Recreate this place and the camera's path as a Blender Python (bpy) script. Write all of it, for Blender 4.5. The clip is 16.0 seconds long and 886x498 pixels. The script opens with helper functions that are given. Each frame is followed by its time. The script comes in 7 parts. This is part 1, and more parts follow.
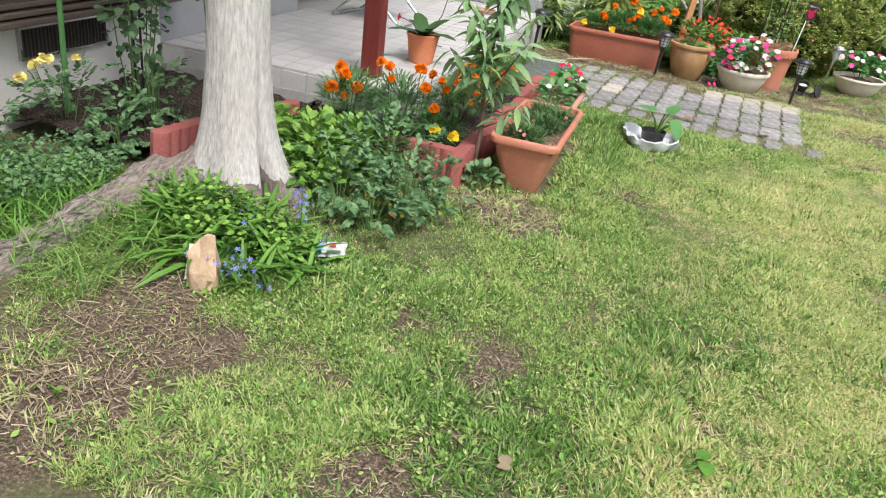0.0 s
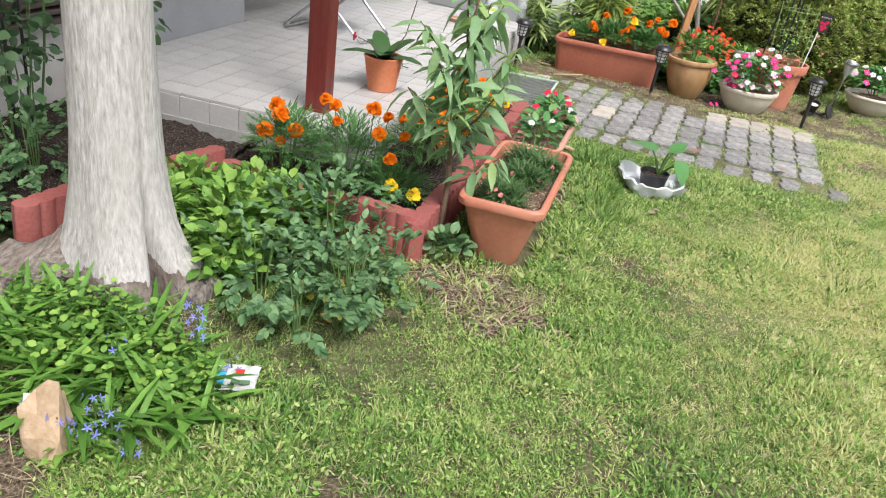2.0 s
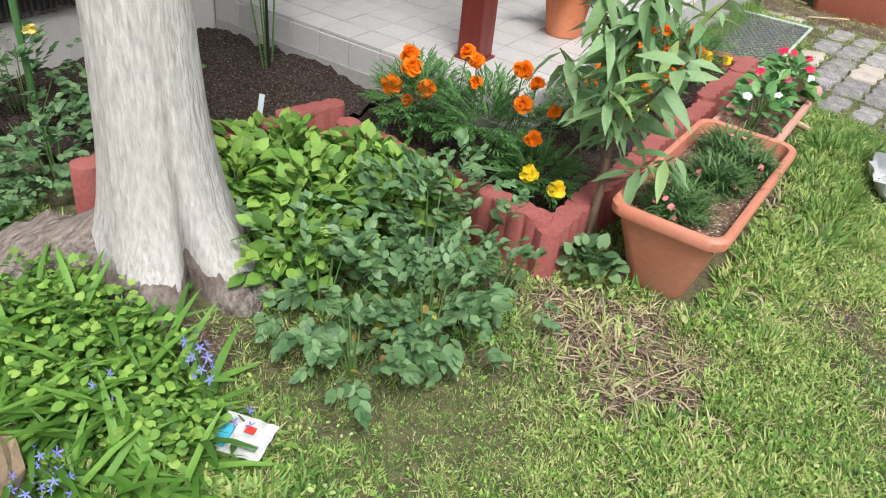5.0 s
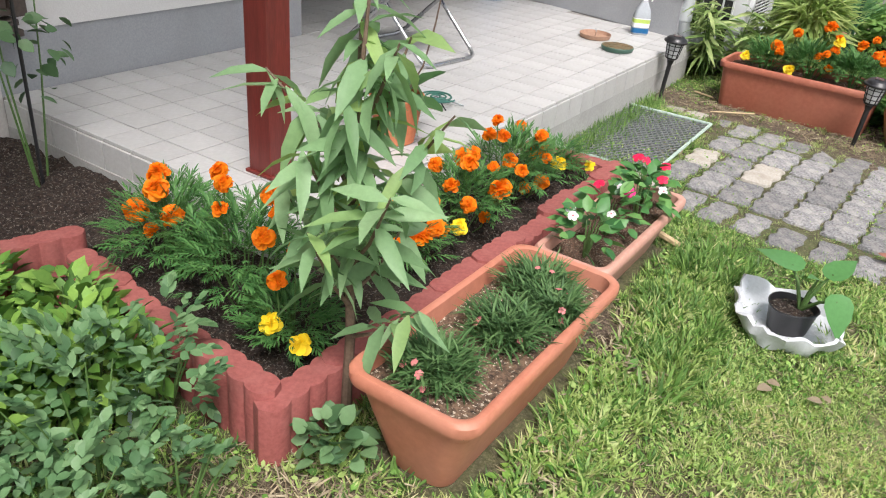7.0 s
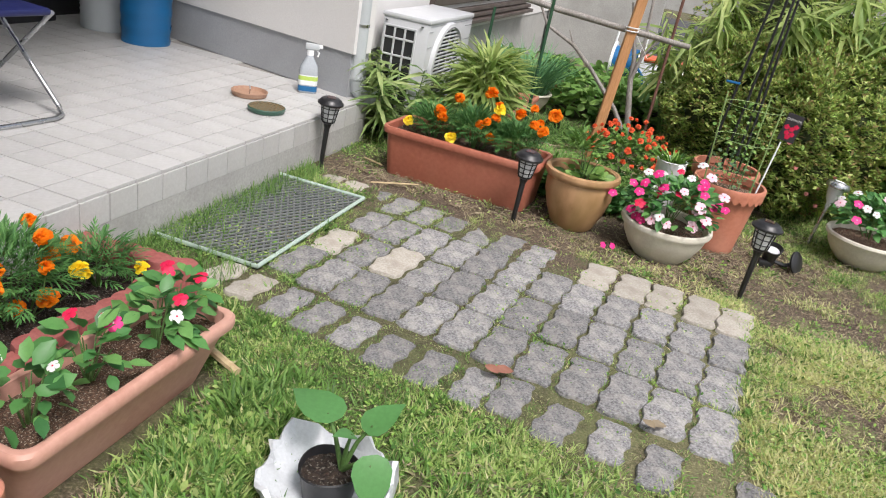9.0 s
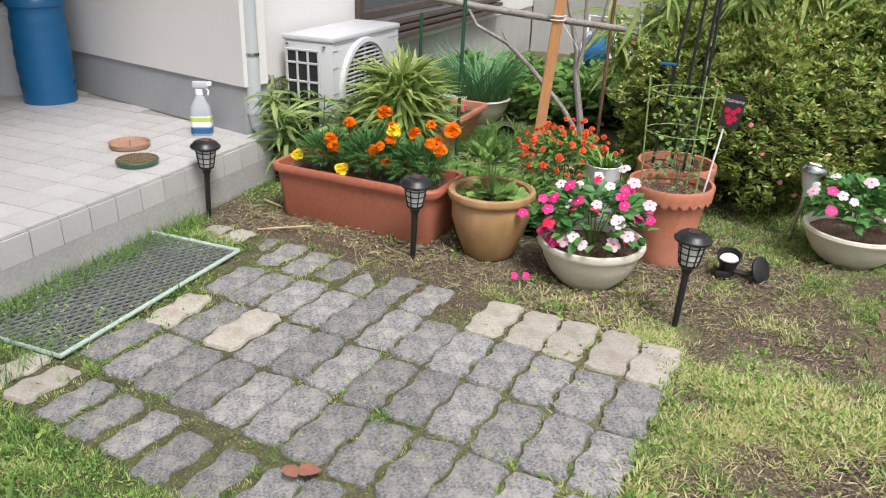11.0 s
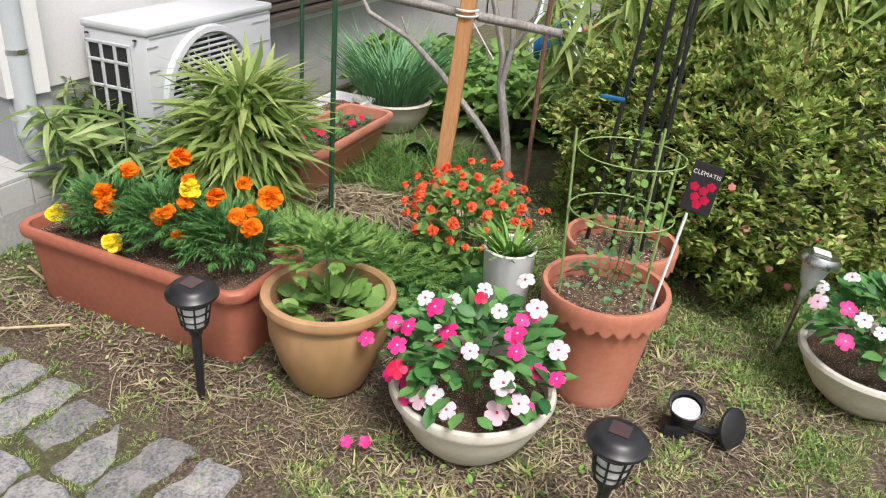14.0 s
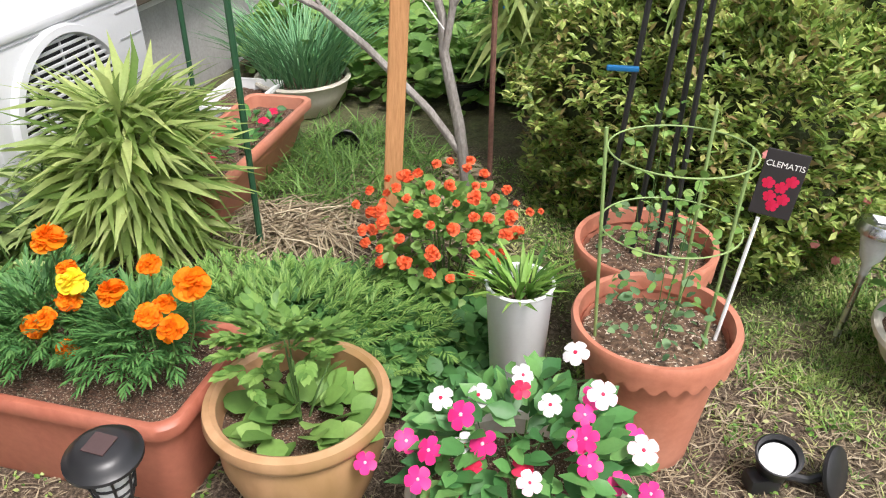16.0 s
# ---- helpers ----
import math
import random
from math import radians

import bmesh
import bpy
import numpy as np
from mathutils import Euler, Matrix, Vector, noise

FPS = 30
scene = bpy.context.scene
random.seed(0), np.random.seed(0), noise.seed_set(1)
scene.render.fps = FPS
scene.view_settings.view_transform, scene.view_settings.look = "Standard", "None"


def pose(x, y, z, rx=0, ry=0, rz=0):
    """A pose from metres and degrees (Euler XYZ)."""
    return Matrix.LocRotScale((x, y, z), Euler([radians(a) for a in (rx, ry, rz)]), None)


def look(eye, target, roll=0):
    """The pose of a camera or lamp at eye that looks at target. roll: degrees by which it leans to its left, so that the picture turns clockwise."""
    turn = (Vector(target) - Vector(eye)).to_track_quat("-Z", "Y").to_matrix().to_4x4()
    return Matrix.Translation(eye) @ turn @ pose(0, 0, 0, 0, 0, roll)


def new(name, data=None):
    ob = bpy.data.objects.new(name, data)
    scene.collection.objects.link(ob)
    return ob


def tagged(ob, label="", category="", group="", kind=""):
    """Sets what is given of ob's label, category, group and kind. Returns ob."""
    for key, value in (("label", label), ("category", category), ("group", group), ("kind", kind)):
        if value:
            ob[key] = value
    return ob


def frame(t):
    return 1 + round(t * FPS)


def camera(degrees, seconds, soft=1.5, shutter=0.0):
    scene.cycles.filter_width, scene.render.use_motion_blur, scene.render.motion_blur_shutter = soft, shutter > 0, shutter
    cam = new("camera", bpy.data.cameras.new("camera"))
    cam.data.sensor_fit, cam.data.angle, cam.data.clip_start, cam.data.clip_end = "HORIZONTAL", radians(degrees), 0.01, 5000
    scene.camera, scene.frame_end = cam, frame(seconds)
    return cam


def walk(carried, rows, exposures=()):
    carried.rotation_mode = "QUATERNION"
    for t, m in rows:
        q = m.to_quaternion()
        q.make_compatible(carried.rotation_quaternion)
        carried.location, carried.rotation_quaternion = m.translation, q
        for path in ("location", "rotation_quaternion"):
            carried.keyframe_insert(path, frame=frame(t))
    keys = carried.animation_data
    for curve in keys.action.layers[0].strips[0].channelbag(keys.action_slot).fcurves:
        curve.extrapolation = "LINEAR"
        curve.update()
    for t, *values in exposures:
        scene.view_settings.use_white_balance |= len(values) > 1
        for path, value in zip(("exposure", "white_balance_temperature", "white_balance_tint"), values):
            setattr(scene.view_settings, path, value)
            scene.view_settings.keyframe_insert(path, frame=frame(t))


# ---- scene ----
cam = camera(60.5, 16.0, soft=1.1)
METRES, EYE, TILT, LEAN, TURN = 6.4, 1.24, -26.3, -6.9, 18.4
ROWS = [
    (0.0, 0.0, 0.0, 0.0, 0.0, 0.0, 0.0),
    (0.5, 0.0186, 0.0302, 0.0191, 1.25, 1.0, -0.11),
    (1.0, 0.0176, 0.0715, 0.0399, -0.71, 1.46, 0.76),
    (1.5, 0.0136, 0.0927, 0.0506, -1.75, 0.67, 0.51),
    (2.0, 0.0153, 0.1032, 0.0533, -1.17, -0.62, 0.09),
    (2.5, 0.0271, 0.1198, 0.0584, 1.72, -1.56, -0.33),
    (3.0, 0.0493, 0.143, 0.0687, 7.14, -2.82, -0.35),
    (5.5, 0.0527, 0.2212, 0.0993, 17.65, -7.3, -5.48),
    (6.0, 0.087, 0.2344, 0.1063, 19.13, -4.23, -3.34),
    (6.5, 0.1077, 0.2529, 0.1113, 18.18, -1.64, -2.27),
    (7.0, 0.1206, 0.2966, 0.1236, 15.24, -1.4, -5.26),
    (7.5, 0.1406, 0.3226, 0.1344, 9.75, -1.18, -4.9),
    (8.0, 0.1806, 0.3398, 0.1433, 7.77, 1.22, -3.72),
    (8.5, 0.2107, 0.3606, 0.1503, 5.51, 2.52, -1.84),
    (9.0, 0.224, 0.4038, 0.1693, 0.65, 2.73, -3.37),
    (9.5, 0.243, 0.4276, 0.1764, -2.13, 2.38, -2.1),
    (10.0, 0.2822, 0.4419, 0.181, 0.87, 2.78, -0.4),
    (12.5, 0.3819, 0.5771, 0.2373, 8.34, 2.9, 3.05),
    (13.0, 0.3799, 0.6163, 0.2604, 4.18, 1.38, 1.18),
    (13.5, 0.3823, 0.6349, 0.2677, 2.38, 0.31, 0.52),
    (14.0, 0.3915, 0.6546, 0.2769, 5.25, -0.12, 0.67),
    (14.5, 0.4038, 0.675, 0.2876, 9.44, -0.69, 1.44),
    (15.0, 0.392, 0.6985, 0.2962, 8.39, -2.12, 2.18),
    (15.5, 0.3696, 0.724, 0.3117, 2.19, -3.01, 5.06),
    (16.0, 0.3628, 0.7389, 0.3161, -1.68, -5.35, 9.34),
]
walk(cam, [(t, pose(0, 0, EYE, TILT, LEAN, TURN) @ pose(METRES * x, METRES * y, METRES * z, 90 + pitch, roll, yaw)) for t, x, y, z, yaw, pitch, roll in ROWS],
     exposures=[(0.0, 0.80), (6.5, 0.81), (8.0, 0.64), (10.0, 0.55), (12.5, 0.56), (14.5, 0.71), (16.0, 0.94)])

# ---- world and light: bright overcast day ----
SUN_EL, SUN_AZ = 58.0, 134.0   # degrees; azimuth clockwise from +y
world = bpy.data.worlds.new("sky")
scene.world = world
world.use_nodes = True
wn = world.node_tree
wn.nodes.clear()
sky = wn.nodes.new("ShaderNodeTexSky")
sky.sky_type, sky.sun_disc = "NISHITA", False
sky.sun_elevation, sky.sun_rotation = radians(SUN_EL), radians(SUN_AZ)
sky.dust_density, sky.ozone_density, sky.air_density = 4.0, 1.0, 1.0
desat = wn.nodes.new("ShaderNodeHueSaturation")
desat.inputs["Saturation"].default_value = 0.42
wbg = wn.nodes.new("ShaderNodeBackground")
wbg.inputs["Strength"].default_value = 0.12
wout = wn.nodes.new("ShaderNodeOutputWorld")
wn.links.new(sky.outputs["Color"], desat.inputs["Color"])
wn.links.new(desat.outputs["Color"], wbg.inputs["Color"])
wn.links.new(wbg.outputs["Background"], wout.inputs["Surface"])
sun = new("sun", bpy.data.lights.new("sun", "SUN"))
sun.data.energy, sun.data.angle, sun.data.color = 2.25, radians(18), (1.0, 0.945, 0.945)
az, el = radians(SUN_AZ), radians(SUN_EL)
sun.matrix_world = look((20 * math.sin(az) * math.cos(el), 20 * math.cos(az) * math.cos(el), 20 * math.sin(el)), (0, 0, 0))

# ---- materials ----


def nodes_of(name):
    m = bpy.data.materials.new(name)
    m.use_nodes = True
    n = m.node_tree
    return m, n, n.nodes["Principled BSDF"]


def link(n, a, b):
    n.links.new(a, b)


def coords(n, stretch=(1, 1, 1)):
    tc = n.nodes.new("ShaderNodeTexCoord")
    mp = n.nodes.new("ShaderNodeMapping")
    mp.inputs["Scale"].default_value = stretch
    link(n, tc.outputs["Object"], mp.inputs["Vector"])
    return mp.outputs["Vector"]


def noise_node(n, vec, scale, detail=4, rough=0.6):
    t = n.nodes.new("ShaderNodeTexNoise")
    t.inputs["Scale"].default_value, t.inputs["Detail"].default_value, t.inputs["Roughness"].default_value = scale, detail, rough
    link(n, vec, t.inputs["Vector"])
    return t.outputs["Fac"]


def ramp(n, fac, stops):
    r = n.nodes.new("ShaderNodeValToRGB")
    e = r.color_ramp.elements
    while len(e) < len(stops):
        e.new(0.5)
    for i, (p, c) in enumerate(stops):
        e[i].position, e[i].color = p, (*c, 1)
    link(n, fac, r.inputs["Fac"])
    return r.outputs["Color"]


def mixc(n, fac, a, b, mode="MIX"):
    m = n.nodes.new("ShaderNodeMix")
    m.data_type, m.blend_type = "RGBA", mode
    if isinstance(fac, (int, float)):
        m.inputs[0].default_value = fac
    else:
        link(n, fac, m.inputs[0])
    for i, v in ((6, a), (7, b)):
        if isinstance(v, tuple):
            m.inputs[i].default_value = (*v, 1)
        else:
            link(n, v, m.inputs[i])
    return m.outputs[2]


def bump_to(n, bsdf, height, strength, dist):
    b = n.nodes.new("ShaderNodeBump")
    b.inputs["Strength"].default_value, b.inputs["Distance"].default_value = strength, dist
    link(n, height, b.inputs["Height"])
    link(n, b.outputs["Normal"], bsdf.inputs["Normal"])


def surface(name, dark, light, fine=60, coarse=5, rough=0.7, bump=0.3, dist=0.002, stretch=(1, 1, 1), metal=0.0, stain=None, stain_amount=0.5, vary=0.0, speck=None):
    """A mottled surface: fine grain between two colours, a coarse stain, and relief."""
    m, n, b = nodes_of(name)
    v = coords(n, stretch)
    f = noise_node(n, v, fine, 5)
    c = noise_node(n, v, coarse, 3)
    col = ramp(n, f, [(0.3, dark), (0.7, light)])
    if stain:
        mask = ramp(n, c, [(0.45, (0, 0, 0)), (0.7, (stain_amount,) * 3)])
        col = mixc(n, mask, col, stain)
    if speck:
        col = mixc(n, ramp(n, noise_node(n, v, fine * 1.6, 2), [(0.59, (0, 0, 0)), (0.64, (0.9,) * 3)]), col, speck)
    if vary:
        oi = n.nodes.new("ShaderNodeObjectInfo")
        col = mixc(n, 1.0, col, ramp(n, oi.outputs["Random"], [(0.0, (1 - vary,) * 3), (1.0, (1.0,) * 3)]), "MULTIPLY")
    link(n, col, b.inputs["Base Color"])
    b.inputs["Metallic"].default_value = metal
    link(n, ramp(n, c, [(0.3, (max(rough - 0.1, 0.03),) * 3), (0.7, (min(rough + 0.1, 1),) * 3)]), b.inputs["Roughness"])
    bump_to(n, b, f, bump, dist)
    return m


def leafy(name, colours, rough=0.45, through_light=0.3, tip=None, vein=0.12):
    """Leaves: each leaf of a mesh takes its own tone; some light passes through."""
    m, n, b = nodes_of(name)
    g = n.nodes.new("ShaderNodeNewGeometry")
    k = len(colours) - 1
    col = ramp(n, g.outputs["Random Per Island"], [(i / max(k, 1), c) for i, c in enumerate(colours)])
    f = noise_node(n, coords(n), 90, 3)
    col = mixc(n, ramp(n, f, [(0.35, (vein,) * 3), (0.65, (0, 0, 0))]), col, (0.01, 0.02, 0.005))
    if tip:
        # drier, yellower tone in large drifts
        big = noise_node(n, coords(n), 1.1, 3)
        col = mixc(n, ramp(n, big, [(0.35, (0, 0, 0)), (0.65, (0.75,) * 3)]), col, mixc(n, 0.75, col, tip))
    link(n, col, b.inputs["Base Color"])
    b.inputs["Roughness"].default_value = rough
    b.inputs["Specular IOR Level"].default_value = 0.35
    t = n.nodes.new("ShaderNodeBsdfTranslucent")
    link(n, col, t.inputs["Color"])
    mx = n.nodes.new("ShaderNodeMixShader")
    mx.inputs[0].default_value = through_light
    link(n, b.outputs[0], mx.inputs[1])
    link(n, t.outputs[0], mx.inputs[2])
    link(n, mx.outputs[0], n.nodes["Material Output"].inputs["Surface"])
    return m


def plain(name, col, rough=0.5, metal=0.0, grain=0.12):
    return surface(name, tuple(c * (1 - grain) for c in col), col, 120, 8, rough, 0.12, 0.0008, metal=metal)


M_TILE = surface("porch tile glaze", (0.47, 0.465, 0.455), (0.55, 0.545, 0.535), 90, 4, 0.42, 0.15, 0.0008, stain=(0.44, 0.43, 0.41), stain_amount=0.35, vary=0.12)
M_GROUT = surface("grout", (0.27, 0.255, 0.235), (0.36, 0.345, 0.32), 120, 6, 0.9)
M_CONC = surface("concrete", (0.33, 0.325, 0.31), (0.43, 0.425, 0.41), 80, 4, 0.9, 0.5, 0.003, stain=(0.27, 0.265, 0.25))
M_GREYBASE = surface("grey render", (0.30, 0.31, 0.325), (0.37, 0.38, 0.395), 140, 3, 0.9, 0.5, 0.002, stain=(0.28, 0.285, 0.29))
M_PLINTH = surface("pale plinth render", (0.56, 0.54, 0.515), (0.66, 0.64, 0.615), 120, 4, 0.9, 0.5, 0.003, stain=(0.42, 0.40, 0.37))
M_WALL = surface("white wall render", (0.64, 0.625, 0.615), (0.72, 0.71, 0.70), 160, 2.5, 0.9, 0.5, 0.002, stain=(0.655, 0.635, 0.615), stain_amount=0.4)
M_POST = surface("dark red painted post", (0.115, 0.018, 0.014), (0.19, 0.032, 0.025), 40, 6, 0.42, 0.2, 0.001, stretch=(6, 6, 0.6), stain=(0.08, 0.015, 0.012))
M_TERRA = surface("terracotta plastic", (0.43, 0.155, 0.095), (0.52, 0.20, 0.128), 50, 3, 0.52, 0.15, 0.0008, stain=(0.54, 0.27, 0.19), stain_amount=0.45)
M_TERRA_RED = surface("red brown plastic", (0.34, 0.105, 0.065), (0.42, 0.14, 0.09), 50, 3, 0.48, 0.15, 0.0008, stain=(0.42, 0.18, 0.12), stain_amount=0.35)
M_TERRA_PINK = surface("faded terracotta plastic", (0.47, 0.235, 0.18), (0.55, 0.30, 0.235), 50, 3, 0.55, 0.15, 0.0008, stain=(0.60, 0.38, 0.31), stain_amount=0.4)
M_CLAY = surface("fired clay", (0.50, 0.15, 0.06), (0.60, 0.20, 0.09), 60, 4, 0.75, 0.3, 0.001, stain=(0.62, 0.30, 0.18), stain_amount=0.4)
M_GLAZE = surface("brown glaze", (0.34, 0.185, 0.085), (0.52, 0.31, 0.17), 14, 5, 0.42, 0.15, 0.001, stretch=(1, 1, 0.4), stain=(0.26, 0.17, 0.06), stain_amount=0.7)
M_CREAM = surface("cream plastic", (0.60, 0.56, 0.48), (0.70, 0.66, 0.58), 70, 4, 0.55, 0.2, 0.0008, stain=(0.50, 0.45, 0.36), stain_amount=0.5)
M_WHITEP = plain("white plastic", (0.84, 0.85, 0.86), 0.4, grain=0.04)
M_SOIL = surface("potting soil", (0.02, 0.012, 0.008), (0.22, 0.12, 0.075), 150, 12, 0.95, 1.0, 0.012, stain=(0.05, 0.025, 0.014), speck=(0.5, 0.42, 0.32))
M_MULCH = surface("bark and pumice potting mix", (0.02, 0.013, 0.01), (0.30, 0.19, 0.12), 75, 14, 0.95, 1.0, 0.015, stain=(0.06, 0.035, 0.02), speck=(0.66, 0.56, 0.44))
M_BED = surface("dark bed soil", (0.006, 0.004, 0.003), (0.075, 0.046, 0.032), 85, 9, 0.95, 1.0, 0.03, stain=(0.02, 0.013, 0.009), speck=(0.22, 0.19, 0.16))
M_EDGE = surface("red concrete edging", (0.235, 0.06, 0.052), (0.34, 0.10, 0.088), 90, 6, 0.85, 0.6, 0.002, stain=(0.40, 0.17, 0.15), stain_amount=0.45, vary=0.15)
M_BARK = surface("pale bark", (0.30, 0.285, 0.27), (0.60, 0.59, 0.575), 110, 7, 0.92, 1.0, 0.006, stretch=(1, 1, 0.20), stain=(0.38, 0.36, 0.335), stain_amount=0.6)
M_ROOT = surface("bare root bark", (0.055, 0.042, 0.035), (0.36, 0.325, 0.29), 60, 9, 0.95, 1.0, 0.02, stretch=(1, 1, 0.4), stain=(0.15, 0.115, 0.095), stain_amount=0.7)
M_PAVER = surface("grey concrete paver", (0.08, 0.078, 0.08), (0.41, 0.405, 0.405), 110, 15, 0.9, 1.0, 0.005, stain=(0.48, 0.455, 0.42), stain_amount=0.85, vary=0.36)
M_PAVER_PALE = surface("pale paver", (0.36, 0.33, 0.28), (0.55, 0.51, 0.45), 110, 12, 0.9, 0.7, 0.003, stain=(0.30, 0.26, 0.21), stain_amount=0.7, vary=0.25)
M_PAVER_RED = surface("red brick paver", (0.12, 0.07, 0.055), (0.24, 0.145, 0.115), 110, 8, 0.9, 0.7, 0.003, stain=(0.25, 0.19, 0.14), stain_amount=0.7, vary=0.3)
M_BLACK = plain("black plastic", (0.018, 0.018, 0.02), 0.38)
# Door colour; on vent and fan sheets it stands for the shade inside.
M_DARK = plain("near black door and opening shade", (0.02, 0.02, 0.022), 0.6)
M_LAMPGLASS = plain("clear ribbed plastic", (0.62, 0.63, 0.64), 0.2)
M_ROOT_DARK = surface("streaked root bark", (0.06, 0.048, 0.04), (0.38, 0.34, 0.30), 90, 9, 0.95, 1.0, 0.02, stretch=(1, 0.22, 1), stain=(0.22, 0.17, 0.14), stain_amount=0.6)
M_STEEL = plain("brushed steel", (0.55, 0.56, 0.57), 0.28, 1.0)
M_ACWHITE = plain("off-white enamel", (0.52, 0.53, 0.545), 0.38, grain=0.04)
M_PIPE = plain("grey plastic pipe", (0.47, 0.50, 0.515), 0.4, grain=0.08)
M_BROWNTRIM = surface("dark brown metal trim", (0.062, 0.047, 0.04), (0.092, 0.07, 0.06), 90, 4, 0.42, 0.08, 0.0006)
M_WOOD = surface("orange timber stake", (0.40, 0.19, 0.075), (0.56, 0.29, 0.13), 30, 6, 0.7, 0.4, 0.003, stretch=(5, 5, 0.5), stain=(0.34, 0.17, 0.07))
M_GREYWOOD = surface("weathered grey branch", (0.20, 0.18, 0.165), (0.38, 0.355, 0.33), 60, 8, 0.9, 0.8, 0.004, stretch=(2, 2, 0.7), stain=(0.15, 0.13, 0.115))
M_BLUE = plain("blue plastic", (0.008, 0.12, 0.30), 0.35)
M_NAVY = plain("navy vinyl", (0.015, 0.02, 0.10), 0.4)
M_GREENP = plain("dark green coated cane", (0.02, 0.075, 0.035), 0.5)
M_LIGHTGREEN = plain("pale green wire", (0.25, 0.36, 0.13), 0.5)
M_ROPE = plain("white string", (0.7, 0.7, 0.68), 0.8)
M_STEM = surface("green stem", (0.06, 0.12, 0.03), (0.10, 0.19, 0.05), 80, 8, 0.6)
M_TWIG = surface("brown twig", (0.10, 0.065, 0.045), (0.19, 0.13, 0.09), 80, 8, 0.8)
M_MAT = surface("grey green mesh", (0.11, 0.12, 0.118), (0.21, 0.225, 0.22), 60, 5, 0.5, 0.2)
M_MATRIM = surface("pale green mat rim", (0.32, 0.42, 0.36), (0.46, 0.55, 0.49), 60, 5, 0.5, 0.2)
M_ASPHALT = surface("asphalt", (0.04, 0.04, 0.043), (0.09, 0.09, 0.095), 180, 3, 0.9, 0.6, 0.003)

L_GRASS = leafy("lawn blades", [(0.06, 0.14, 0.03), (0.16, 0.31, 0.07), (0.26, 0.42, 0.115), (0.10, 0.21, 0.045)], 0.5, 0.35)
L_LIME = leafy("bright lawn blades", [(0.39, 0.55, 0.15), (0.53, 0.65, 0.24), (0.33, 0.49, 0.13), (0.60, 0.63, 0.30)], 0.55, 0.45)
L_YELLOW = leafy("yellowed lawn blades", [(0.62, 0.64, 0.27), (0.74, 0.70, 0.37), (0.53, 0.59, 0.22), (0.78, 0.71, 0.46)], 0.6, 0.45)
L_STRAW = leafy("dry straw", [(0.25, 0.19, 0.115), (0.42, 0.35, 0.23), (0.16, 0.115, 0.075), (0.50, 0.43, 0.30), (0.21, 0.17, 0.11)], 0.85, 0.1)
L_WEED = leafy("bright weed leaves", [(0.045, 0.12, 0.022), (0.11, 0.25, 0.04), (0.19, 0.37, 0.065), (0.29, 0.47, 0.095), (0.08, 0.19, 0.035)], 0.6, 0.25)
L_TALL = leafy("tall grass leaves", [(0.06, 0.17, 0.025), (0.115, 0.27, 0.042), (0.18, 0.36, 0.065)], 0.55, 0.3)
L_MARI = leafy("feathery marigold leaves", [(0.045, 0.143, 0.039), (0.090, 0.232, 0.062), (0.133, 0.294, 0.081), (0.062, 0.178, 0.053)], 0.55, 0.25)
L_ROSE = leafy("grey green rose leaves", [(0.06, 0.14, 0.058), (0.125, 0.245, 0.105), (0.20, 0.335, 0.155), (0.09, 0.195, 0.078)], 0.5, 0.28)
L_CLIMB = leafy("dark climbing rose leaves", [(0.05, 0.11, 0.05), (0.085, 0.165, 0.072), (0.14, 0.24, 0.11)], 0.5, 0.25)
L_VINCA = leafy("glossy periwinkle leaves", [(0.045, 0.15, 0.045), (0.10, 0.27, 0.075), (0.18, 0.38, 0.11)], 0.42, 0.25)
L_SAPLING = leafy("sapling leaves", [(0.17, 0.31, 0.135), (0.25, 0.42, 0.20), (0.34, 0.52, 0.27), (0.20, 0.36, 0.17), (0.46, 0.62, 0.18)], 0.5, 0.4)
L_HEDGE = leafy("azalea leaves", [(0.055, 0.10, 0.025), (0.31, 0.47, 0.105), (0.64, 0.72, 0.24), (0.13, 0.24, 0.05), (0.50, 0.62, 0.17), (0.36, 0.25, 0.12), (0.23, 0.37, 0.08)], 0.4, 0.42)
L_SASA = leafy("variegated bamboo leaves", [(0.158, 0.270, 0.063), (0.350, 0.476, 0.143), (0.603, 0.683, 0.270), (0.238, 0.350, 0.095), (0.476, 0.571, 0.206)], 0.5, 0.5)
L_SASADARK = leafy("striped bamboo leaves", [(0.102, 0.189, 0.052), (0.206, 0.326, 0.086), (0.445, 0.531, 0.223), (0.137, 0.223, 0.061)], 0.5, 0.3)
L_ONION = leafy("onion leaves", [(0.085, 0.238, 0.102), (0.153, 0.340, 0.153), (0.204, 0.408, 0.187)], 0.45, 0.2)
L_DIAN = leafy("grey green pinks leaves", [(0.045, 0.11, 0.035), (0.09, 0.185, 0.06), (0.15, 0.26, 0.095)], 0.6, 0.2)
L_TARO = leafy("taro leaves", [(0.075, 0.225, 0.075), (0.150, 0.360, 0.112)], 0.4, 0.35)
L_ORCHID = leafy("thick orchid leaves", [(0.039, 0.098, 0.033), (0.065, 0.143, 0.046)], 0.35, 0.1)
L_MIX = leafy("mixed herb leaves", [(0.098, 0.210, 0.049), (0.182, 0.336, 0.077), (0.280, 0.434, 0.119)], 0.5, 0.3)
P_ORANGE = leafy("orange petals", [(0.86, 0.22, 0.003), (0.92, 0.30, 0.005), (0.84, 0.18, 0.003)], 0.7, 0.4, vein=0.0)
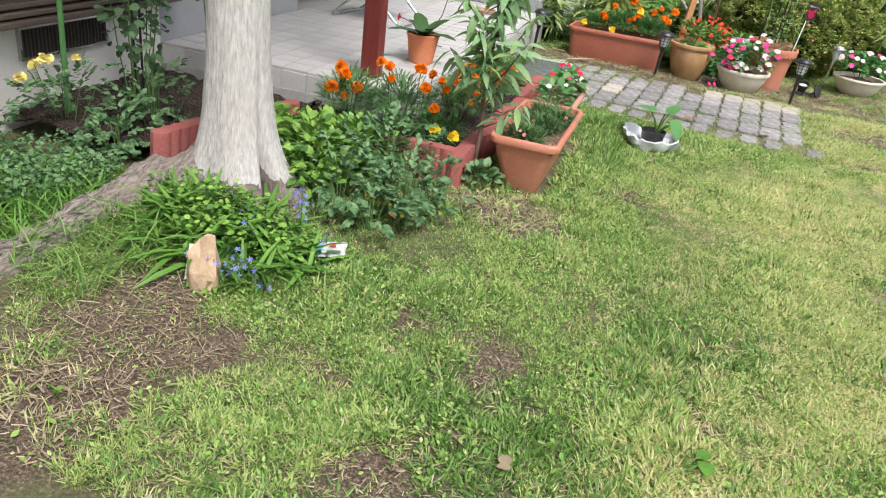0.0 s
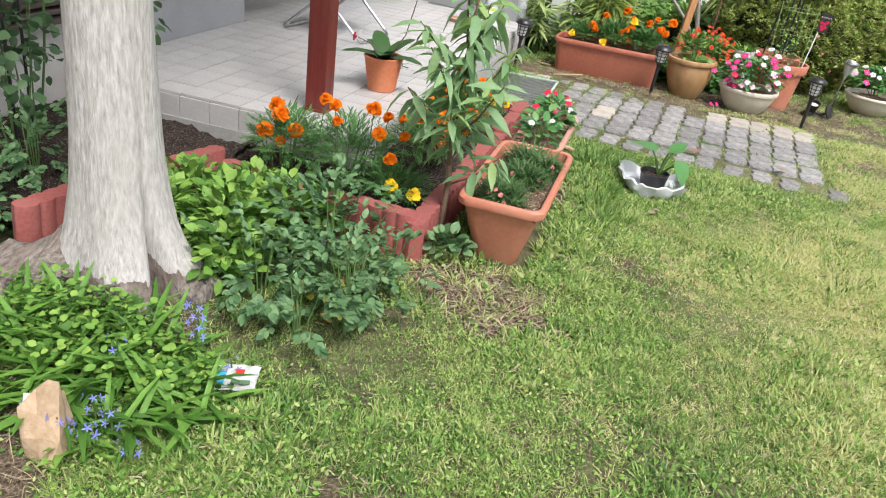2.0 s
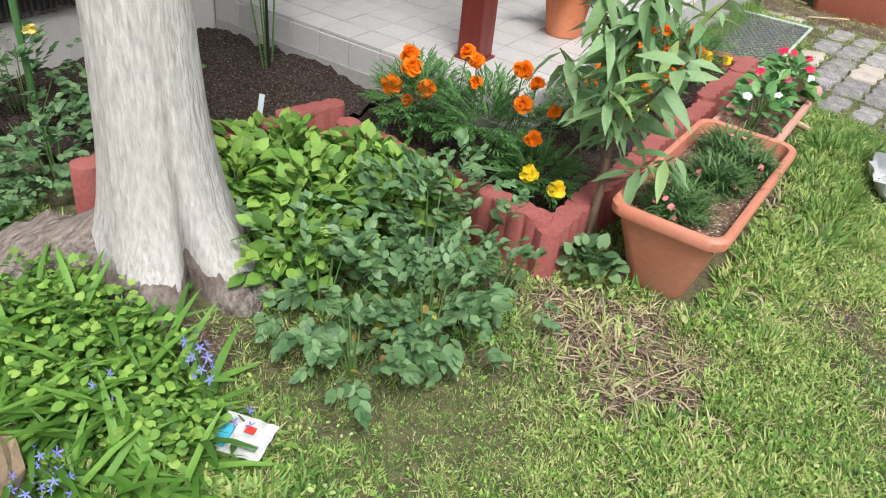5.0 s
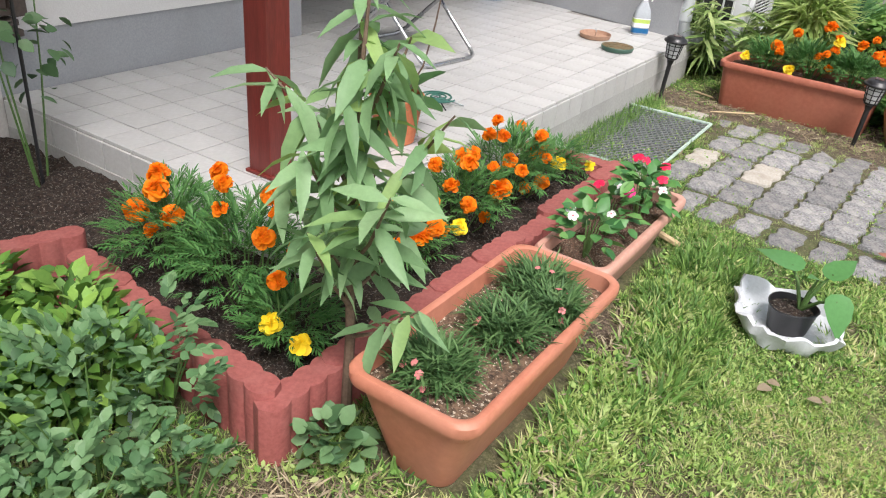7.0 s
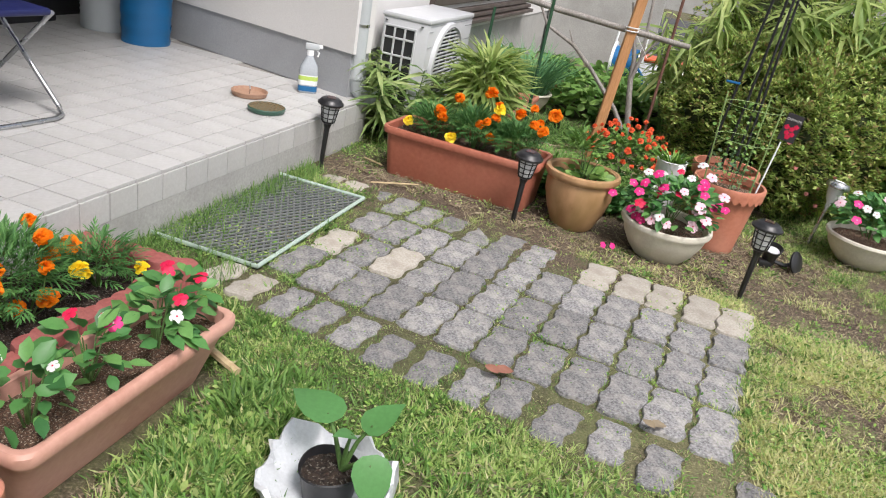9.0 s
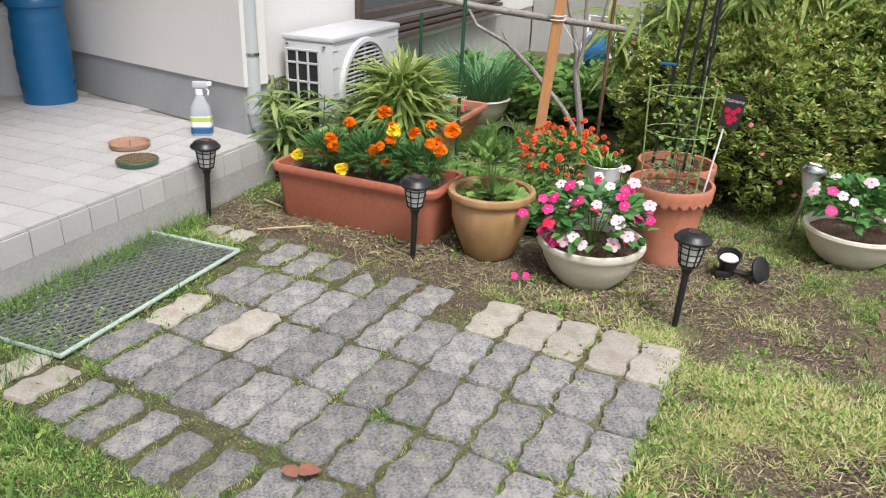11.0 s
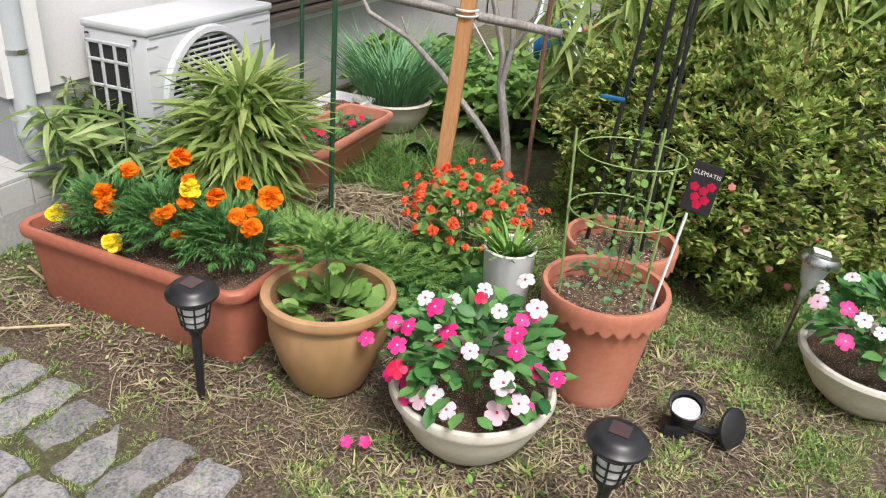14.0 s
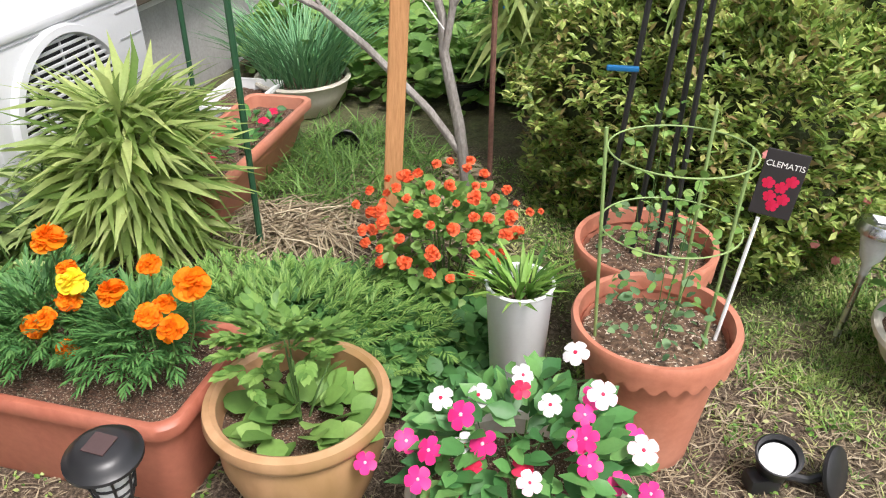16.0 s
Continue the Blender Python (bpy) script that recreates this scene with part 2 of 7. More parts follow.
P_YELLOW = leafy("yellow petals", [(0.85, 0.60, 0.015), (0.90, 0.70, 0.03)], 0.6, 0.2, vein=0.0)
P_RED = leafy("coral red petals", [(0.76, 0.11, 0.03), (0.84, 0.17, 0.06), (0.68, 0.08, 0.03)], 0.6, 0.2, vein=0.0)
P_PINK = leafy("hot pink petals", [(0.75, 0.02, 0.18), (0.85, 0.04, 0.26)], 0.5, 0.2, vein=0.0)
P_PALE = leafy("pale pink petals", [(0.82, 0.50, 0.60), (0.85, 0.62, 0.70)], 0.5, 0.25, vein=0.0)
P_WHITE = leafy("white petals", [(0.70, 0.69, 0.70), (0.78, 0.77, 0.77)], 0.5, 0.25, vein=0.0)
P_LEMON = leafy("pale yellow petals", [(0.82, 0.70, 0.16), (0.85, 0.78, 0.35)], 0.6, 0.2, vein=0.0)
P_CRIMSON = leafy("crimson petals", [(0.60, 0.01, 0.05), (0.70, 0.02, 0.09)], 0.5, 0.2, vein=0.0)
P_BLUE = leafy("blue petals", [(0.16, 0.19, 0.58), (0.27, 0.31, 0.72)], 0.5, 0.2, vein=0.0)
P_SALMON = leafy("salmon petals", [(0.60, 0.17, 0.17), (0.70, 0.26, 0.25)], 0.5, 0.2, vein=0.0)

# ---- mesh tools ----
rng = np.random.default_rng(7)


class Geo:
    """Vertices and faces gathered for one mesh."""

    def __init__(self):
        self.v, self.f = [], []

    def add(self, v, f):
        o = len(self.v)
        self.v += [tuple(p) for p in v]
        self.f += [tuple(i + o for i in q) for q in f]
        return self

    def box(self, c, s, turn=0.0, bevel=0.0, m=None):
        bm = bmesh.new()
        bmesh.ops.create_cube(bm, size=1.0)
        bmesh.ops.scale(bm, vec=s, verts=bm.verts)
        if bevel:
            bmesh.ops.bevel(bm, geom=bm.edges[:], offset=bevel, segments=2, affect="EDGES", profile=0.5)
        t = (m or Matrix()) @ pose(c[0], c[1], c[2], 0, 0, turn)
        bm.transform(t)
        bm.verts.index_update()
        self.add([v.co[:] for v in bm.verts], [[v.index for v in f.verts] for f in bm.faces])
        bm.free()
        return self

    def rings(self, rings, closed=True, cap0=False, cap1=False):
        n = len(rings[0])
        v = [p for r in rings for p in r]
        f = []
        for i in range(len(rings) - 1):
            for j in range(n if closed else n - 1):
                k = (j + 1) % n
                f.append((i * n + j, i * n + k, (i + 1) * n + k, (i + 1) * n + j))
        if cap0:
            f.append(tuple(reversed(range(n))))
        if cap1:
            f.append(tuple((len(rings) - 1) * n + j for j in range(n)))
        return self.add(v, f)

    def lathe(self, prof, seg=32, c=(0, 0, 0), wob=None, cap0=True, cap1=False, hang=None):
        rs = []
        for r, z in prof:
            rs.append([(c[0] + r * (wob(2 * math.pi * j / seg, z) if wob else 1) * math.cos(2 * math.pi * j / seg),
                        c[1] + r * (wob(2 * math.pi * j / seg, z) if wob else 1) * math.sin(2 * math.pi * j / seg), c[2] + z - (hang(2 * math.pi * j / seg, z) if hang else 0)) for j in range(seg)])
        return self.rings(rs, True, cap0, cap1)

    def tube(self, pts, rad, seg=8, caps=True):
        pts = [Vector(p) for p in pts]
        rads = rad if isinstance(rad, (list, tuple)) else [rad] * len(pts)
        rs, side = [], None
        for i, p in enumerate(pts):
            d = (pts[min(i + 1, len(pts) - 1)] - pts[max(i - 1, 0)]).normalized()
            if side is None:
                side = d.orthogonal().normalized()
            side = (side - d * side.dot(d)).normalized()
            up = d.cross(side)
            rs.append([tuple(p + (side * math.cos(a) + up * math.sin(a)) * rads[i]) for a in (2 * math.pi * j / seg for j in range(seg))])
        return self.rings(rs, True, caps, caps)

    def rrects(self, rows, seg=6, cap0=True, cap1=False):
        """Loft of rounded rectangles: rows of (half x, half y, corner radius, z)."""
        rs = []
        for hx, hy, r, z in rows:
            ring = []
            for q, (sx, sy) in enumerate(((1, 1), (-1, 1), (-1, -1), (1, -1))):
                for k in range(seg + 1):
                    a = math.pi / 2 * (q + k / seg)
                    ring.append((sx * (hx - r) + r * math.cos(a), sy * (hy - r) + r * math.sin(a), z))
            rs.append(ring)
        return self.rings(rs, True, cap0, cap1)


def mesh_of(name, g, material, smooth=False):
    me = bpy.data.meshes.new(name)
    me.from_pydata(g.v, [], g.f)
    me.materials.append(material)
    if smooth:
        me.shade_smooth()
        try:
            me.set_sharp_from_angle(angle=radians(40))
        except AttributeError:
            pass
    me.update()
    return me


def thing(name, loc, label, category, group="", turn=0.0):
    ob = new(name)
    ob.empty_display_size = 0.05
    ob.matrix_basis = pose(*loc, 0, 0, turn)
    return tagged(ob, label, category, group)


def part(name, g, material, parent, label="", smooth=False):
    ob = new(name, g if isinstance(g, bpy.types.Mesh) else mesh_of(name, g, material, smooth))
    ob.parent = parent
    if label:
        tagged(ob, label)
    return ob


def single(name, g, material, label, category, group="", smooth=False, kind="", loc=None, turn=0.0):
    ob = new(name, mesh_of(name, g, material, smooth))
    if loc:
        ob.matrix_basis = pose(*loc, 0, 0, turn)
    return tagged(ob, label, category, group, kind)


def structure(name, g, material, label, smooth=False):
    return tagged(new(name, mesh_of(name, g, material, smooth)), label, name.split("_")[0], "", "structure")


# leaf shapes: lie along +y from the origin, face up
def leaf_shape(rows, fold=0.15, droop=0.0):
    """rows of (y, half width): a leaf of quads with a folded midrib that bends down."""
    v, f = [], []
    for y, w in rows:
        z = -droop * y * y
        v += [(-w, y, z + fold * w), (0, y, z), (w, y, z + fold * w)]
    for i in range(len(rows) - 1):
        a = 3 * i
        f += [(a, a + 1, a + 4, a + 3), (a + 1, a + 2, a + 5, a + 4)]
    return np.array(v), np.array(f)


OVAL = leaf_shape([(0, 0.02), (0.3, 0.26), (0.65, 0.27), (1, 0.01)], 0.25, 0.15)
BROAD = leaf_shape([(0, 0.05), (0.25, 0.36), (0.6, 0.38), (0.85, 0.2), (1, 0.01)], 0.2, 0.2)
RHOMB = (np.array([(0, 0, 0), (0.24, 0.55, 0.07), (0, 1, -0.04), (-0.24, 0.55, 0.07)]), np.array([(0, 1, 2), (0, 2, 3)]))
FERN = leaf_shape([(0, 0.03), (0.5, 0.10), (1, 0.005)], 0.3, 0.2)
LANCE = leaf_shape([(0, 0.015), (0.3, 0.115), (0.65, 0.10), (1, 0.004)], 0.35, 0.35)
BLADE = leaf_shape([(0, 0.028), (0.4, 0.034), (0.75, 0.024), (1, 0.002)], 0.3, 0.55)
SASA = leaf_shape([(0, 0.012), (0.2, 0.055), (0.6, 0.05), (1, 0.002)], 0.3, 0.5)
STRAP = leaf_shape([(0, 0.07), (0.35, 0.13), (0.7, 0.13), (0.93, 0.07), (1, 0.01)], 0.35, 0.45)
PETAL = leaf_shape([(0, 0.06), (0.45, 0.36), (0.85, 0.36), (1, 0.16)], 0.12, 0.18)
VPETAL = leaf_shape([(0, 0.05), (0.3, 0.24), (0.65, 0.44), (0.9, 0.38), (1, 0.12)], 0.10, 0.28)
TONGUE = leaf_shape([(0, 0.035), (0.3, 0.062), (0.7, 0.055), (0.92, 0.025), (1, 0.003)], 0.35, 0.75)
RAY = leaf_shape([(0, 0.08), (0.6, 0.17), (1, 0.05)], 0.2, 0.1)
THIN = (np.array([(-0.025, 0, 0), (0.025, 0, 0), (0.02, 0.5, 0.0), (-0.02, 0.5, 0.0), (0.0, 1, -0.1)]), None)
HEART = leaf_shape([(-0.22, 0.16), (-0.1, 0.36), (0.12, 0.44), (0.45, 0.36), (0.78, 0.15), (1, 0.005)], 0.12, 0.25)


def scatter_mesh(name, shape, pos, yaw, tilt, size, material, roll=None, wide=None):
    """One mesh of many leaves: each turned by yaw, raised by tilt, rolled, sized."""
    tv, tf = shape
    n = len(pos)
    roll = np.zeros(n) if roll is None else roll
    cy, sy, ct, st, cr, sr = np.cos(yaw), np.sin(yaw), np.cos(tilt), np.sin(tilt), np.cos(roll), np.sin(roll)
    x, y, z = (tv[:, i][None, :] * size[:, None] for i in range(3))
    if wide is not None:
        x = x * wide[:, None]
    x, z = x * cr[:, None] + z * sr[:, None], -x * sr[:, None] + z * cr[:, None]
    y, z = y * ct[:, None] - z * st[:, None], y * st[:, None] + z * ct[:, None]
    x, y = x * cy[:, None] - y * sy[:, None], x * sy[:, None] + y * cy[:, None]
    co = np.stack([x + pos[:, :1], y + pos[:, 1:2], z + pos[:, 2:3]], -1).reshape(-1, 3)
    k = len(tv)
    if tf is None:
        quads = (np.arange(n)[:, None] * k + np.array([0, 1, 2, 3])[None]).reshape(-1)
        tris = (np.arange(n)[:, None] * k + np.array([3, 2, 4])[None]).reshape(-1)
        idx = np.concatenate([quads, tris])
        starts = np.concatenate([np.arange(n) * 4, 4 * n + np.arange(n) * 3])
    else:
        w = tf.shape[1]
        idx = (np.arange(n)[:, None, None] * k + tf[None]).reshape(-1)
        starts = np.arange(n * len(tf)) * w
    me = bpy.data.meshes.new(name)
    me.vertices.add(len(co))
    me.vertices.foreach_set("co", co.astype(np.float32).ravel())
    me.loops.add(len(idx))
    me.loops.foreach_set("vertex_index", idx.astype(np.int32))
    me.polygons.add(len(starts))
    me.polygons.foreach_set("loop_start", starts.astype(np.int32))
    me.update(calc_edges=True)
    me.materials.append(material)
    me.shade_smooth()
    return me


def cloud(n, r, shell=0.55, c=(0, 0, 0), flat=-1.0):
    """n points in an ellipsoid, denser towards its skin, and their outward ways."""
    d = rng.normal(size=(n, 3))
    d /= np.linalg.norm(d, axis=1)[:, None]
    d[:, 2] = np.where(d[:, 2] < flat, -d[:, 2], d[:, 2])
    s = shell + (1 - shell) * rng.random(n) ** 0.7
    return d * s[:, None] * np.array(r) + np.array(c), d


def bushy(name, parent, shape, n, r, c, size, material, shell=0.45, flat=-0.2, tilt=(-0.3, 0.7), wide=None):
    p, d = cloud(n, r, shell, c, flat)
    yaw = np.arctan2(-d[:, 0], d[:, 1]) + rng.normal(0, 0.7, n)
    til = np.arcsin(np.clip(d[:, 2], -1, 1)) * 0.5 + rng.uniform(tilt[0], tilt[1], n)
    me = scatter_mesh(name, shape, p, yaw, til, rng.uniform(size[0], size[1], n), material, rng.normal(0, 0.5, n),
                      None if wide is None else rng.uniform(wide[0], wide[1], n))
    return part(name, me, material, parent)


def tuft(name, parent, shape, n, base_r, size, material, tilt=(0.5, 1.4), c=(0, 0, 0), wide=None):
    """Blades that spring from a small base."""
    a = rng.uniform(0, 2 * math.pi, n)
    q = base_r * np.sqrt(rng.random(n))
    p = np.stack([c[0] - q * np.sin(a), c[1] + q * np.cos(a), np.full(n, c[2])], 1)
    me = scatter_mesh(name, shape, p, a + rng.normal(0, 0.4, n), rng.uniform(tilt[0], tilt[1], n), rng.uniform(size[0], size[1], n), material,
                      rng.normal(0, 0.4, n), None if wide is None else rng.uniform(wide[0], wide[1], n))
    return part(name, me, material, parent)


def pompon_mesh(name, material, layers, r, petal):
    """A double flower: rings of petals, steeper towards the middle."""
    yaw, til, size, pos = [], [], [], []
    for k in range(layers):
        u = k / max(layers - 1, 1)
        m = max(int(petal * (1 - 0.6 * u)), 4)
        for j in range(m):
            yaw.append(2 * math.pi * (j + 0.5 * (k % 2)) / m + rng.normal(0, 0.18))
            til.append(-0.12 + 1.15 * u + rng.normal(0, 0.2))
            size.append(r * (1 - 0.62 * u) * rng.uniform(0.8, 1.12))
            pos.append((rng.normal(0, 0.10) * r * u, rng.normal(0, 0.10) * r * u, r * (0.05 + 0.42 * u)))
    return scatter_mesh(name, PETAL, np.array(pos), np.array(yaw), np.array(til), np.array(size), material, rng.normal(0, 0.65, len(yaw)), np.full(len(yaw), 1.15))


def daisy_mesh(name, material, m, r, shape, tilt=0.12):
    a = np.arange(m) * 2 * math.pi / m
    return scatter_mesh(name, shape, np.zeros((m, 3)), a, np.full(m, tilt) + rng.normal(0, 0.05, m), np.full(m, r), material)


F_ORANGE = [pompon_mesh("flower", P_ORANGE, 8, r, 17) for r in (0.032, 0.026, 0.029)]
F_YELLOW = [pompon_mesh("flower", P_YELLOW, 6, 0.029, 12)]
F_RED = [pompon_mesh("flower", P_RED, 5, r, 14) for r in (0.024, 0.019)]
F_PINK = daisy_mesh("flower", P_PINK, 5, 0.028, VPETAL)
F_PALE = daisy_mesh("flower", P_PALE, 5, 0.030, VPETAL)
F_WHITE = daisy_mesh("flower", P_WHITE, 5, 0.025, VPETAL)
F_CRIMSON = daisy_mesh("flower", P_CRIMSON, 5, 0.026, VPETAL)
F_SALMON = daisy_mesh("flower", P_SALMON, 6, 0.010, PETAL)
F_BLUE = daisy_mesh("flower", P_BLUE, 5, 0.0135, RAY, 0.35)


def bloom(parent, me, at, face=(0, 0, 1), size=1.0, label=""):
    ob = part("flower", me, None, parent, label)
    q = Vector(face).to_track_quat("Z", "Y")
    ob.matrix_basis = Matrix.LocRotScale(at, q @ Euler((0, 0, rng.uniform(0, 6.28))).to_quaternion(), (size,) * 3)
    return ob


def blooms(parent, meshes, n, r, c, label="", size=(0.8, 1.1), zlow=0.35):
    """n flowers on the upper skin of an ellipsoid."""
    for i in range(n):
        for _ in range(30):
            d = Vector(rng.normal(size=3)).normalized()
            if d.z > zlow:
                break
        at = Vector((c[0] + d.x * r[0], c[1] + d.y * r[1], c[2] + d.z * r[2]))
        bloom(parent, meshes[i % len(meshes)], at, (d.x, d.y - 0.25, d.z + 0.5), rng.uniform(*size), label)


def stems(parent, n, r, h, material=None, rad=0.003, c=(0, 0, 0), lean=0.5):
    for _ in range(n):
        a, q = rng.uniform(0, 6.28), rng.uniform(0, 1)
        tip = Vector((c[0] + r * q * math.cos(a), c[1] + r * q * math.sin(a), c[2] + h * rng.uniform(0.7, 1.0)))
        base = Vector((c[0] + r * q * math.cos(a) * (1 - lean) * 0.4, c[1] + r * q * math.sin(a) * (1 - lean) * 0.4, c[2]))
        mid = base.lerp(tip, 0.5) + Vector((0, 0, 0.04 * h))
        part("stem", Geo().tube([base, mid, tip], [rad, rad * 0.8, rad * 0.5], 5), material or M_STEM, parent, smooth=True)


# ---- ground ----
PORCH = (-2.68, -1.22, 3.55, 6.95)   # x0, x1, y0, y1
PZ = 0.24


def bumpy(x, y):
    mound = 0.12 * math.exp(-((x + 1.5) / 0.42) ** 2 - ((y - 2.25) / 0.5) ** 2)
    flat = 1 - 0.9 * math.exp(-(((x + 0.1) / 1.25) ** 6) - (((y - 5.6) / 0.85) ** 6))
    dip = 0.045 * math.exp(-(((x - 0.75) / 0.75) ** 4) - (((y - 7.0) / 0.8) ** 4))
    return (0.012 * noise.noise((x * 1.7, y * 1.7, 0)) + 0.006 * noise.noise((x * 6, y * 6, 3))) * flat + mound - dip


def bare(x, y):
    """How bare of grass the lawn is at a place, 0 to 1."""
    v = 0.40 + 0.55 * noise.noise((x * 1.9 + 3, y * 1.9, 5)) + 0.62 * noise.noise((x * 5.5, y * 5.5, 9))
    def spot(cx, cy, rx, ry, k):
        return k * math.exp(-((x - cx) / rx) ** 2 - ((y - cy) / ry) ** 2)
    v += spot(-1.12, 1.42, 0.25, 0.13, 0.8) + spot(-1.2, 1.05, 0.35, 0.2, 0.7) + spot(-0.85, 1.65, 0.14, 0.12, 0.45) + spot(-0.7, 1.97, 0.10, 0.12, 0.3) + spot(-0.65, 2.92, 0.3, 0.2, 0.85)
    v += spot(-0.45, 1.22, 0.2, 0.12, 0.5) + spot(0.29, 1.72, 0.07, 0.2, 0.6) + spot(-0.68, 1.55, 0.1, 0.08, 0.6)
    v += spot(1.35, 6.0, 0.35, 0.8, 0.3) + spot(0.35, 6.35, 0.9, 0.22, 0.6) + spot(-0.9, 6.45, 0.3, 0.2, 0.7) + spot(0.95, 6.95, 0.5, 0.32, 0.5) + spot(-0.3, 7.7, 0.4, 0.35, 0.8)
    v += spot(0.3, 6.75, 0.6, 0.3, 0.55) + spot(-0.55, 6.4, 0.5, 0.12, 0.5)
    v -= spot(0.5, 3.2, 0.9, 1.4, 0.45) + spot(-0.05, 4.75, 0.6, 0.3, 0.5)
    return min(max((v - 0.44) * 2.6, 0.0), 1.0)


def dry_and_lit(x, y):
    """How yellow, mossy and sunlit-bright the lawn is coloured, 0 to 1: more so away from the house."""
    paved = 1 - 0.85 * math.exp(-(((x - 0.05) / 0.9) ** 6) - (((y - 5.5) / 0.72) ** 6))
    if abs(x) > 3.5 or y < -0.3 or y > 9.5:
        return 0.0
    paved *= min(max((6.75 - y) / 0.6, 0.1), 1.0) * min(max((3.4 - x) / 1.2, 0.0), 1.0) * min(max((y + 0.2) / 0.9, 0.0), 1.0)
    return paved * min(max((x + 0.08 + 0.40 * noise.noise((x * 1.4, y * 1.4, 17))) / 0.8, 0.0), 1.0)


def ground_sheet():
    near = [(-4 + 0.08 * i) for i in range(101)]
    xs = [-3000, -600, -100, -30, -12, -6] + near + [6, 12, 30, 100, 600, 3000]
    ys = [-3000, -600, -100, -30, -10, -4, -1.5] + [(-0.4 + 0.08 * i) for i in range(125)] + [12, 20, 40, 120, 600, 3000]
    g = Geo()
    v = [(x, y, bumpy(x, y) if abs(x) < 5 and -2 < y < 11 else 0.0) for y in ys for x in xs]
    n = len(xs)
    f = [(j * n + i, j * n + i + 1, (j + 1) * n + i + 1, (j + 1) * n + i) for j in range(len(ys) - 1) for i in range(n - 1)]
    g.add(v, f)
    m, nt, b = nodes_of("lawn earth")
    vec = coords(nt)
    fine, mid, big = noise_node(nt, vec, 120, 6, 0.7), noise_node(nt, vec, 22, 4), noise_node(nt, vec, 3, 3)
    # earth and green tones, darkened to hold the shadow between grass blades
    earth = ramp(nt, fine, [(0.34, (0.016, 0.011, 0.008)), (0.52, (0.12, 0.085, 0.058)), (0.62, (0.25, 0.195, 0.14)), (0.72, (0.46, 0.39, 0.31))])
    green = ramp(nt, mid, [(0.3, (0.03, 0.042, 0.012)), (0.7, (0.17, 0.20, 0.07))])
    at = nt.nodes.new("ShaderNodeAttribute")
    at.attribute_name = "bare"
    dry = nt.nodes.new("ShaderNodeAttribute")
    dry.attribute_name = "dry"
    # pale yellow moss; its tone also carries the stronger light on that side
    green = mixc(nt, dry.outputs["Fac"], green, ramp(nt, fine, [(0.3, (0.20, 0.20, 0.08)), (0.7, (0.66, 0.64, 0.33))]))
    col = mixc(nt, at.outputs["Fac"], mixc(nt, ramp(nt, big, [(0.35, (0.2,) * 3), (0.65, (0.55,) * 3)]), green, earth), earth)
    link(nt, col, b.inputs["Base Color"])
    b.inputs["Roughness"].default_value = 0.95
    bump_to(nt, b, fine, 0.8, 0.015)
    ob = structure("ground", g, m, "patchy lawn with short grass, clover and bare earth", True)
    a = ob.data.attributes.new("bare", "FLOAT", "POINT")
    a.data.foreach_set("value", np.array([bare(x, y) if abs(x) < 3.9 and -0.4 < y < 9.6 else 0.3 for x, y, _ in v], dtype=np.float32))
    a = ob.data.attributes.new("dry", "FLOAT", "POINT")
    a.data.foreach_set("value", np.array([dry_and_lit(x, y) for x, y, _ in v], dtype=np.float32))


ground_sheet()

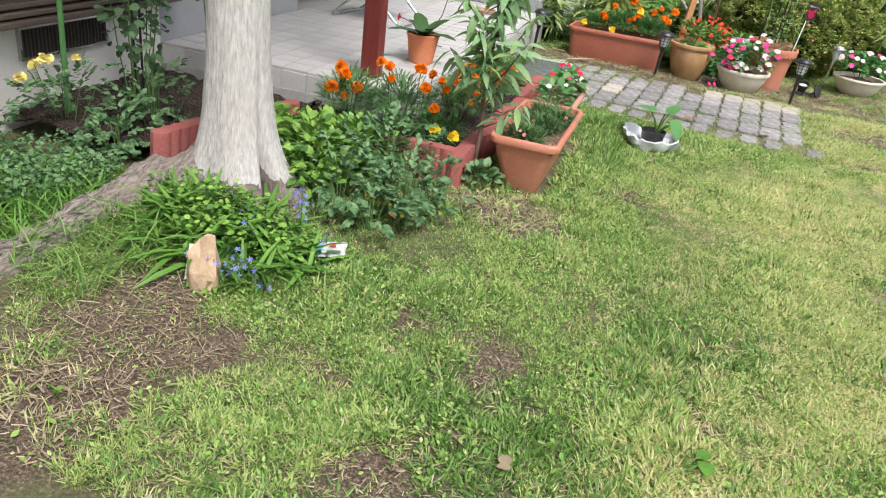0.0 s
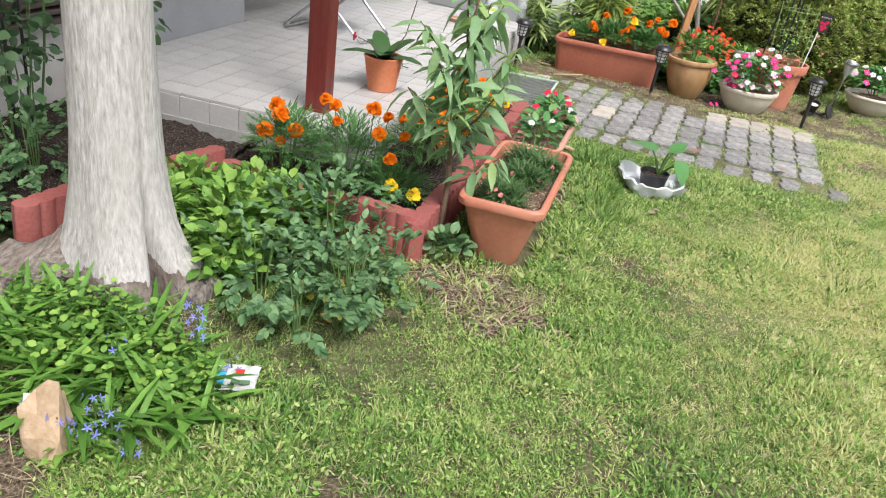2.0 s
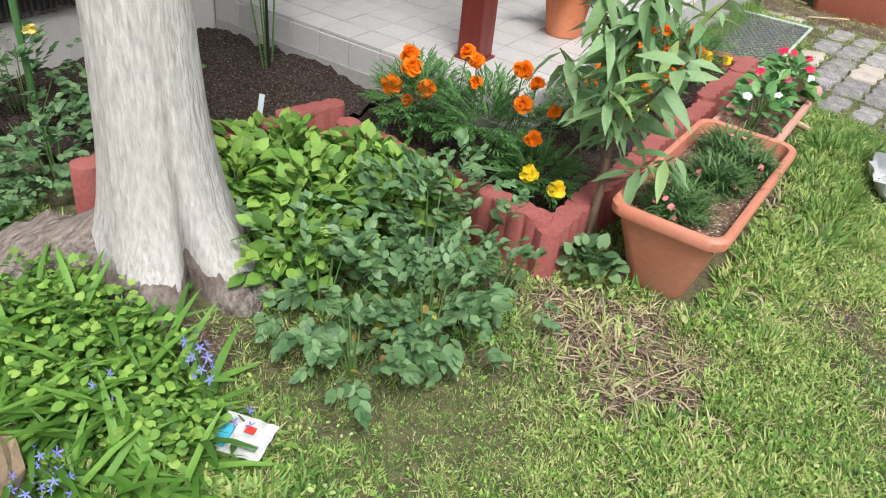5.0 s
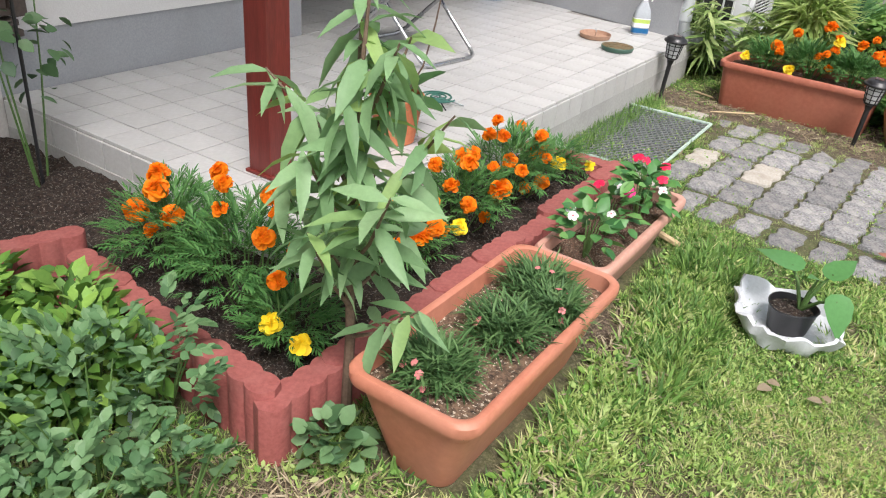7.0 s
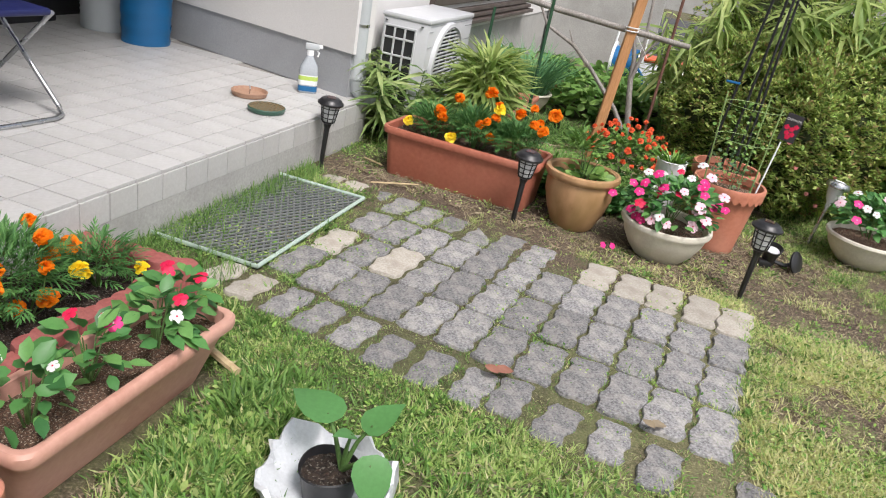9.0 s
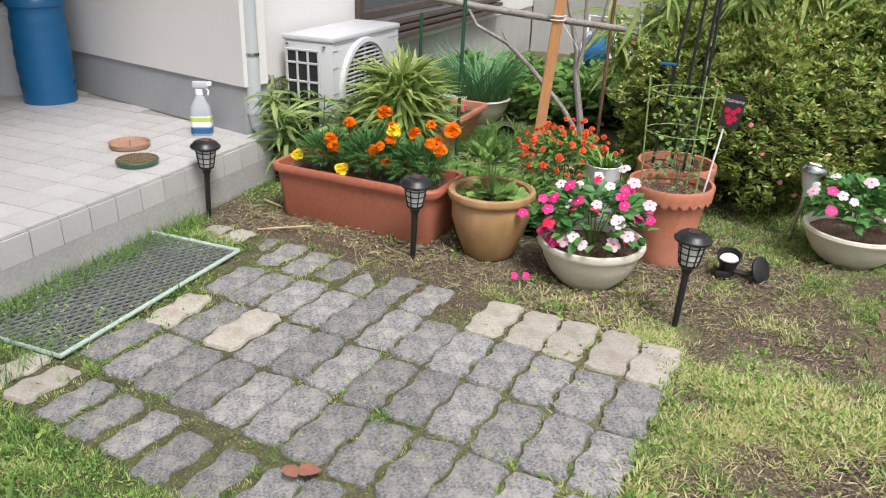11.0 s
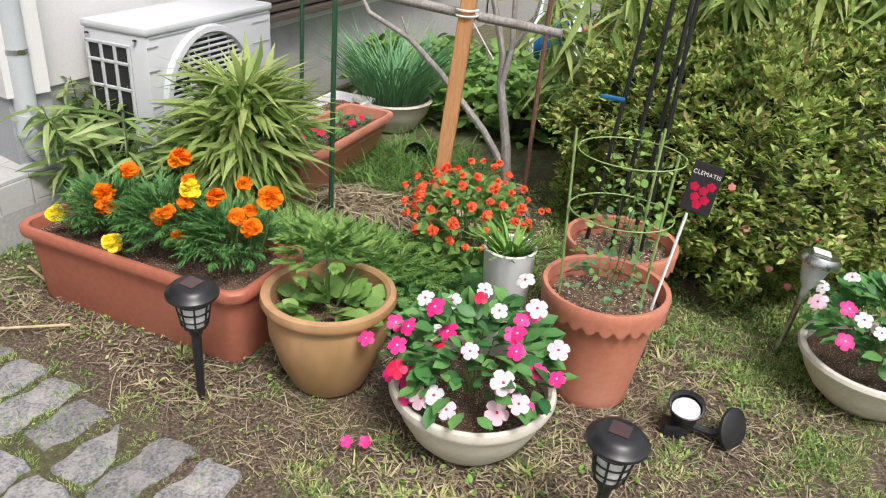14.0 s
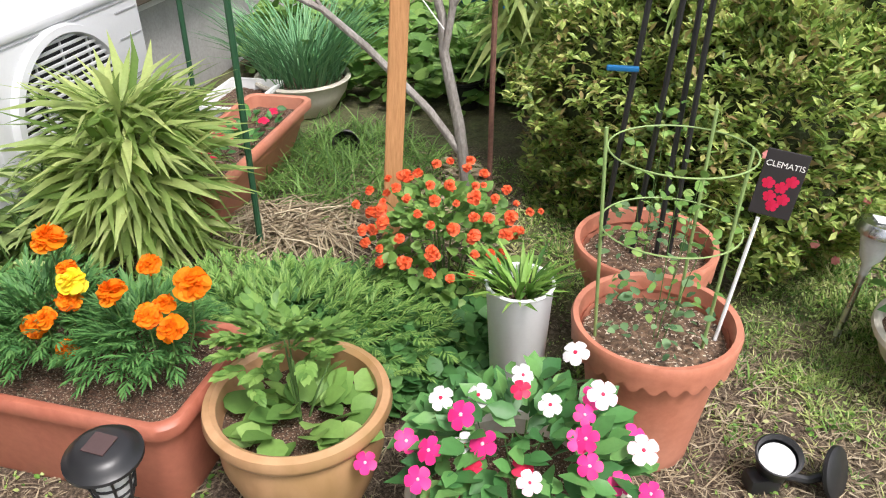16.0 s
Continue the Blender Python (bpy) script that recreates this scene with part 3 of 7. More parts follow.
# ---- house ----
def house():
    g = Geo().box((-2.755, 0.275, 1.75), (0.15, 9.65, 2.58))          # near body, white
    structure("wall_near", g, M_WALL, "white rendered house wall above a grey base")
    g = Geo().box((-2.765, 4.325, 0.345), (0.15, 1.55, 0.23))
    structure("wall_near_base", g, M_GREYBASE, "grey rendered plinth of the house beside the porch")
    g = Geo().box((-2.765, -0.525, 0.23), (0.15, 8.15, 0.46))
    structure("wall_near_plinth", g, M_PLINTH, "pale concrete plinth of the house with a vent")
    g = Geo().box((-3.155, 5.025, 1.64), (0.65, 0.15, 2.8))
    structure("wall_recess", g, M_GREYBASE, "grey rendered side wall of the porch recess")
    g = Geo().box((1.10, -0.075, 1.77), (2.20, 0.15, 2.58), m=pose(-1.29, 6.845, 0, 0, 0, 167))
    structure("wall_porch", g, M_WALL, "white rendered wall at the end of the porch")
    g = Geo().box((1.12, -0.085, 0.36), (2.20, 0.15, 0.24), m=pose(-1.29, 6.845, 0, 0, 0, 167))
    structure("wall_porch_base", g, M_GREYBASE, "grey rendered plinth at the end of the porch")
    # far body with a window opening from y 8.06 to 10.6, z 0.66 to 1.9
    g = Geo().box((-1.435, 7.56, 1.76), (0.15, 1.0, 2.6)).box((-1.435, 12.3, 1.76), (0.15, 3.4, 2.6)).box((-1.435, 9.33, 0.56), (0.15, 2.54, 0.2)).box((-1.435, 9.33, 2.48), (0.15, 2.54, 1.16))
    structure("wall_far", g, M_WALL, "white rendered house wall with a wide brown window")
    g = Geo().box((-1.445, 10.53, 0.23), (0.15, 6.94, 0.46))
    structure("wall_far_base", g, M_CONC, "beige concrete plinth of the house")
    g = Geo().box((-3.75, 3.0, 3.1), (2.0, 24, 0.12))
    structure("ceiling", g, M_WALL, "plain porch ceiling and eaves")
    structure("ceiling_porch", Geo().box((-2.02, 5.5, 3.06), (1.44, 3.9, 0.10)), M_WALL, "plain flat roof over the porch carried by the red post")
    g = Geo().box((-4.6, 0.2, 1.5), (0.1, 20, 3.1))
    structure("wall_back", g, M_WALL, "plain wall closing the house")
    # dark entrance door in the recess
    d = tagged(new("door_1"), "dark brown front door at the back of the porch", "door", "", "structure")
    part("door_frame", Geo().box((-3.50, 6.22, 1.5), (0.08, 2.30, 2.6)), M_DARK, d)
    part("door_panel", Geo().box((-3.445, 5.98, 1.30), (0.03, 1.0, 2.08), bevel=0.004), M_DARK, d)
    part("step", Geo().box((-3.40, 5.98, 0.265), (0.14, 1.80, 0.05), bevel=0.006), M_DARK, d)
    # brown sliding shutter on the near wall
    w = tagged(new("window_1"), "brown metal window shutter with a projecting ribbed sill", "window", "", "structure")
    part("window_sill", Geo().box((-2.635, 2.55, 0.475), (0.09, 2.14, 0.025), bevel=0.004).box((-2.645, 2.55, 0.507), (0.065, 2.14, 0.022), bevel=0.004).box((-2.655, 2.55, 0.54), (0.05, 2.14, 0.022), bevel=0.004), M_BROWNTRIM, w)
    part("shutter", Geo().box((-2.66, 2.55, 1.3), (0.04, 2.10, 1.5), bevel=0.004), M_BROWNTRIM, w)
    for k in range(14):
        part("slat", Geo().box((-2.636, 2.55, 0.62 + 0.1 * k), (0.012, 2.04, 0.085), bevel=0.005), M_BROWNTRIM, w)
    for y in (1.47, 3.63):
        part("window_frame", Geo().box((-2.645, y, 1.3), (0.07, 0.05, 1.55), bevel=0.005), M_BROWNTRIM, w)
    # far window: brown frame, glass, sill
    w = tagged(new("window_2"), "wide brown framed window with a ribbed metal sill", "window", "", "structure")
    part("window_sill", Geo().box((-1.315, 9.33, 0.535), (0.11, 2.66, 0.03), bevel=0.004).box((-1.33, 9.33, 0.575), (0.08, 2.66, 0.03), bevel=0.004).box((-1.34, 9.33, 0.615), (0.06, 2.66, 0.03), bevel=0.004), M_BROWNTRIM, w)
    for y in (8.09, 9.33, 10.57):
        part("window_frame", Geo().box((-1.37, y, 1.28), (0.09, 0.06, 1.24), bevel=0.005), M_BROWNTRIM, w)
    for z in (0.69, 1.87):
        part("window_frame", Geo().box((-1.37, 9.33, z), (0.085, 2.5, 0.05), bevel=0.005), M_BROWNTRIM, w)
    gm = plain("window glass", (0.10, 0.11, 0.12), 0.05)
    for y in (8.71, 9.95):
        part("pane", Geo().box((-1.40, y, 1.28), (0.01, 1.17, 1.13)), gm, w)
    # vent grille in the plinth
    v = tagged(new("vent_grille"), "dark metal ventilation grille set in the plinth", "vent")
    v.matrix_basis = pose(-2.69, 2.86, 0.37)
    # flat black sheet behind the slats, coloured as the shade inside the vent
    part("opening", Geo().box((0.002, 0, 0), (0.012, 0.52, 0.13)), M_DARK, v)
    part("frame", Geo().box((0.008, 0, 0.066), (0.02, 0.54, 0.012)).box((0.008, 0, -0.066), (0.02, 0.54, 0.012)).box((0.008, 0.264, 0), (0.02, 0.012, 0.12)).box((0.008, -0.264, 0), (0.02, 0.012, 0.12)), M_STEEL, v)
    for k in range(24):
        part("slat", Geo().box((0.012, -0.25 + 0.0217 * k, 0), (0.006, 0.005, 0.12)), M_BROWNTRIM, v)


house()

# ---- porch ----
def porch():
    x0, x1, y0, y1 = PORCH
    g = Geo().box(((x0 + x1) / 2 - 0.41, (y0 + y1) / 2, 0.115), (x1 - x0 + 0.80, y1 - y0 - 0.02, 0.23)).box(((x0 + x1) / 2 - 0.40, (y0 + y1) / 2, 0.185), (x1 - x0 + 0.786, y1 - y0 - 0.008, 0.098)).box((-2.5, 7.2, 0.117), (2.06, 0.54, 0.234))
    fl = structure("floor_porch", g, M_GROUT, "raised porch floor of pale square tiles")
    return fl


porch_floor = porch()
base = structure("trim_porch_base", Geo().box((-1.95, 3.556, 0.06), (1.45, 0.03, 0.14)).box((-1.232, 5.25, 0.06), (0.03, 3.36, 0.14)).box((-1.95, 6.944, 0.06), (1.45, 0.03, 0.14)), M_CONC, "rough concrete foot of the porch")


# ---- red post ----
def post():
    p = thing("porch_post", (-1.525, 3.745, PZ), "square dark red painted timber post on the porch", "post")
    part("shaft", Geo().box((0, 0, 1.4), (0.092, 0.092, 2.8), bevel=0.004), M_POST, p)
    part("foot", Geo().box((0, 0, 0.005), (0.11, 0.11, 0.01), bevel=0.002), M_POST, p)


post()


# ---- edging blocks ----
def edge_mesh(n, h, r=0.034):
    """A block of n merged log posts."""
    pts_a, pts_b, pitch = [], [], r * 1.62
    for k in range(n):
        cx = (k - (n - 1) / 2) * pitch
        for j in range(7):
            a = math.pi * (0.80 - 0.60 * j / 6)
            pts_a.append((cx + r * math.cos(a), r * (0.42 + 0.66 * math.sin(a))))
    pts_b = [(-x, -y) for x, y in pts_a]
    ring = pts_a + [(pts_a[-1][0] + 0.012, 0.0)] + pts_b + [(pts_a[0][0] - 0.012, 0.0)]
    ring = list(reversed(ring))
    rs = [[(x, y, -0.04) for x, y in ring], [(x, y, h - 0.006) for x, y in ring], [(x * 0.99, y * 0.95, h) for x, y in ring]]
    g = Geo().rings(rs, True, False, True)
    return g, n * pitch


def edging():
    e = tagged(new("bed_edging"), "red concrete log-roll edging blocks round the flower bed", "edging", "", "structure")
    def run(a, b, h, n=4, drop=0.0):
        a, b = Vector((*a, 0)), Vector((*b, 0))
        g, w = edge_mesh(n, h)
        me = mesh_of("edging_block", g, M_EDGE, True)
        d = b - a
        k = max(1, math.ceil(d.length / (w + 0.001)))
        for i in range(k):
            p = a + d * ((i + 0.5) / k)
            o = part("edging_block", me, M_EDGE, e)
            o.matrix_basis = pose(p.x + rng.normal(0, 0.004), p.y + rng.normal(0, 0.004), rng.normal(0, 0.006) - drop, rng.normal(0, 1.2), rng.normal(0, 1.2), math.degrees(math.atan2(d.y, d.x)) + rng.normal(0, 1.5))
    run((-0.85, 3.06), (-1.60, 3.14), 0.16)
    run((-0.815, 3.03), (-0.80, 4.86), 0.16)
    run((-0.84, 4.86), (-1.20, 4.86), 0.13)
    run((-1.665, 3.17), (-1.78, 2.78), 0.19)
    run((-1.79, 2.74), (-1.83, 2.36), 0.215)


edging()


def soil_patch(name, x0, x1, y0, y1, z, label, amp=0.02):
    g = Geo()
    nx, ny = int((x1 - x0) / 0.014) + 2, int((y1 - y0) / 0.014) + 2
    v = []
    for j in range(ny):
        for i in range(nx):
            x, y = x0 + (x1 - x0) * i / (nx - 1), y0 + (y1 - y0) * j / (ny - 1)
            v.append((x, y, z + amp * (noise.noise((x * 5, y * 5, 1)) + 0.6 * noise.noise((x * 17, y * 17, 2))) + 0.011 * noise.noise((x * 48, y * 48, 4))))
    g.add(v, [(j * nx + i, j * nx + i + 1, (j + 1) * nx + i + 1, (j + 1) * nx + i) for j in range(ny - 1) for i in range(nx - 1)])
    return structure(name, g, M_BED, label, True)


soil_patch("ground_bed", -1.70, -0.83, 3.10, 3.54, 0.085, "dark crumbly soil in the marigold bed")
soil_patch("ground_bed_strip", -1.215, -0.83, 3.54, 4.82, 0.085, "dark crumbly soil in the strip bed beside the porch")
soil_patch("ground_bed_rose", -2.67, -1.70, 2.45, 3.54, 0.10, "dark heaped soil of the rose bed", 0.035)


# ---- planters and pots ----
def trough(name, loc, lx, ly, h, label, material, turn=0.0, depth=0.035, flare=0.84, group="", earth=None):
    t = thing(name, (*loc, 0.0), label, "planter", group, turn)
    hx, hy = lx / 2, ly / 2
    r = min(hx, hy) * 0.32
    fx, fy = hx - 0.014, hy - 0.014
    bx, by = hx - (1 - flare) * hy * 1.2 - 0.01, hy * flare - 0.01
    g = Geo().rrects([(bx, by, r * 0.8, 0.0), (bx + 0.004, by + 0.004, r * 0.8, 0.01), (fx - 0.004, fy - 0.004, r * 0.9, h - 0.035)], cap0=True)
    part("body", g, material, t, smooth=True)
    g = Geo().rrects([(fx - 0.005, fy - 0.005, r * 0.9, h - 0.036), (hx - 0.002, hy - 0.002, r, h - 0.034), (hx, hy, r, h - 0.026), (hx, hy, r, h - 0.008), (hx - 0.005, hy - 0.005, r, h - 0.001), (hx - 0.016, hy - 0.016, r * 0.8, h),
                      (hx - 0.022, hy - 0.022, r * 0.8, h - 0.004), (hx - 0.030, hy - 0.030, r * 0.7, h - depth - 0.03)], cap0=False)
    part("rim", g, material, t, smooth=True)
    part("soil", soil_disc(hx - 0.027, hy - 0.027, h - depth, r * 0.7), earth or M_SOIL, t)
    return t


def soil_disc(hx, hy, z, r=None, round_=False):
    """Uneven soil surface that fills a rounded rectangle or a circle."""
    g = Geo()
    n = 26
    v, f, ok = [], [], {}
    for j in range(n + 1):
        for i in range(n + 1):
            x, y = hx * (2 * i / n - 1), hy * (2 * j / n - 1)
            if round_:
                q = max(abs(x), abs(y)) / max(math.hypot(x, y), 1e-6) if (x or y) else 1
                x, y = x * q, y * q
            v.append((x, y, z + 0.007 * noise.noise((x * 30, y * 30, z)) + 0.004 * noise.noise((x * 90, y * 90, 2))))
    f = [(j * (n + 1) + i, j * (n + 1) + i + 1, (j + 1) * (n + 1) + i + 1, (j + 1) * (n + 1) + i) for j in range(n) for i in range(n)]
    return g.add(v, f)


trough("flower_trough", (-0.548, 3.495), 0.315, 0.735, 0.255, "terracotta plastic trough planted with low grey-green pinks", M_TERRA, depth=0.045, earth=M_MULCH)
trough("flower_trough", (-0.585, 4.285), 0.235, 0.69, 0.205, "faded pink terracotta trough planted with periwinkles", M_TERRA_PINK, depth=0.04)
trough("flower_trough", (-0.52, 6.655), 0.82, 0.335, 0.25, "large red-brown trough full of orange and yellow marigolds", M_TERRA_RED, turn=-2, depth=0.04)
trough("flower_trough", (-0.665, 7.86), 0.27, 0.80, 0.225, "terracotta trough with sparse red flowers on rough grass", M_TERRA, depth=0.05)


def round_pot(name, loc, prof, label, material, soil_r, soil_z, rim=None, hang=None, seg=40, earth=None, tall=1.0):
    t = thing(name, (*loc, bumpy(*loc)) if len(loc) == 2 else loc, label, "pot")
    def taller(rows):
        return [(r, z * tall) for r, z in rows]
    prof, rim, soil_z = taller(prof), taller(rim or ()), soil_z * tall
    part("body", Geo().lathe(prof, seg), material, t, smooth=True)
    if rim:
        part("rim", Geo().lathe(rim, 144, cap0=False, hang=hang), material, t, smooth=True)
    if soil_r:
        part("soil", soil_disc(soil_r, soil_r, soil_z, round_=True), earth or M_SOIL, t)
    return t


round_pot("glazed_jar", (0.075, 6.61), [(0.095, 0), (0.105, 0.01), (0.135, 0.07), (0.160, 0.14), (0.162, 0.19), (0.158, 0.205)], "round brown glazed jar planted with green herbs", M_GLAZE, 0.15, 0.19,
          rim=[(0.157, 0.203), (0.174, 0.212), (0.180, 0.224), (0.176, 0.238), (0.162, 0.242), (0.152, 0.235), (0.147, 0.18)], tall=1.17)
round_pot("planter_bowl", (0.505, 6.575), [(0.10, 0), (0.115, 0.008), (0.15, 0.04), (0.18, 0.085), (0.195, 0.125)], "shallow cream plastic bowl overflowing with periwinkles", M_CREAM, 0.19, 0.115,
          rim=[(0.193, 0.123), (0.204, 0.126), (0.209, 0.136), (0.206, 0.147), (0.196, 0.15), (0.187, 0.145), (0.183, 0.10)], tall=1.22)
round_pot("planter_bowl", (1.475, 7.25), [(0.10, 0), (0.115, 0.008), (0.15, 0.04), (0.18, 0.085), (0.195, 0.13)], "shallow cream plastic bowl with white and pink flowers", M_CREAM, 0.19, 0.12,
          rim=[(0.193, 0.128), (0.204, 0.131), (0.209, 0.141), (0.206, 0.152), (0.196, 0.155), (0.187, 0.15), (0.183, 0.10)])
def scallop(a, z):
    return 0.020 * abs(math.sin(a * 13)) if 0.294 < z < 0.302 else 0.0
for (x, y, lab) in ((0.735, 6.945, "terracotta pot with a scalloped rim and a plant ring"), (0.715, 7.27, "terracotta pot with a scalloped rim beside the hedge")):
    round_pot("terracotta_pot", (x, y), [(0.105, 0), (0.11, 0.006), (0.113, 0.03), (0.148, 0.235)], lab, M_TERRA, 0.15, 0.235,
              rim=[(0.149, 0.252), (0.164, 0.242), (0.169, 0.240), (0.171, 0.252), (0.174, 0.272), (0.170, 0.279), (0.158, 0.277), (0.152, 0.22)], hang=scallop, earth=M_MULCH, tall=1.24)
round_pot("white_pot", (0.445, 6.99), [(0.052, 0), (0.056, 0.006), (0.074, 0.31), (0.078, 0.316), (0.076, 0.32), (0.070, 0.318), (0.067, 0.28)], "slim white plastic pot holding a grassy green plant", M_WHITEP, 0.066, 0.29, tall=1.13)
round_pot("orchid_pot", (-1.425, 4.245, PZ), [(0.064, 0), (0.069, 0.004), (0.090, 0.138), (0.095, 0.158), (0.098, 0.165), (0.095, 0.170), (0.087, 0.167), (0.083, 0.13)], "orange clay pot with a broad-leaved orchid on the porch", M_CLAY, 0.082, 0.148)
round_pot("onion_bowl", (-0.745, 8.66), [(0.11, 0), (0.13, 0.01), (0.19, 0.10), (0.205, 0.15), (0.215, 0.158), (0.21, 0.168), (0.195, 0.165), (0.185, 0.12)], "cream bowl full of upright onion leaves", M_CREAM, 0.185, 0.14)


# ---- tree ----
def tree():
    t = thing("tree", (-1.461, 2.353, 0.10), "old tree with pale grey whitewashed bark and flaring roots", "tree")
    rows = []
    seg = 96
    hs = [-0.10, -0.05, 0.0, 0.02, 0.04, 0.07, 0.10, 0.14, 0.18, 0.23, 0.29, 0.36, 0.44, 0.54, 0.66, 0.8, 0.95, 1.2, 1.6, 2.0, 2.5, 3.0, 3.4]
    for z in hs:
        r = 0.112 - 0.012 * z + 0.088 * math.exp(-max(z, 0) / 0.17)
        ring = []
        for j in range(seg):
            a = 2 * math.pi * j / seg
            k = math.exp(-max(z, 0) / 0.2)
            q = 1 + 0.10 * k * math.cos(3 * (a + 0.55)) + 0.05 * k * math.sin(5 * a + 1)
            off = (a - math.radians(22) + math.pi) % (2 * math.pi) - math.pi
            q += 0.34 * math.exp(-(off / 0.42) ** 2) * math.exp(-max(z, 0) / 0.16)
            cleft = math.exp(-((a - math.radians(340)) / (0.085 + 0.05 * k)) ** 2)
            q -= cleft * 0.60 * math.exp(-max(z - 0.02, 0) / 0.20)
            q += 0.03 * noise.noise((math.cos(a) * 3, math.sin(a) * 3, z * 2.2)) + 0.022 * noise.noise((math.cos(a) * 14, math.sin(a) * 14, z * 9)) + 0.010 * noise.noise((math.cos(a) * 40, math.sin(a) * 40, z * 9))
            ring.append((r * q * math.cos(a) + 0.005 * z, r * q * math.sin(a) - 0.008 * z, z))
        rows.append(ring)
    part("trunk", Geo().rings(rows, True, False, True), M_BARK, t, smooth=True)
    collar = []
    for i, k in enumerate((1.07, 1.07, 1.07, 1.065, 1.06, 1.05, 1.03, 0.97)):
        ring = []
        for x, y, z in rows[i]:
            w = 1 + 0.05 * noise.noise((x * 38, y * 38, z * 38)) + 0.03 * noise.noise((x * 90, y * 90, z * 90))
            ring.append((x * k * w, y * k * w, z * (0.8 + 0.25 * noise.noise((x * 9, y * 9, 1))) if z > 0.03 else z))
        collar.append(ring)
    part("root_collar", Geo().rings(collar, True, False, False), M_ROOT, t, "brown weathered root collar", smooth=True)
    # roots that run out over the ground
    def root(pts, rads):
        g = Geo()
        fine = []
        rr = []
        for i in range(len(pts) - 1):
            for s in range(8):
                u = s / 8
                p = Vector(pts[i]).lerp(Vector(pts[i + 1]), u)
                p += Vector((noise.noise(p * 9), noise.noise(p * 9 + Vector((5, 0, 0))), noise.noise(p * 7) * 0.6)) * 0.018
                fine.append(p)
                rr.append((rads[i] * (1 - u) + rads[i + 1] * u) * (1 + 0.2 * noise.noise(p * 14)))
        g.tube(fine, rr, 26)
        g.v = [tuple(Vector(p) + 0.020 * noise.noise_vector(Vector(p) * 16) + 0.010 * noise.noise_vector(Vector(p) * 45)) for p in g.v]
        part("root", g, M_ROOT_DARK, t, smooth=True)
    root([(-0.08, -0.03, 0.03), (-0.20, -0.16, 0.0), (-0.28, -0.34, -0.035), (-0.31, -0.50, -0.065), (-0.33, -0.68, -0.09), (-0.35, -0.85, -0.105), (-0.40, -1.2, -0.14)], [0.125, 0.105, 0.085, 0.080, 0.080, 0.082, 0.06])
    root([(0.06, -0.10, 0.0), (0.12, -0.17, -0.06), (0.16, -0.24, -0.14)], [0.07, 0.055, 0.03])
    root([(-0.1, 0.1, 0.02), (-0.30, 0.16, -0.08), (-0.5, 0.2, -0.18)], [0.09, 0.05, 0.03])
    # limbs and crown
    g = []
    for a, up in ((0.4, 1.2), (2.2, 1.4), (3.9, 1.1), (5.2, 1.35)):
        tip = Vector((1.1 * math.cos(a), 1.1 * math.sin(a), 3.1 + up))
        limb = Geo().tube([(0.03, -0.03, 3.1), tip * 0.5 + Vector((0, 0, 1.75)), tip], [0.09, 0.06, 0.02], 8)
        part("limb", limb, M_BARK, t, smooth=True)
    n = 7000
    p = np.concatenate([cloud(n // 7, (0.7, 0.7, 0.45), 0.3, c)[0] for c in ((0.9, 0.3, 4.2), (-0.6, 0.9, 4.4), (-0.8, -0.7, 4.1), (0.5, -0.9, 4.3), (0, 0, 4.8), (0.2, 1.0, 4.0), (-0.1, -0.1, 4.2))])
    me = scatter_mesh("crown", OVAL, p, rng.uniform(0, 6.28, len(p)), rng.uniform(-0.8, 0.8, len(p)), rng.uniform(0.07, 0.12, len(p)), L_HEDGE, rng.normal(0, 0.6, len(p)))
    part("crown", me, L_HEDGE, t)


tree()


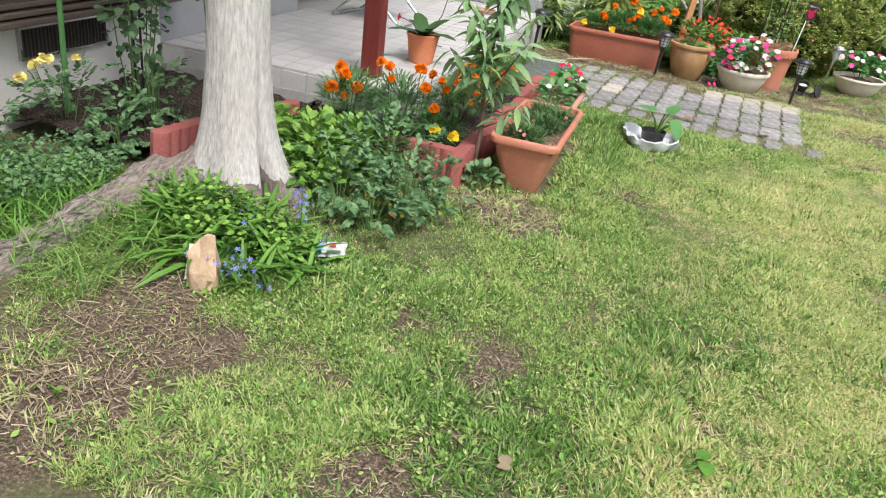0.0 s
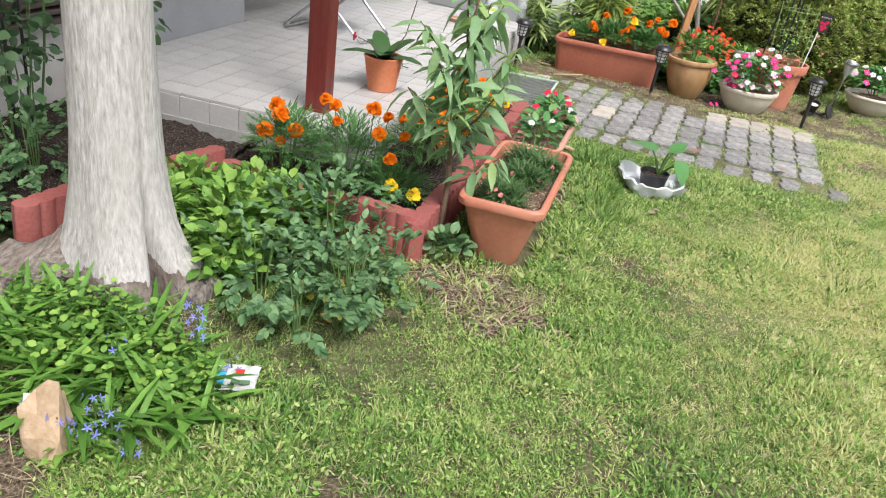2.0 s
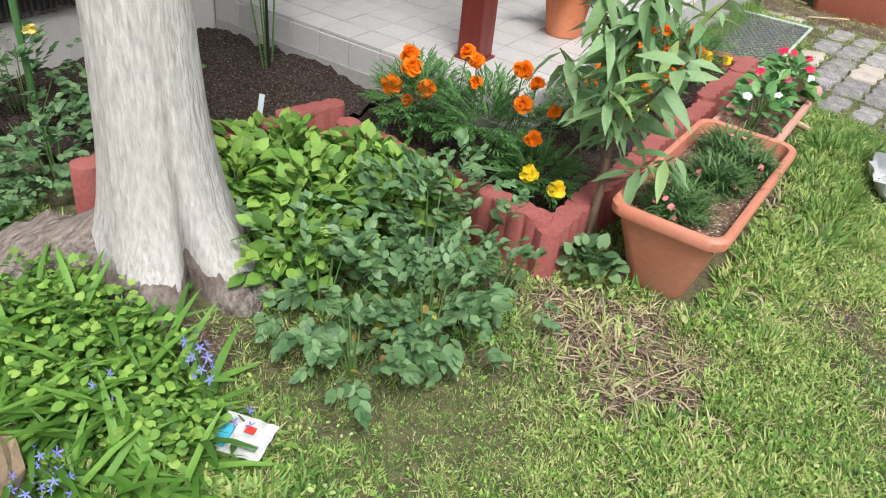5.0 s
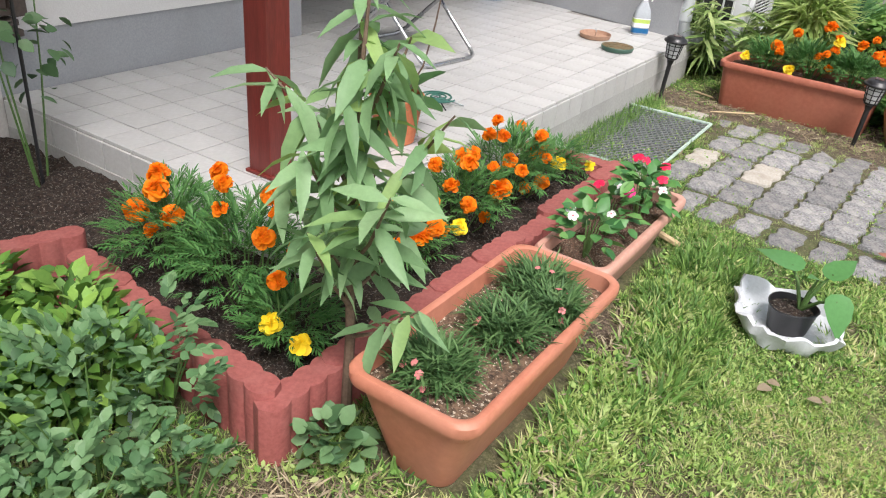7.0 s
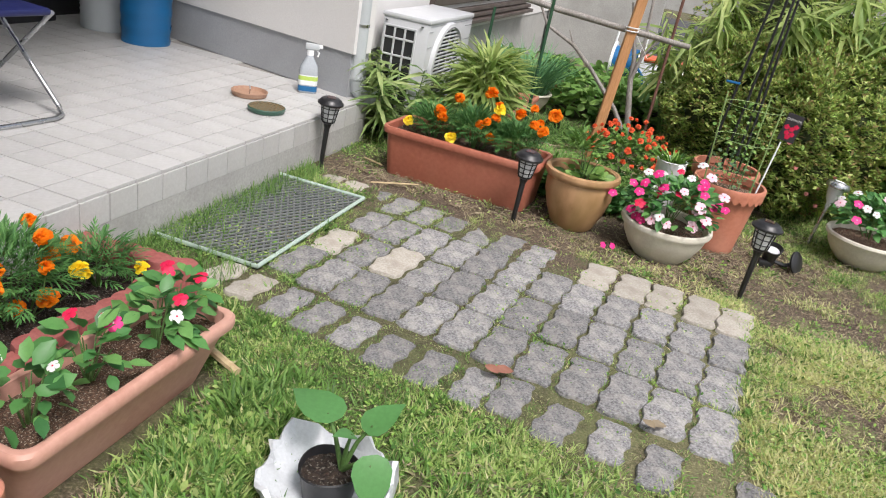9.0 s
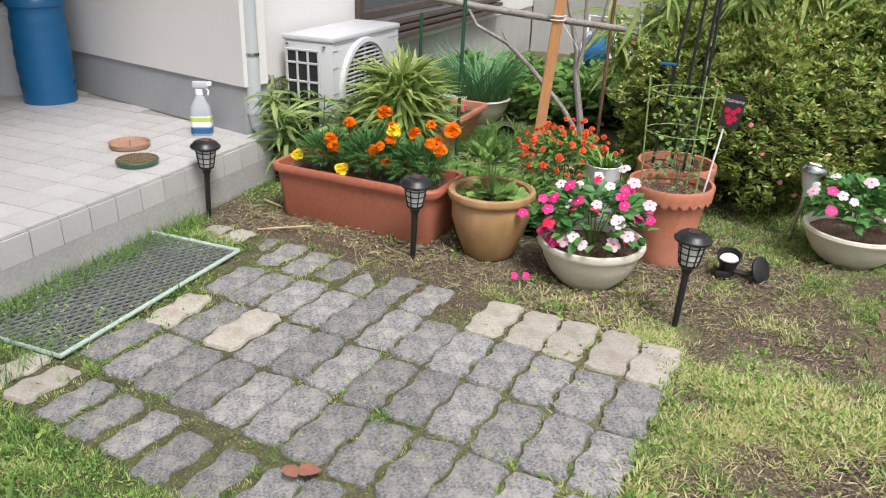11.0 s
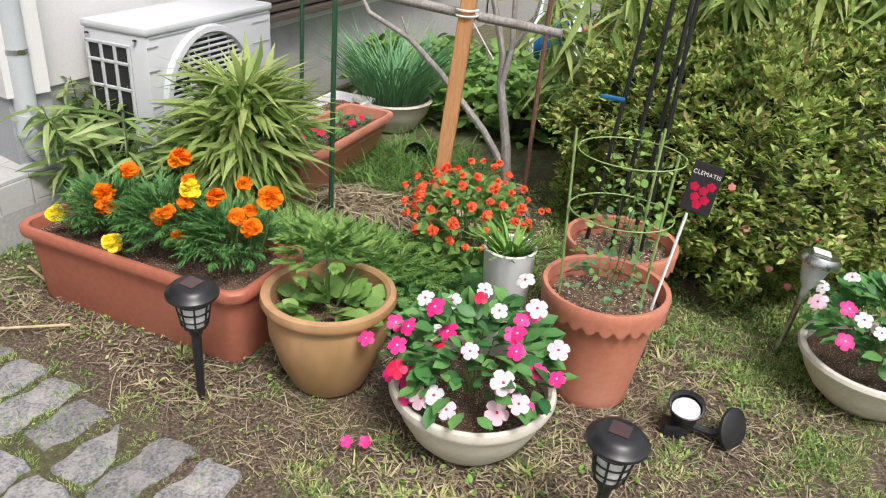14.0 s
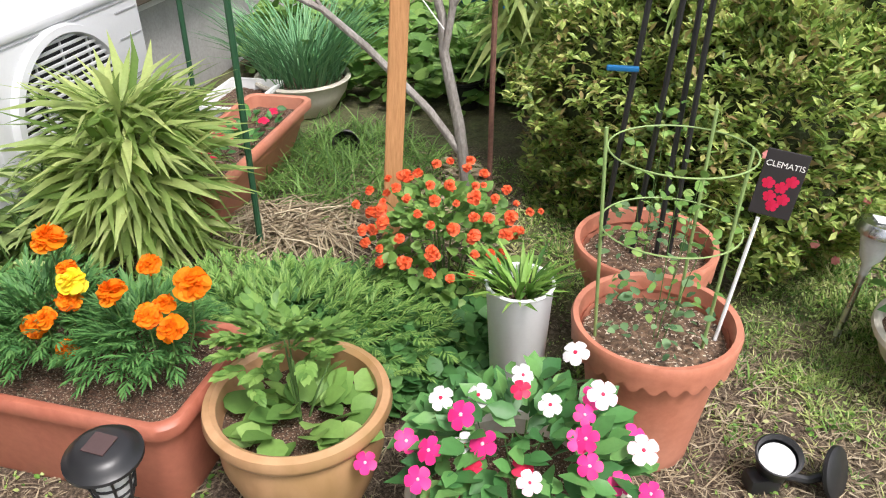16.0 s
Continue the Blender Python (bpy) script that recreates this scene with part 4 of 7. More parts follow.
# ---- air conditioner ----
def aircon():
    a = thing("air_conditioner", (-1.16, 7.59, 0.0), "off-white outdoor air conditioning unit against the house wall", "air conditioner")
    W, D, H, Z = 0.76, 0.29, 0.61, 0.08
    part("casing", Geo().box((0, 0, Z + H / 2 - 0.012), (D, W, H - 0.024), bevel=0.012), M_ACWHITE, a, smooth=True)
    part("lid", Geo().box((0, 0, Z + H - 0.012), (D + 0.012, W + 0.012, 0.03), bevel=0.010), M_ACWHITE, a, smooth=True)
    for y in (-0.25, 0.25):
        part("foot", Geo().box((0, y, 0.04), (0.30, 0.07, 0.08), bevel=0.006), M_CONC, a)
    # grille on the front (+x) over a flat black disc coloured as the fan hole's shade
    fy, fz, R = -0.055, Z + 0.315, 0.24
    x = D / 2
    def ring(r, xx, seg=56):
        return [(xx, fy + r * math.cos(2 * math.pi * j / seg), fz + r * math.sin(2 * math.pi * j / seg)) for j in range(seg)]
    part("fan_ring", Geo().rings([ring(R + 0.03, x - 0.002), ring(R + 0.024, x + 0.022), ring(R + 0.004, x + 0.026), ring(R - 0.004, x + 0.012), ring(R - 0.006, x - 0.001)]), M_ACWHITE, a, smooth=True)
    part("fan_shade_disc", Geo().add(ring(R, x + 0.003), [tuple(range(56))]), M_DARK, a)
    n = 22
    for k in range(n):
        z = -R + 2 * R * (k + 0.5) / n
        w = math.sqrt(max(R * R - z * z, 0)) * 2
        part("slat", Geo().box((x + 0.012, fy, fz + z), (0.008, w, 0.0095), bevel=0.002), M_ACWHITE, a)
    for s in (-0.12, 0, 0.12):
        part("rib", Geo().box((x + 0.008, fy + s, fz), (0.006, 0.005, 2 * math.sqrt(R * R - s * s))), M_ACWHITE, a)
    # casing grooves and lid joint: thin grey strips, their shade put into the colour
    for z in (0.12, 0.20, 0.33, 0.46, 0.545):
        part("groove_shade_line", Geo().box((x + 0.001, 0.30, Z + z), (0.004, 0.12, 0.004)), M_GREYBASE, a)
        part("groove_shade_line", Geo().box((x + 0.001, -0.352, Z + z), (0.004, 0.05, 0.004)), M_GREYBASE, a)
    part("seam_shade_line", Geo().box((x + 0.001, 0, Z + H - 0.035), (0.003, W - 0.03, 0.004)), M_GREYBASE, a)
    # side air inlet facing -y: a black sheet holds its inner shade, bars in front
    part("intake_shade", Geo().box((-0.03, -W / 2 - 0.001, Z + 0.29), (0.20, 0.006, 0.50)), M_DARK, a)
    for k in range(4):
        part("bar", Geo().box((-0.125 + 0.0635 * k, -W / 2 - 0.006, Z + 0.29), (0.012, 0.010, 0.51), bevel=0.003), M_ACWHITE, a)
    for z in (0.04, 0.21, 0.38, 0.475, 0.54):
        part("bar", Geo().box((-0.03, -W / 2 - 0.006, Z + z), (0.205, 0.010, 0.012), bevel=0.003), M_ACWHITE, a)
    for xx in (-0.12, 0.10):
        part("screw", Geo().lathe([(0.008, 0), (0.008, 0.003), (0.003, 0.005)], 10, (xx, -W / 2 - 0.007, Z + H - 0.045)), M_BLACK, a)


aircon()


# ---- drain pipe ----
def drain():
    d = thing("drain_pipe", (-1.285, 6.905, 0.0), "grey plastic rainwater pipe with an elbow at its foot", "pipe")
    pts = [(0, 0, 3.0), (0, 0, 0.34), (0.005, 0.008, 0.29), (0.025, 0.03, 0.255), (0.055, 0.06, 0.24), (0.09, 0.095, 0.237)]
    part("pipe", Geo().tube(pts, 0.037, 18), M_PIPE, d, smooth=True)
    part("elbow_collar", Geo().tube([(0, 0, 0.42), (0, 0, 0.345)], 0.043, 18), M_PIPE, d, smooth=True)
    part("elbow_collar", Geo().tube([(0.06, 0.065, 0.2395), (0.098, 0.103, 0.237)], 0.043, 18), M_PIPE, d, smooth=True)
    part("bracket", Geo().tube([(0, 0, 0.625), (0, 0, 0.64)], 0.040, 18).box((-0.045, 0, 0.632), (0.03, 0.012, 0.012)), M_STEEL, d)


drain()


# ---- path lights ----
def path_light(loc, lean, label):
    p = thing("path_light", (*loc, 0.0), label, "garden light", "solar path lights beside the paving")
    p.matrix_basis = pose(loc[0], loc[1], bumpy(*loc) - 0.03, lean[0], lean[1], rng.uniform(0, 90))
    part("stake", Geo().tube([(0, 0, 0.0), (0, 0, 0.05), (0, 0, 0.25)], [0.004, 0.011, 0.013], 10), M_BLACK, p, smooth=True)
    part("collar", Geo().lathe([(0.013, 0.235), (0.017, 0.245), (0.020, 0.26), (0.030, 0.266), (0.031, 0.274), (0.0, 0.275)], 20), M_BLACK, p, smooth=True)
    part("lens", Geo().lathe([(0.028, 0.274), (0.032, 0.285), (0.041, 0.345), (0.041, 0.362)], 24), M_LAMPGLASS, p, smooth=True)
    for z, r in ((0.292, 0.0345), (0.316, 0.0385), (0.340, 0.0422)):
        part("hoop", Geo().tube([(r * math.cos(a), r * math.sin(a), z) for a in np.linspace(0, 2 * math.pi, 25)], 0.0024, 5, False), M_BLACK, p)
    for k in range(8):
        a = k * math.pi / 4
        part("rib", Geo().tube([(0.031 * math.cos(a), 0.031 * math.sin(a), 0.268), (0.046 * math.cos(a), 0.046 * math.sin(a), 0.362)], 0.0026, 5), M_BLACK, p)
    part("cap", Geo().lathe([(0.040, 0.361), (0.060, 0.356), (0.063, 0.359), (0.063, 0.366), (0.053, 0.374), (0.050, 0.380), (0.036, 0.388), (0.0, 0.390)], 32), M_BLACK, p, smooth=True)
    part("solar_cell", Geo().box((0, 0, 0.3905), (0.04, 0.04, 0.002)), plain("dark solar cell", (0.07, 0.04, 0.04), 0.25), p)
    return p


path_light((-1.165, 6.36), (2, 3), "black plastic solar path light beside the porch step")
path_light((-0.158, 6.36), (3, -3), "black plastic solar path light before the red-brown trough")
path_light((0.875, 6.31), (2, 1), "black plastic solar path light standing in the grass")


# ---- spotlight lying on the grass ----
def spotlight():
    s = thing("garden_spotlight", (1.01, 6.86, 0.0), "black plastic solar spotlight lying on the grass", "garden light", turn=20)
    s.matrix_basis = pose(1.01, 6.86, bumpy(1.01, 6.86), 0, 0, 20)
    m = pose(0, 0, 0.066, 18, -8, 0) @ Matrix.Scale(0.8, 4)
    def tr(g):
        g.v = [tuple(m @ Vector(p)) for p in g.v]
        return g
    part("housing", tr(Geo().lathe([(0.02, -0.06), (0.04, -0.055), (0.042, 0.0), (0.055, 0.035), (0.06, 0.055), (0.056, 0.057), (0.05, 0.04)], 28)), M_BLACK, s, smooth=True)
    part("lens", tr(Geo().lathe([(0.046, 0.030), (0.03, 0.034), (0.0, 0.036)], 24, cap0=True)), M_LAMPGLASS, s, smooth=True)
    g = Geo().lathe([(0.05, -0.008), (0.056, -0.004), (0.056, 0.004), (0.05, 0.008), (0.0, 0.009)], 28)
    mm = pose(0.12, -0.03, 0.055, 68, 0, 40)
    g.v = [tuple(mm @ Vector(p)) for p in g.v]
    part("solar_disc", g, M_BLACK, s, smooth=True)
    part("arm", Geo().tube([(0.02, -0.01, 0.04), (0.07, -0.02, 0.03), (0.12, -0.028, 0.05)], 0.010, 8), M_BLACK, s, smooth=True)
    part("foot", Geo().box((-0.02, 0.0, 0.02), (0.07, 0.05, 0.045), bevel=0.012), M_BLACK, s, smooth=True)


spotlight()


def steel_light():
    s = thing("solar_stake_light", (1.235, 7.39, 0.0), "brushed steel solar stake light leaning beside the hedge", "garden light")
    s.matrix_basis = pose(1.235, 7.39, bumpy(1.235, 7.39) - 0.02, -6, 7, 0)
    part("stake", Geo().tube([(0, 0, 0), (0, 0, 0.25)], 0.009, 12), M_STEEL, s, smooth=True)
    part("cone", Geo().lathe([(0.010, 0.24), (0.013, 0.27), (0.026, 0.29), (0.045, 0.355), (0.043, 0.36)], 28), M_LAMPGLASS, s, smooth=True)
    part("cap", Geo().lathe([(0.045, 0.352), (0.062, 0.356), (0.063, 0.37), (0.055, 0.385), (0.0, 0.39)], 28), M_STEEL, s, smooth=True)
    part("solar_cell", Geo().box((0, 0, 0.391), (0.05, 0.05, 0.003), bevel=0.001), M_WHITEP, s)


steel_light()


# ---- mesh mat ----
def mat_():
    m = thing("door_mat", (-1.01, 5.635, 0.0), "grey-green plastic mesh mat lying on the grass before the porch", "mat", turn=1.0)
    hx, hy, z = 0.228, 0.440, 0.020
    part("rim", Geo().tube([(hx, hy, z), (-hx, hy, z), (-hx, -hy, z), (hx, -hy, z), (hx, hy, z)], 0.0085, 8), M_MATRIM, m, smooth=True)
    part("backing", Geo().box((0, 0, 0.004), (2 * hx - 0.02, 2 * hy - 0.02, 0.006)), surface("dark mat underside", (0.03, 0.035, 0.03), (0.07, 0.08, 0.065), 60, 6, 0.9), m)
    g = Geo()
    n = 30
    for s in (1, -1):
        for k in range(-n, n):
            c = k * 0.030
            pts = []
            for q in np.linspace(-hy, hy, 2):
                pts.append((c + s * q * 0.55, q))
            (xa, ya), (xb, yb) = pts
            t0, t1 = 0.0, 1.0
            dx = xb - xa
            lo, hi = sorted((((-hx) - xa) / dx, (hx - xa) / dx))
            t0, t1 = max(t0, lo), min(t1, hi)
            if t1 - t0 > 0.01:
                a = (xa + dx * t0, ya + (yb - ya) * t0)
                b = (xa + dx * t1, ya + (yb - ya) * t1)
                g.tube([(*a, z - 0.006 + 0.002 * s), (*b, z - 0.006 + 0.002 * s)], 0.0042, 4, False)
    part("mesh", g, M_MAT, m)


mat_()


# ---- paving ----
def paver_mesh(v):
    """A paver with wavy sides that lock into its neighbours, chipped at the rim."""
    w, l, h = 0.127, 0.260, 0.05
    ring = []
    n = 13
    def wave(u):
        return 0.0075 * math.sin(u * 4 * math.pi + 0.4)
    for k in range(n):
        u = k / (n - 1)
        ring.append((w / 2 + wave(u), -l / 2 + l * u))
    for k in range(1, 5):
        u = k / 5
        ring.append((w / 2 - w * u, l / 2 + 0.006 * math.sin(u * 2 * math.pi)))
    for k in range(n):
        u = 1 - k / (n - 1)
        ring.append((-w / 2 + wave(u), -l / 2 + l * u))
    for k in range(1, 5):
        u = k / 5
        ring.append((-w / 2 + w * u, -l / 2 + 0.006 * math.sin((1 - u) * 2 * math.pi)))
    r = np.random.default_rng(v)
    j = r.normal(0, 0.0022, (len(ring), 2))
    ring = [(x * (1 - 0.10 * abs(2 * y / l) ** 8) + a, y * (1 - 0.05 * abs(2 * x / w) ** 6) + b) for (x, y), (a, b) in zip(ring, j)]
    rs = [[(x, y, -h) for x, y in ring], [(x, y, -0.007) for x, y in ring], [(x * 0.95, y * 0.975, -0.0012) for x, y in ring], [(x * 0.80, y * 0.87, 0.001) for x, y in ring]]
    return Geo().rings(rs, True, False, True)


def inside(x, y, poly):
    c = False
    for i in range(len(poly)):
        (x1, y1), (x2, y2) = poly[i], poly[i - 1]
        if (y1 > y) != (y2 > y) and x < (x2 - x1) * (y - y1) / (y2 - y1) + x1:
            c = not c
    return c


PAVED = [(-0.95, 4.98), (0.1, 4.86), (0.93, 4.79), (0.93, 5.02), (0.87, 5.1), (0.88, 6.0), (0.2, 6.22), (-0.70, 6.36), (-1.25, 6.45), (-1.3, 6.24), (-0.78, 6.18), (-0.76, 5.25), (-0.95, 5.22)]
PAVE_TURN = -7.0


def lattice(x, y):
    """Column and row of the paving at a place, as real numbers."""
    dx, dy = x + 0.407, y - 5.585
    a, b, c, d = 0.1362, 0.018, -0.0175, 0.270
    k = a * d - b * c
    return (dx * d - dy * b) / k, (dy * a - dx * c) / k


def in_joint(x, y):
    u, v = lattice(x, y)
    return (0.5 - abs(u - round(u))) * 0.136 < 0.014 or (0.5 - abs(v - round(v))) * 0.27 < 0.016


def paving():
    e = tagged(new("pavement"), "path of weathered grey interlocking concrete pavers with mossy joints", "paving", "", "structure")
    grey = [mesh_of("paver", paver_mesh(i), M_PAVER, True) for i in range(5)]
    pale = [mesh_of("paver", paver_mesh(i + 10), M_PAVER_PALE, True) for i in range(3)]
    spans = {-2: (-3, 10), -1: (-2, 9), 0: (-2, 9), 1: (-2, 9), 2: (-5, 9)}
    for j, (i0, i1) in spans.items():
        for i in range(i0, i1 + 1):
            x, y = -0.407 + 0.1362 * i + 0.018 * j, 5.585 - 0.0175 * i + 0.270 * j
            if (i, j) in ((9, -2), (4, 2)):
                continue
            light = (i, j) == (0, 0) or (j == 2 and (i > 4 or i < -3)) or (j == -2 and i < -1) or (i, j) == (-2, 0)
            loose = j == -2 or (j == 2 and i < 5) or i < -1
            o = part("paver", (pale if light else grey)[(3 * i + 2 * j) % (3 if light else 5)], None, e)
            w = 1.6 if loose else 0.7
            flip = 180 if (i * 7 + j * 3) % 2 else 0
            m = pose(x + rng.normal(0, 0.008 if loose else 0.003), y + rng.normal(0, 0.014 if loose else 0.003), 0.012 + bumpy(x, y) + rng.normal(0, 0.002) - (0.010 if j == 2 and i < 5 else 0.003 if loose else 0), rng.normal(0, w), rng.normal(0, w), PAVE_TURN + flip + rng.normal(0, w) * (3 if loose else 1))
            k = 0.80 if j == -2 else 0.92 if loose else 0.985
            o.matrix_basis = m @ Matrix.Diagonal((k, k * (0.95 if j == -2 else 1), 1, 1))
    e2 = tagged(new("pavement_red"), "worn red brick pavers sunk in the dirt", "paving", "", "structure")
    red = [mesh_of("paver", paver_mesh(i + 20), M_PAVER_RED, True) for i in range(3)]
    for j in range(0, 16):
        for i in range(0, 8):
            x, y = 1.45 + i * 0.118 + 0.05 * j, 5.95 + j * 0.232 - 0.02 * i
            if rng.random() < 0.12 or (x - 1.45) * 2 + rng.random() < 0.35:
                continue
            o = part("paver", red[(i + j) % 3], None, e2)
            o.matrix_basis = pose(x, y, 0.006 + bumpy(x, y) + rng.normal(0, 0.004), rng.normal(0, 1.5), rng.normal(0, 1.5), -8 + rng.normal(0, 2))


# ---- porch things ----
def folding_chair():
    c = thing("folding_chair", (-2.13, 5.28, PZ), "folding chair with chrome tube legs and a navy seat", "chair", turn=84)
    w, d = 0.215, 0.27
    a = Geo().tube([(-w, -0.18, 0.40), (-w, d - 0.04, 0.045), (-w + 0.01, d - 0.01, 0.018), (-w + 0.045, d, 0.011), (w - 0.045, d, 0.011), (w - 0.01, d - 0.01, 0.018), (w, d - 0.04, 0.045), (w, -0.18, 0.40)], 0.010, 10)
    part("leg_frame", a, M_STEEL, c, smooth=True)
    w = 0.19
    b = Geo().tube([(-w, 0.34, 0.80), (-w, 0.16, 0.40), (-w, -d + 0.04, 0.045), (-w + 0.01, -d + 0.01, 0.018), (-w + 0.045, -d, 0.011), (w - 0.045, -d, 0.011), (w - 0.01, -d + 0.01, 0.018), (w, -d + 0.04, 0.045), (w, 0.16, 0.40), (w, 0.34, 0.80)], 0.010, 10)
    part("back_frame", b, M_STEEL, c, smooth=True)
    part("seat", Geo().box((0, -0.02, 0.405), (0.40, 0.36, 0.028), bevel=0.011), M_NAVY, c, smooth=True)
    part("backrest", Geo().box((0, 0.30, 0.70), (0.40, 0.028, 0.20), bevel=0.011), M_NAVY, c, smooth=True)


folding_chair()


def barrel():
    b = thing("plastic_barrel", (-2.70, 6.93, PZ), "blue ribbed plastic barrel on the porch", "barrel")
    prof = []
    for k in range(25):
        z = 0.52 * k / 24
        prof.append((0.135 + (0.004 if k % 4 < 2 else 0.0) + 0.008 * math.sin(math.pi * k / 24), z))
    part("body", Geo().lathe(prof, 36), M_BLUE, b, smooth=True)
    part("lid", Geo().lathe([(0.14, 0.515), (0.148, 0.52), (0.148, 0.55), (0.14, 0.56), (0.0, 0.565)], 36), M_BLUE, b, smooth=True)
    b = thing("ribbed_bin", (-3.07, 7.02, PZ), "pale grey ribbed bin standing beside the barrel", "bin")
    part("body", Geo().lathe([(0.15 + (0.005 if k % 2 else 0.0), 0.45 * k / 30) for k in range(31)], 36), M_PIPE, b, smooth=True)
    part("lid", Geo().lathe([(0.155, 0.445), (0.165, 0.45), (0.165, 0.47), (0.15, 0.485), (0.0, 0.49)], 36), M_PIPE, b, smooth=True)


barrel()


def spray():
    s = thing("spray_bottle", (-1.50, 6.765, PZ), "clear-grey trigger spray bottle with a green and blue label", "bottle", turn=30)
    body = plain("cloudy plastic", (0.40, 0.43, 0.46), 0.22)
    part("body", Geo().rrects([(0.046, 0.032, 0.02, 0), (0.05, 0.036, 0.022, 0.006), (0.05, 0.036, 0.022, 0.11), (0.044, 0.032, 0.022, 0.145), (0.022, 0.02, 0.015, 0.185), (0.016, 0.016, 0.012, 0.20)], cap1=True), body, s, smooth=True)
    lab = Geo().rrects([(0.0508, 0.0368, 0.022, 0.045), (0.0508, 0.0368, 0.022, 0.098)], cap0=False)
    part("label", lab, plain("white label", (0.75, 0.77, 0.76), 0.5), s)
    part("label_band", Geo().rrects([(0.0512, 0.0372, 0.022, 0.07), (0.0512, 0.0372, 0.022, 0.092)], cap0=False), plain("lime print", (0.45, 0.6, 0.12), 0.5), s)
    part("label_band", Geo().rrects([(0.0512, 0.0372, 0.022, 0.012), (0.0512, 0.0372, 0.022, 0.04)], cap0=False), M_BLUE, s)
    part("collar", Geo().lathe([(0.018, 0.198), (0.018, 0.225), (0.0, 0.226)], 18), M_WHITEP, s, smooth=True)
    part("head", Geo().box((0.008, 0, 0.245), (0.075, 0.024, 0.035), bevel=0.008), M_PIPE, s, smooth=True)
    part("nozzle", Geo().box((0.052, 0, 0.25), (0.02, 0.018, 0.02), bevel=0.004), M_WHITEP, s)
    part("trigger", Geo().tube([(0.03, 0, 0.232), (0.045, 0, 0.215), (0.04, 0, 0.195)], 0.005, 6), M_WHITEP, s)


spray()


def saucers():
    s = thing("plant_saucer", (-1.635, 6.42, PZ), "brown clay saucer with a coil burner on the porch", "saucer")
    clay = surface("brown clay", (0.30, 0.17, 0.11), (0.40, 0.25, 0.17), 60, 5, 0.7)
    part("dish", Geo().lathe([(0.075, 0), (0.085, 0.004), (0.092, 0.026), (0.089, 0.028), (0.082, 0.010), (0.0, 0.008)], 36), clay, s, smooth=True)
    part("pin", Geo().tube([(0, 0, 0.008), (0.003, 0, 0.035), (-0.004, 0.004, 0.055)], 0.003, 6), M_STEEL, s)
    s = thing("coil_dish", (-1.42, 6.24, PZ), "dark green mosquito coil dish with a wire grille", "dish")
    gr = plain("dark green enamel", (0.04, 0.10, 0.07), 0.4)
    part("dish", Geo().lathe([(0.075, 0), (0.085, 0.004), (0.09, 0.022), (0.086, 0.026), (0.08, 0.012), (0.0, 0.010)], 36), gr, s, smooth=True)
    net = Geo()
    for k in range(-4, 5):
        q = k * 0.018
        w = math.sqrt(max(0.084 ** 2 - q * q, 0))
        net.tube([(q, -w, 0.024), (q, w, 0.024)], 0.0018, 4, False)
        net.tube([(-w, q, 0.026), (w, q, 0.026)], 0.0018, 4, False)
    part("grille", net, surface("rusty wire", (0.22, 0.15, 0.08), (0.32, 0.22, 0.12), 60, 5, 0.7), s)
    # wire coil stand
    s = thing("mosquito_coil", (-1.56, 4.70, PZ), "green mosquito coil on a wire stand on the tiles", "coil")
    pts = [((0.012 + 0.0035 * a) * math.cos(a), (0.012 + 0.0035 * a) * math.sin(a), 0.03) for a in np.linspace(0, 19, 90)]
    part("coil", Geo().tube(pts, 0.004, 5), plain("green coil", (0.03, 0.13, 0.10), 0.7), s)
    part("stand", Geo().tube([(-0.07, -0.06, 0.003), (0, 0, 0.03), (0.10, 0.05, 0.004)], 0.003, 5).tube([(0.08, -0.05, 0.003), (0, 0, 0.028), (-0.02, 0.08, 0.004)], 0.003, 5), plain("dark steel", (0.05, 0.06, 0.06), 0.4, 0.7), s)


saucers()

# ---- plants ----
def leaflets(n_sprig, r, c, size, per=9, shell=0.4, flat=-0.2):
    """Feathery sprigs: pairs of leaflets along short ribs. Gives places, yaws, tilts and sizes."""
    p, d = cloud(n_sprig, r, shell, c, flat)
    yaw = np.arctan2(-d[:, 0], d[:, 1]) + rng.normal(0, 0.6, n_sprig)
    til = np.arcsin(np.clip(d[:, 2], -1, 1)) * 0.6 + rng.uniform(-0.2, 0.5, n_sprig)
    s = rng.uniform(size[0], size[1], n_sprig)
    P, Y, T, S = [], [], [], []
    for k in range(per):
        u = k / (per - 1)
        side = (1 if k % 2 else -1) * (1.0 - 0.9 * u) * 0.95
        along = s * u * 0.75
        P.append(p + np.stack([-np.sin(yaw) * np.cos(til) * along, np.cos(yaw) * np.cos(til) * along, np.sin(til) * along], 1))
        Y.append(yaw + side)
        T.append(til + rng.normal(0, 0.15, n_sprig))
        S.append(s * 0.5 * (1 - 0.35 * abs(u - 0.4)))
    return np.concatenate(P), np.concatenate(Y), np.concatenate(T), np.concatenate(S)


